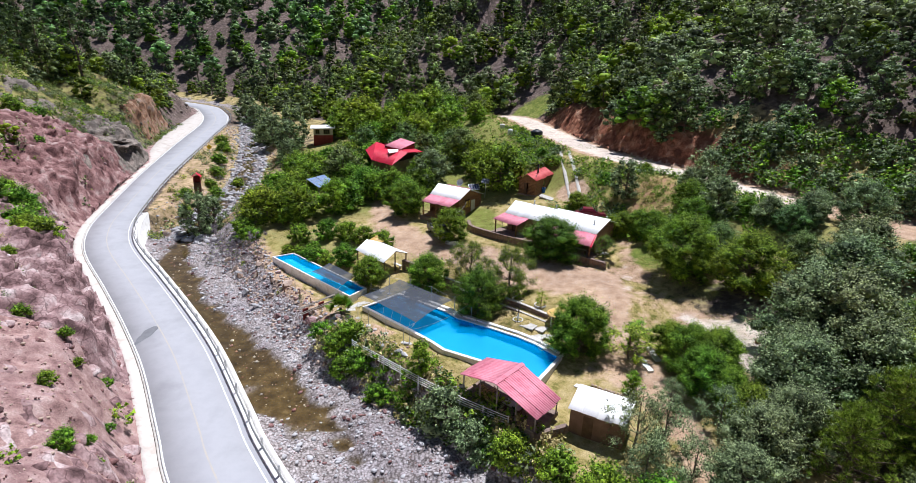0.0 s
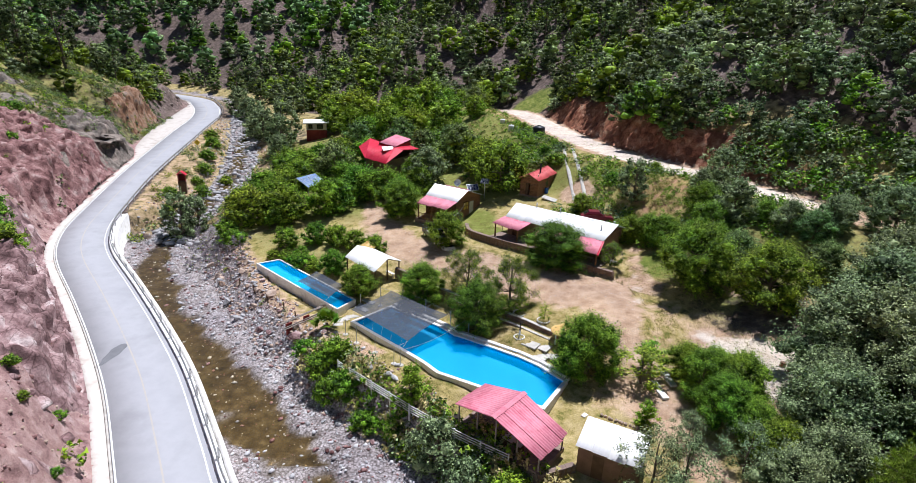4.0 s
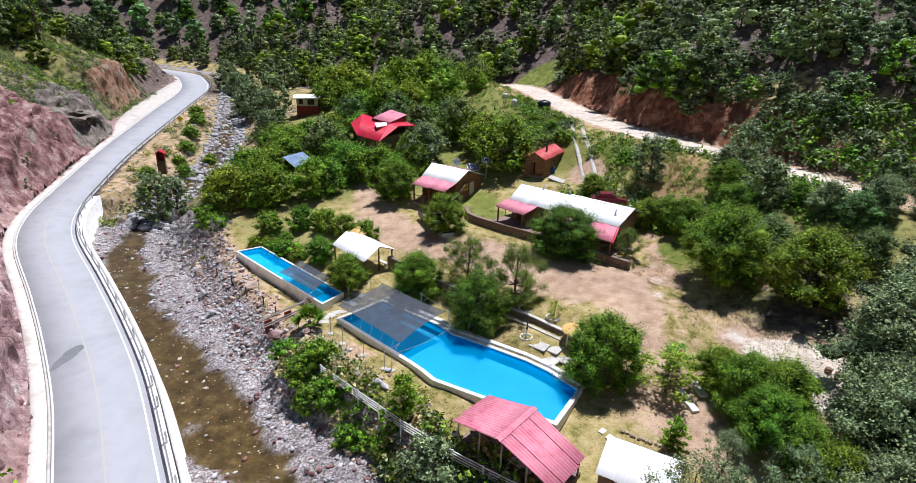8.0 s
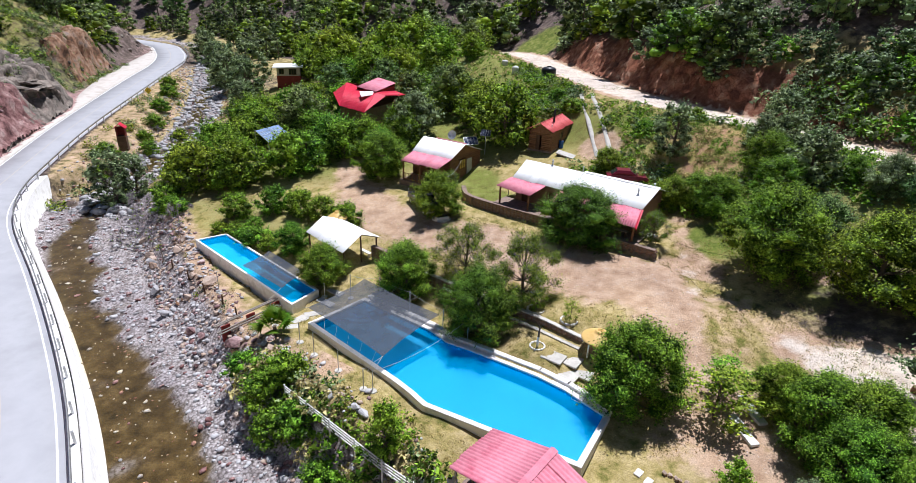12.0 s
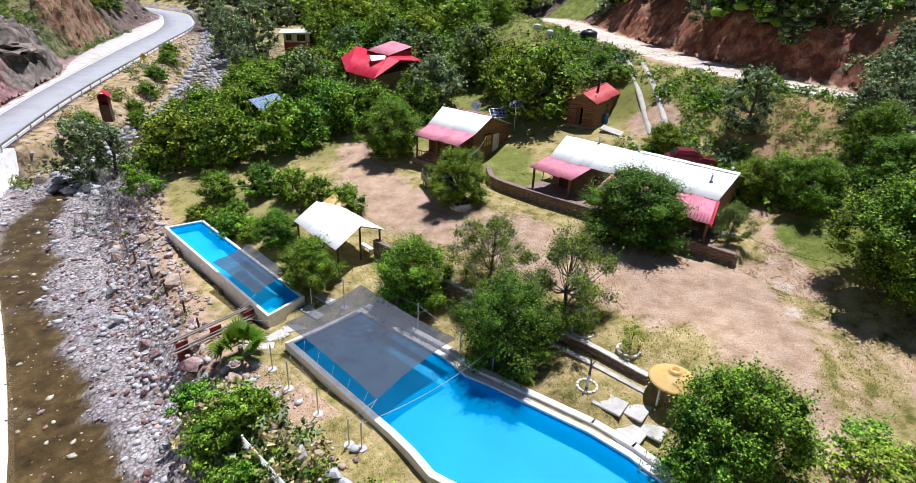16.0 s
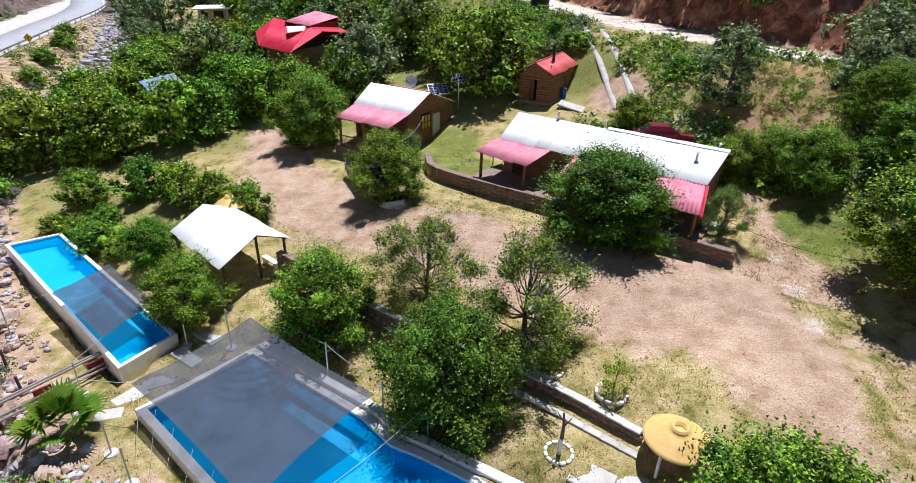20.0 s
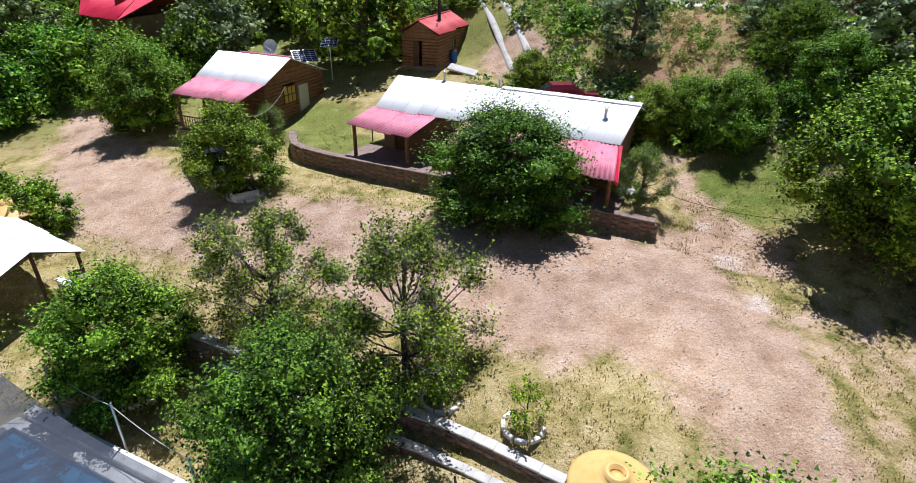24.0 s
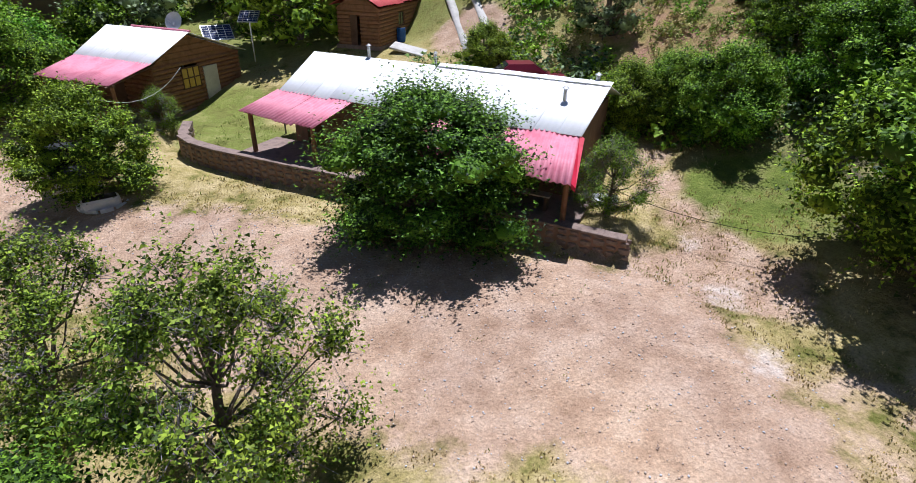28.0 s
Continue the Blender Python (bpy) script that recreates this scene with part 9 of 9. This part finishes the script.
for i, (y, d, s) in enumerate(((27, 5.2, 0.5), (28.5, 7.6, 0.75), (30, 6.4, 0.35), (33, 5.6, 0.4), (34.5, 8.4, 0.6), (37, 6.8, 0.4), (39, 5.4, 0.45), (40.5, 7.4, 0.5), (42, 10, 0.7), (46, 9.6, 0.6), (50, 11, 0.6), (56, 10.5, 0.7), (61, 7.6, 1.7), (63.5, 8.4, 1.9), (65, 6.8, 1.5), (67, 8.6, 2.1), (69.5, 7.4, 1.7), (72, 8.2, 2.0), (74, 10.2, 1.6), (50, 14, 1.0), (57, 15, 1.2), (70, 16, 1.6), (76, 17, 1.8), (80, 19, 2.0), (84, 20, 2.0), (88, 11, 0.8), (90, 21, 2.1), (94, 22, 2.2), (99, 21, 2.0), (104, 20, 1.8), (108, 18, 1.4), (95, 12.5, 0.9), (101, 11.6, 0.8), (107, 13, 0.8))):
    x_, y_ = beside(y, d)
    tree("slope_shrub", BRUSH[i % 3], x_, y_, s * 0.62, "small bright green shrub on the stony cut slope", "shrubs on the cut slope", dz=0.1)


# ---- low growth in the open ----
def growth(name, count, x0, x1, y0, y1, keep, lo, hi, mats, label, seed):
    """Low leafy growth, too dense to count, joined."""
    q = np.random.default_rng(seed)
    x, y = q.uniform(x0, x1, count), q.uniform(y0, y1, count)
    ok = keep(x, y)
    x, y = x[ok], y[ok]
    rows = np.column_stack([x, y, land(x, y) - 0.08, q.uniform(lo, hi, len(x)), q.uniform(0, 6.28, len(x))])
    for k, mat in enumerate(mats):
        cv, cf = tree_meshes(300 + k + seed, 1.2, 2.2, 10, 12, 0.24, mat, low=0.02, core=False)[2][2:]
        tagged(new(name, mesh_of(name, *scattered(rows[k :: len(mats)], (cv, cf)), M[mat])), label, "shrubs", kind="stuff")


def open_bank(x, y):
    dh, dd = along(HILL, x, y)[0], along(DRIVE, x, y)
    ok = (dh < np.where(y > 82, -6.6, -3.6)) & (dh > -24) & (np.abs(dd[0]) > dd[1] + 0.5) & (inside(TERRACE, x, y) < -1.5)
    for cx, cy, r in ((37, 72.5, 5.2), (35, 69, 3.4), (31.5, 58, 4.0), (22, 83, 5.5), (30.5, 58.8, 3.6), (25, 68, 3.4), (28.2, 80, 1.6), (28, 84, 1.6), (28.5, 88, 1.6), (28.8, 91, 1.6), (27.2, 77, 1.5), (25.5, 78, 3), (27.5, 56, 3.5)):
        ok &= np.hypot(x - cx, y - cy) > r
    return ok & (rough(x, y, 7) + 0.6 * rough(x, y, 2.9) > -0.42)


def river_side(x, y):
    d, dr = along(RIVER, x, y)[0], along(ROAD, x, y)[0]
    near = (y < 47) & (d > 5.4) & (d < 10.5) & (x < 15) & (y < 66 - 2.6 * x) & (rough(x, y, 5) > 0.1)
    far_ = (y > 80) & (y < 175) & (dr > 4.6) & (d < 9) & (np.abs(d) > 4.2) & (rough(x, y, 6.5) > 0.1)
    return (near | far_) & (rough(x, y, 4) > -0.35)


growth("bank_growth", 2600, 22, 52, 56, 116, open_bank, 0.35, 1.0, ("leaf_orchard", "leaf_bright", "leaf_grey"), "dense low brush on the bank below the dirt road", 1)
growth("slope_growth", 1500, 42, 76, 52, 90, lambda x, y: (along(HILL, x, y)[0] > 3.4) & (along(HILL, x, y)[0] < 14) & (y < 84 - 0.3 * (x - 42)) & (rough(x, y, 6) > -0.3), 0.7, 1.7, ("leaf_grey", "leaf_bright", "leaf_grey"), "pale grey-green shrubs on the slope above the dirt road", 9)
def west_slope(lo, hi):
    def keep(x, y):
        w = -along(ROAD, x, y)[0] - 4.0
        grassland = np.hypot((x + 72) * 1.25, (y - 128) * 0.8) < 26
        return (w > lo + 2.5 * rough(x, y, 11)) & (w < hi) & ~grassland & (rough(x, y, 8) + 0.6 * rough(x, y, 3.1) > -0.3)
    return keep


growth("slope_thicket", 2600, -125, -40, 62, 178, west_slope(17.5, 60), 0.7, 2.1, ("leaf_orchard", "leaf_grey", "leaf_bright", "leaf_orchard"), "dense green scrub above the red road bank", 12)
growth("slope_weeds", 2400, -70, -20, 36, 115, lambda x, y: west_slope(1.0, 18)(x, y) & (rough(x, y, 4.3) + 0.5 * rough(x, y, 1.9) > 0.35), 0.16, 0.5, ("grass_dry", "grass_dry", "leaf_grey", "grass"), "dry grass and weeds between the rocks of the cut", 14)
growth("slope_grass", 7000, -98, -56, 108, 168, lambda x, y: (-along(ROAD, x, y)[0] > 8.4) & (np.hypot((x + 72) * 1.25, (y - 132) * 0.8) < 30) & (np.sin(y * 1.1 + 0.5 * x + 2 * rough(x, y, 9)) + rough(x, y, 4) > -0.1), 0.2, 0.65, ("leaf_grey", "leaf_oak", "grass"), "patchy grass tufts on the stony slope above the bend", 16)
growth("dry_bank_growth", 900, 30, 44, 64, 80, lambda x, y: (np.hypot(x - 37, y - 72) < 6.5) & (along(HILL, x, y)[0] < -3.5) & (rough(x, y, 3.3) > -0.1), 0.12, 0.4, ("grass_dry", "grass", "leaf_dry"), "dry grass and weeds on the open bank", 19)
growth("bank_thicket", 900, -9, 13, 29, 48, lambda x, y: (along(RIVER, x, y)[0] > 5.6) & (along(RIVER, x, y)[0] < 10.2) & (x + y < 43.5) & (rough(x, y, 4.4) + 0.6 * rough(x, y, 2.1) > -0.25), 0.4, 1.15, ("leaf_orchard", "leaf_dry", "leaf_grey", "grass_dry"), "tangled green and dry brush on the river bank below the fence", 23)
growth("bank_weeds", 900, -26, 0, 46, 76, lambda x, y: (along(RIVER, x, y)[0] > 5.2) & (along(RIVER, x, y)[0] < 9.6) & (inside(POOL_HOLES[1], x, y) < -0.9) & (rough(x, y, 3.2) + 0.6 * rough(x, y, 1.7) > 0.3), 0.12, 0.42, ("leaf_grey", "grass_dry", "leaf_orchard", "grass"), "weeds and dry grass between the rocks of the river bank", 37)
growth("hill_meadow", 1500, 26, 44, 62, 88, lambda x, y: (along(HILL, x, y)[0] < -4.4) & (along(HILL, x, y)[0] > -18) & (inside(TERRACE, x, y) < -1.0) & (np.hypot(x - 22, y - 82) > 6) & (np.abs(x - 28.2) > 1.7) & (rough(x, y, 4.7) + 0.6 * rough(x, y, 2.1) > -0.2), 0.12, 0.42, ("grass", "leaf_bright", "grass_dry", "leaf_orchard"), "rough green and dry herbs on the bank behind the farmhouse", 41)
growth("meadow_growth", 1500, 10, 30, 88, 138, lambda x, y: (along(HILL, x, y)[0] < -5.2) & (np.hypot(x - 22, y - 82) > 6) & (rough(x, y, 5.2) + 0.6 * rough(x, y, 2.3) > -0.15), 0.15, 0.6, ("grass", "leaf_bright", "leaf_orchard", "grass_dry"), "rough green herbs on the meadow below the dirt road", 29)
growth("river_growth", 9000, -60, 8, 30, 150, river_side, 0.25, 0.85, ("leaf_orchard", "leaf_grey", "grass_dry"), "low brush and dry weeds along the stream", 5)


# ---- long-needled pines ----
def needle_pine(seed, height, width, whorls, per):
    r = np.random.default_rng(seed)
    stem = np.array([(0, 0, 0), (0.1, 0.05, height * 0.5), (0, 0.1, height * 0.97)])
    pieces, tips = [tube(stem, [height * 0.022, height * 0.014, 0.03])], [np.array([0, 0.1, height])]
    for w in range(whorls):
        h = 0.12 + 0.84 * w / whorls
        for k in range(6):
            a = k * 1.047 + w * 0.6 + r.uniform(-0.2, 0.2)
            reach = width / 2 * (1.05 - h) ** 0.75 * r.uniform(0.75, 1.1)
            base = np.array([0, 0, h * height])
            d = np.array([math.cos(a), math.sin(a), 0.35])
            end = base + d * reach
            pieces.append(tube([base, base + d * reach * 0.5 - (0, 0, 0.1), end], [0.05, 0.035, 0.012], 4))
            for _ in range(per):
                tips.append(base + d * reach * r.uniform(0.3, 1.03) + r.normal(0, 0.16, 3) * reach ** 0.5)
    tips = np.repeat(np.array(tips), 34, 0)
    n = len(tips)
    d = r.normal(0, 0.55, (n, 3)) + (0, 0, 0.75)
    d /= np.linalg.norm(d, axis=1)[:, None]
    s = np.cross(d, r.normal(0, 1, (n, 3)))
    s /= np.linalg.norm(s, axis=1)[:, None] + 1e-9
    k = r.uniform(0.24, 0.42, (n, 1))
    v = np.stack([tips - s * 0.02, tips + s * 0.02, tips + d * k], 1).reshape(-1, 3)
    tv, tf = join(pieces)
    return mesh_of("trunk", tv, tf, M["bark"], True), mesh_of("crown", v, np.arange(3 * n).reshape(n, 3), M["needle"])


NEEDLE = [needle_pine(400 + i, 6.4, 6.8, 9, 9) for i in range(2)]
for i, (x, y, s) in enumerate(((30.6, 24.4, 1.1), (34.4, 25.6, 1.2), (38.0, 27.2, 1.1))):
    tree("pine_tree", NEEDLE[i % 2], x, y, s, "yellow-green pine with long upright needle tufts", "long-needled pines")
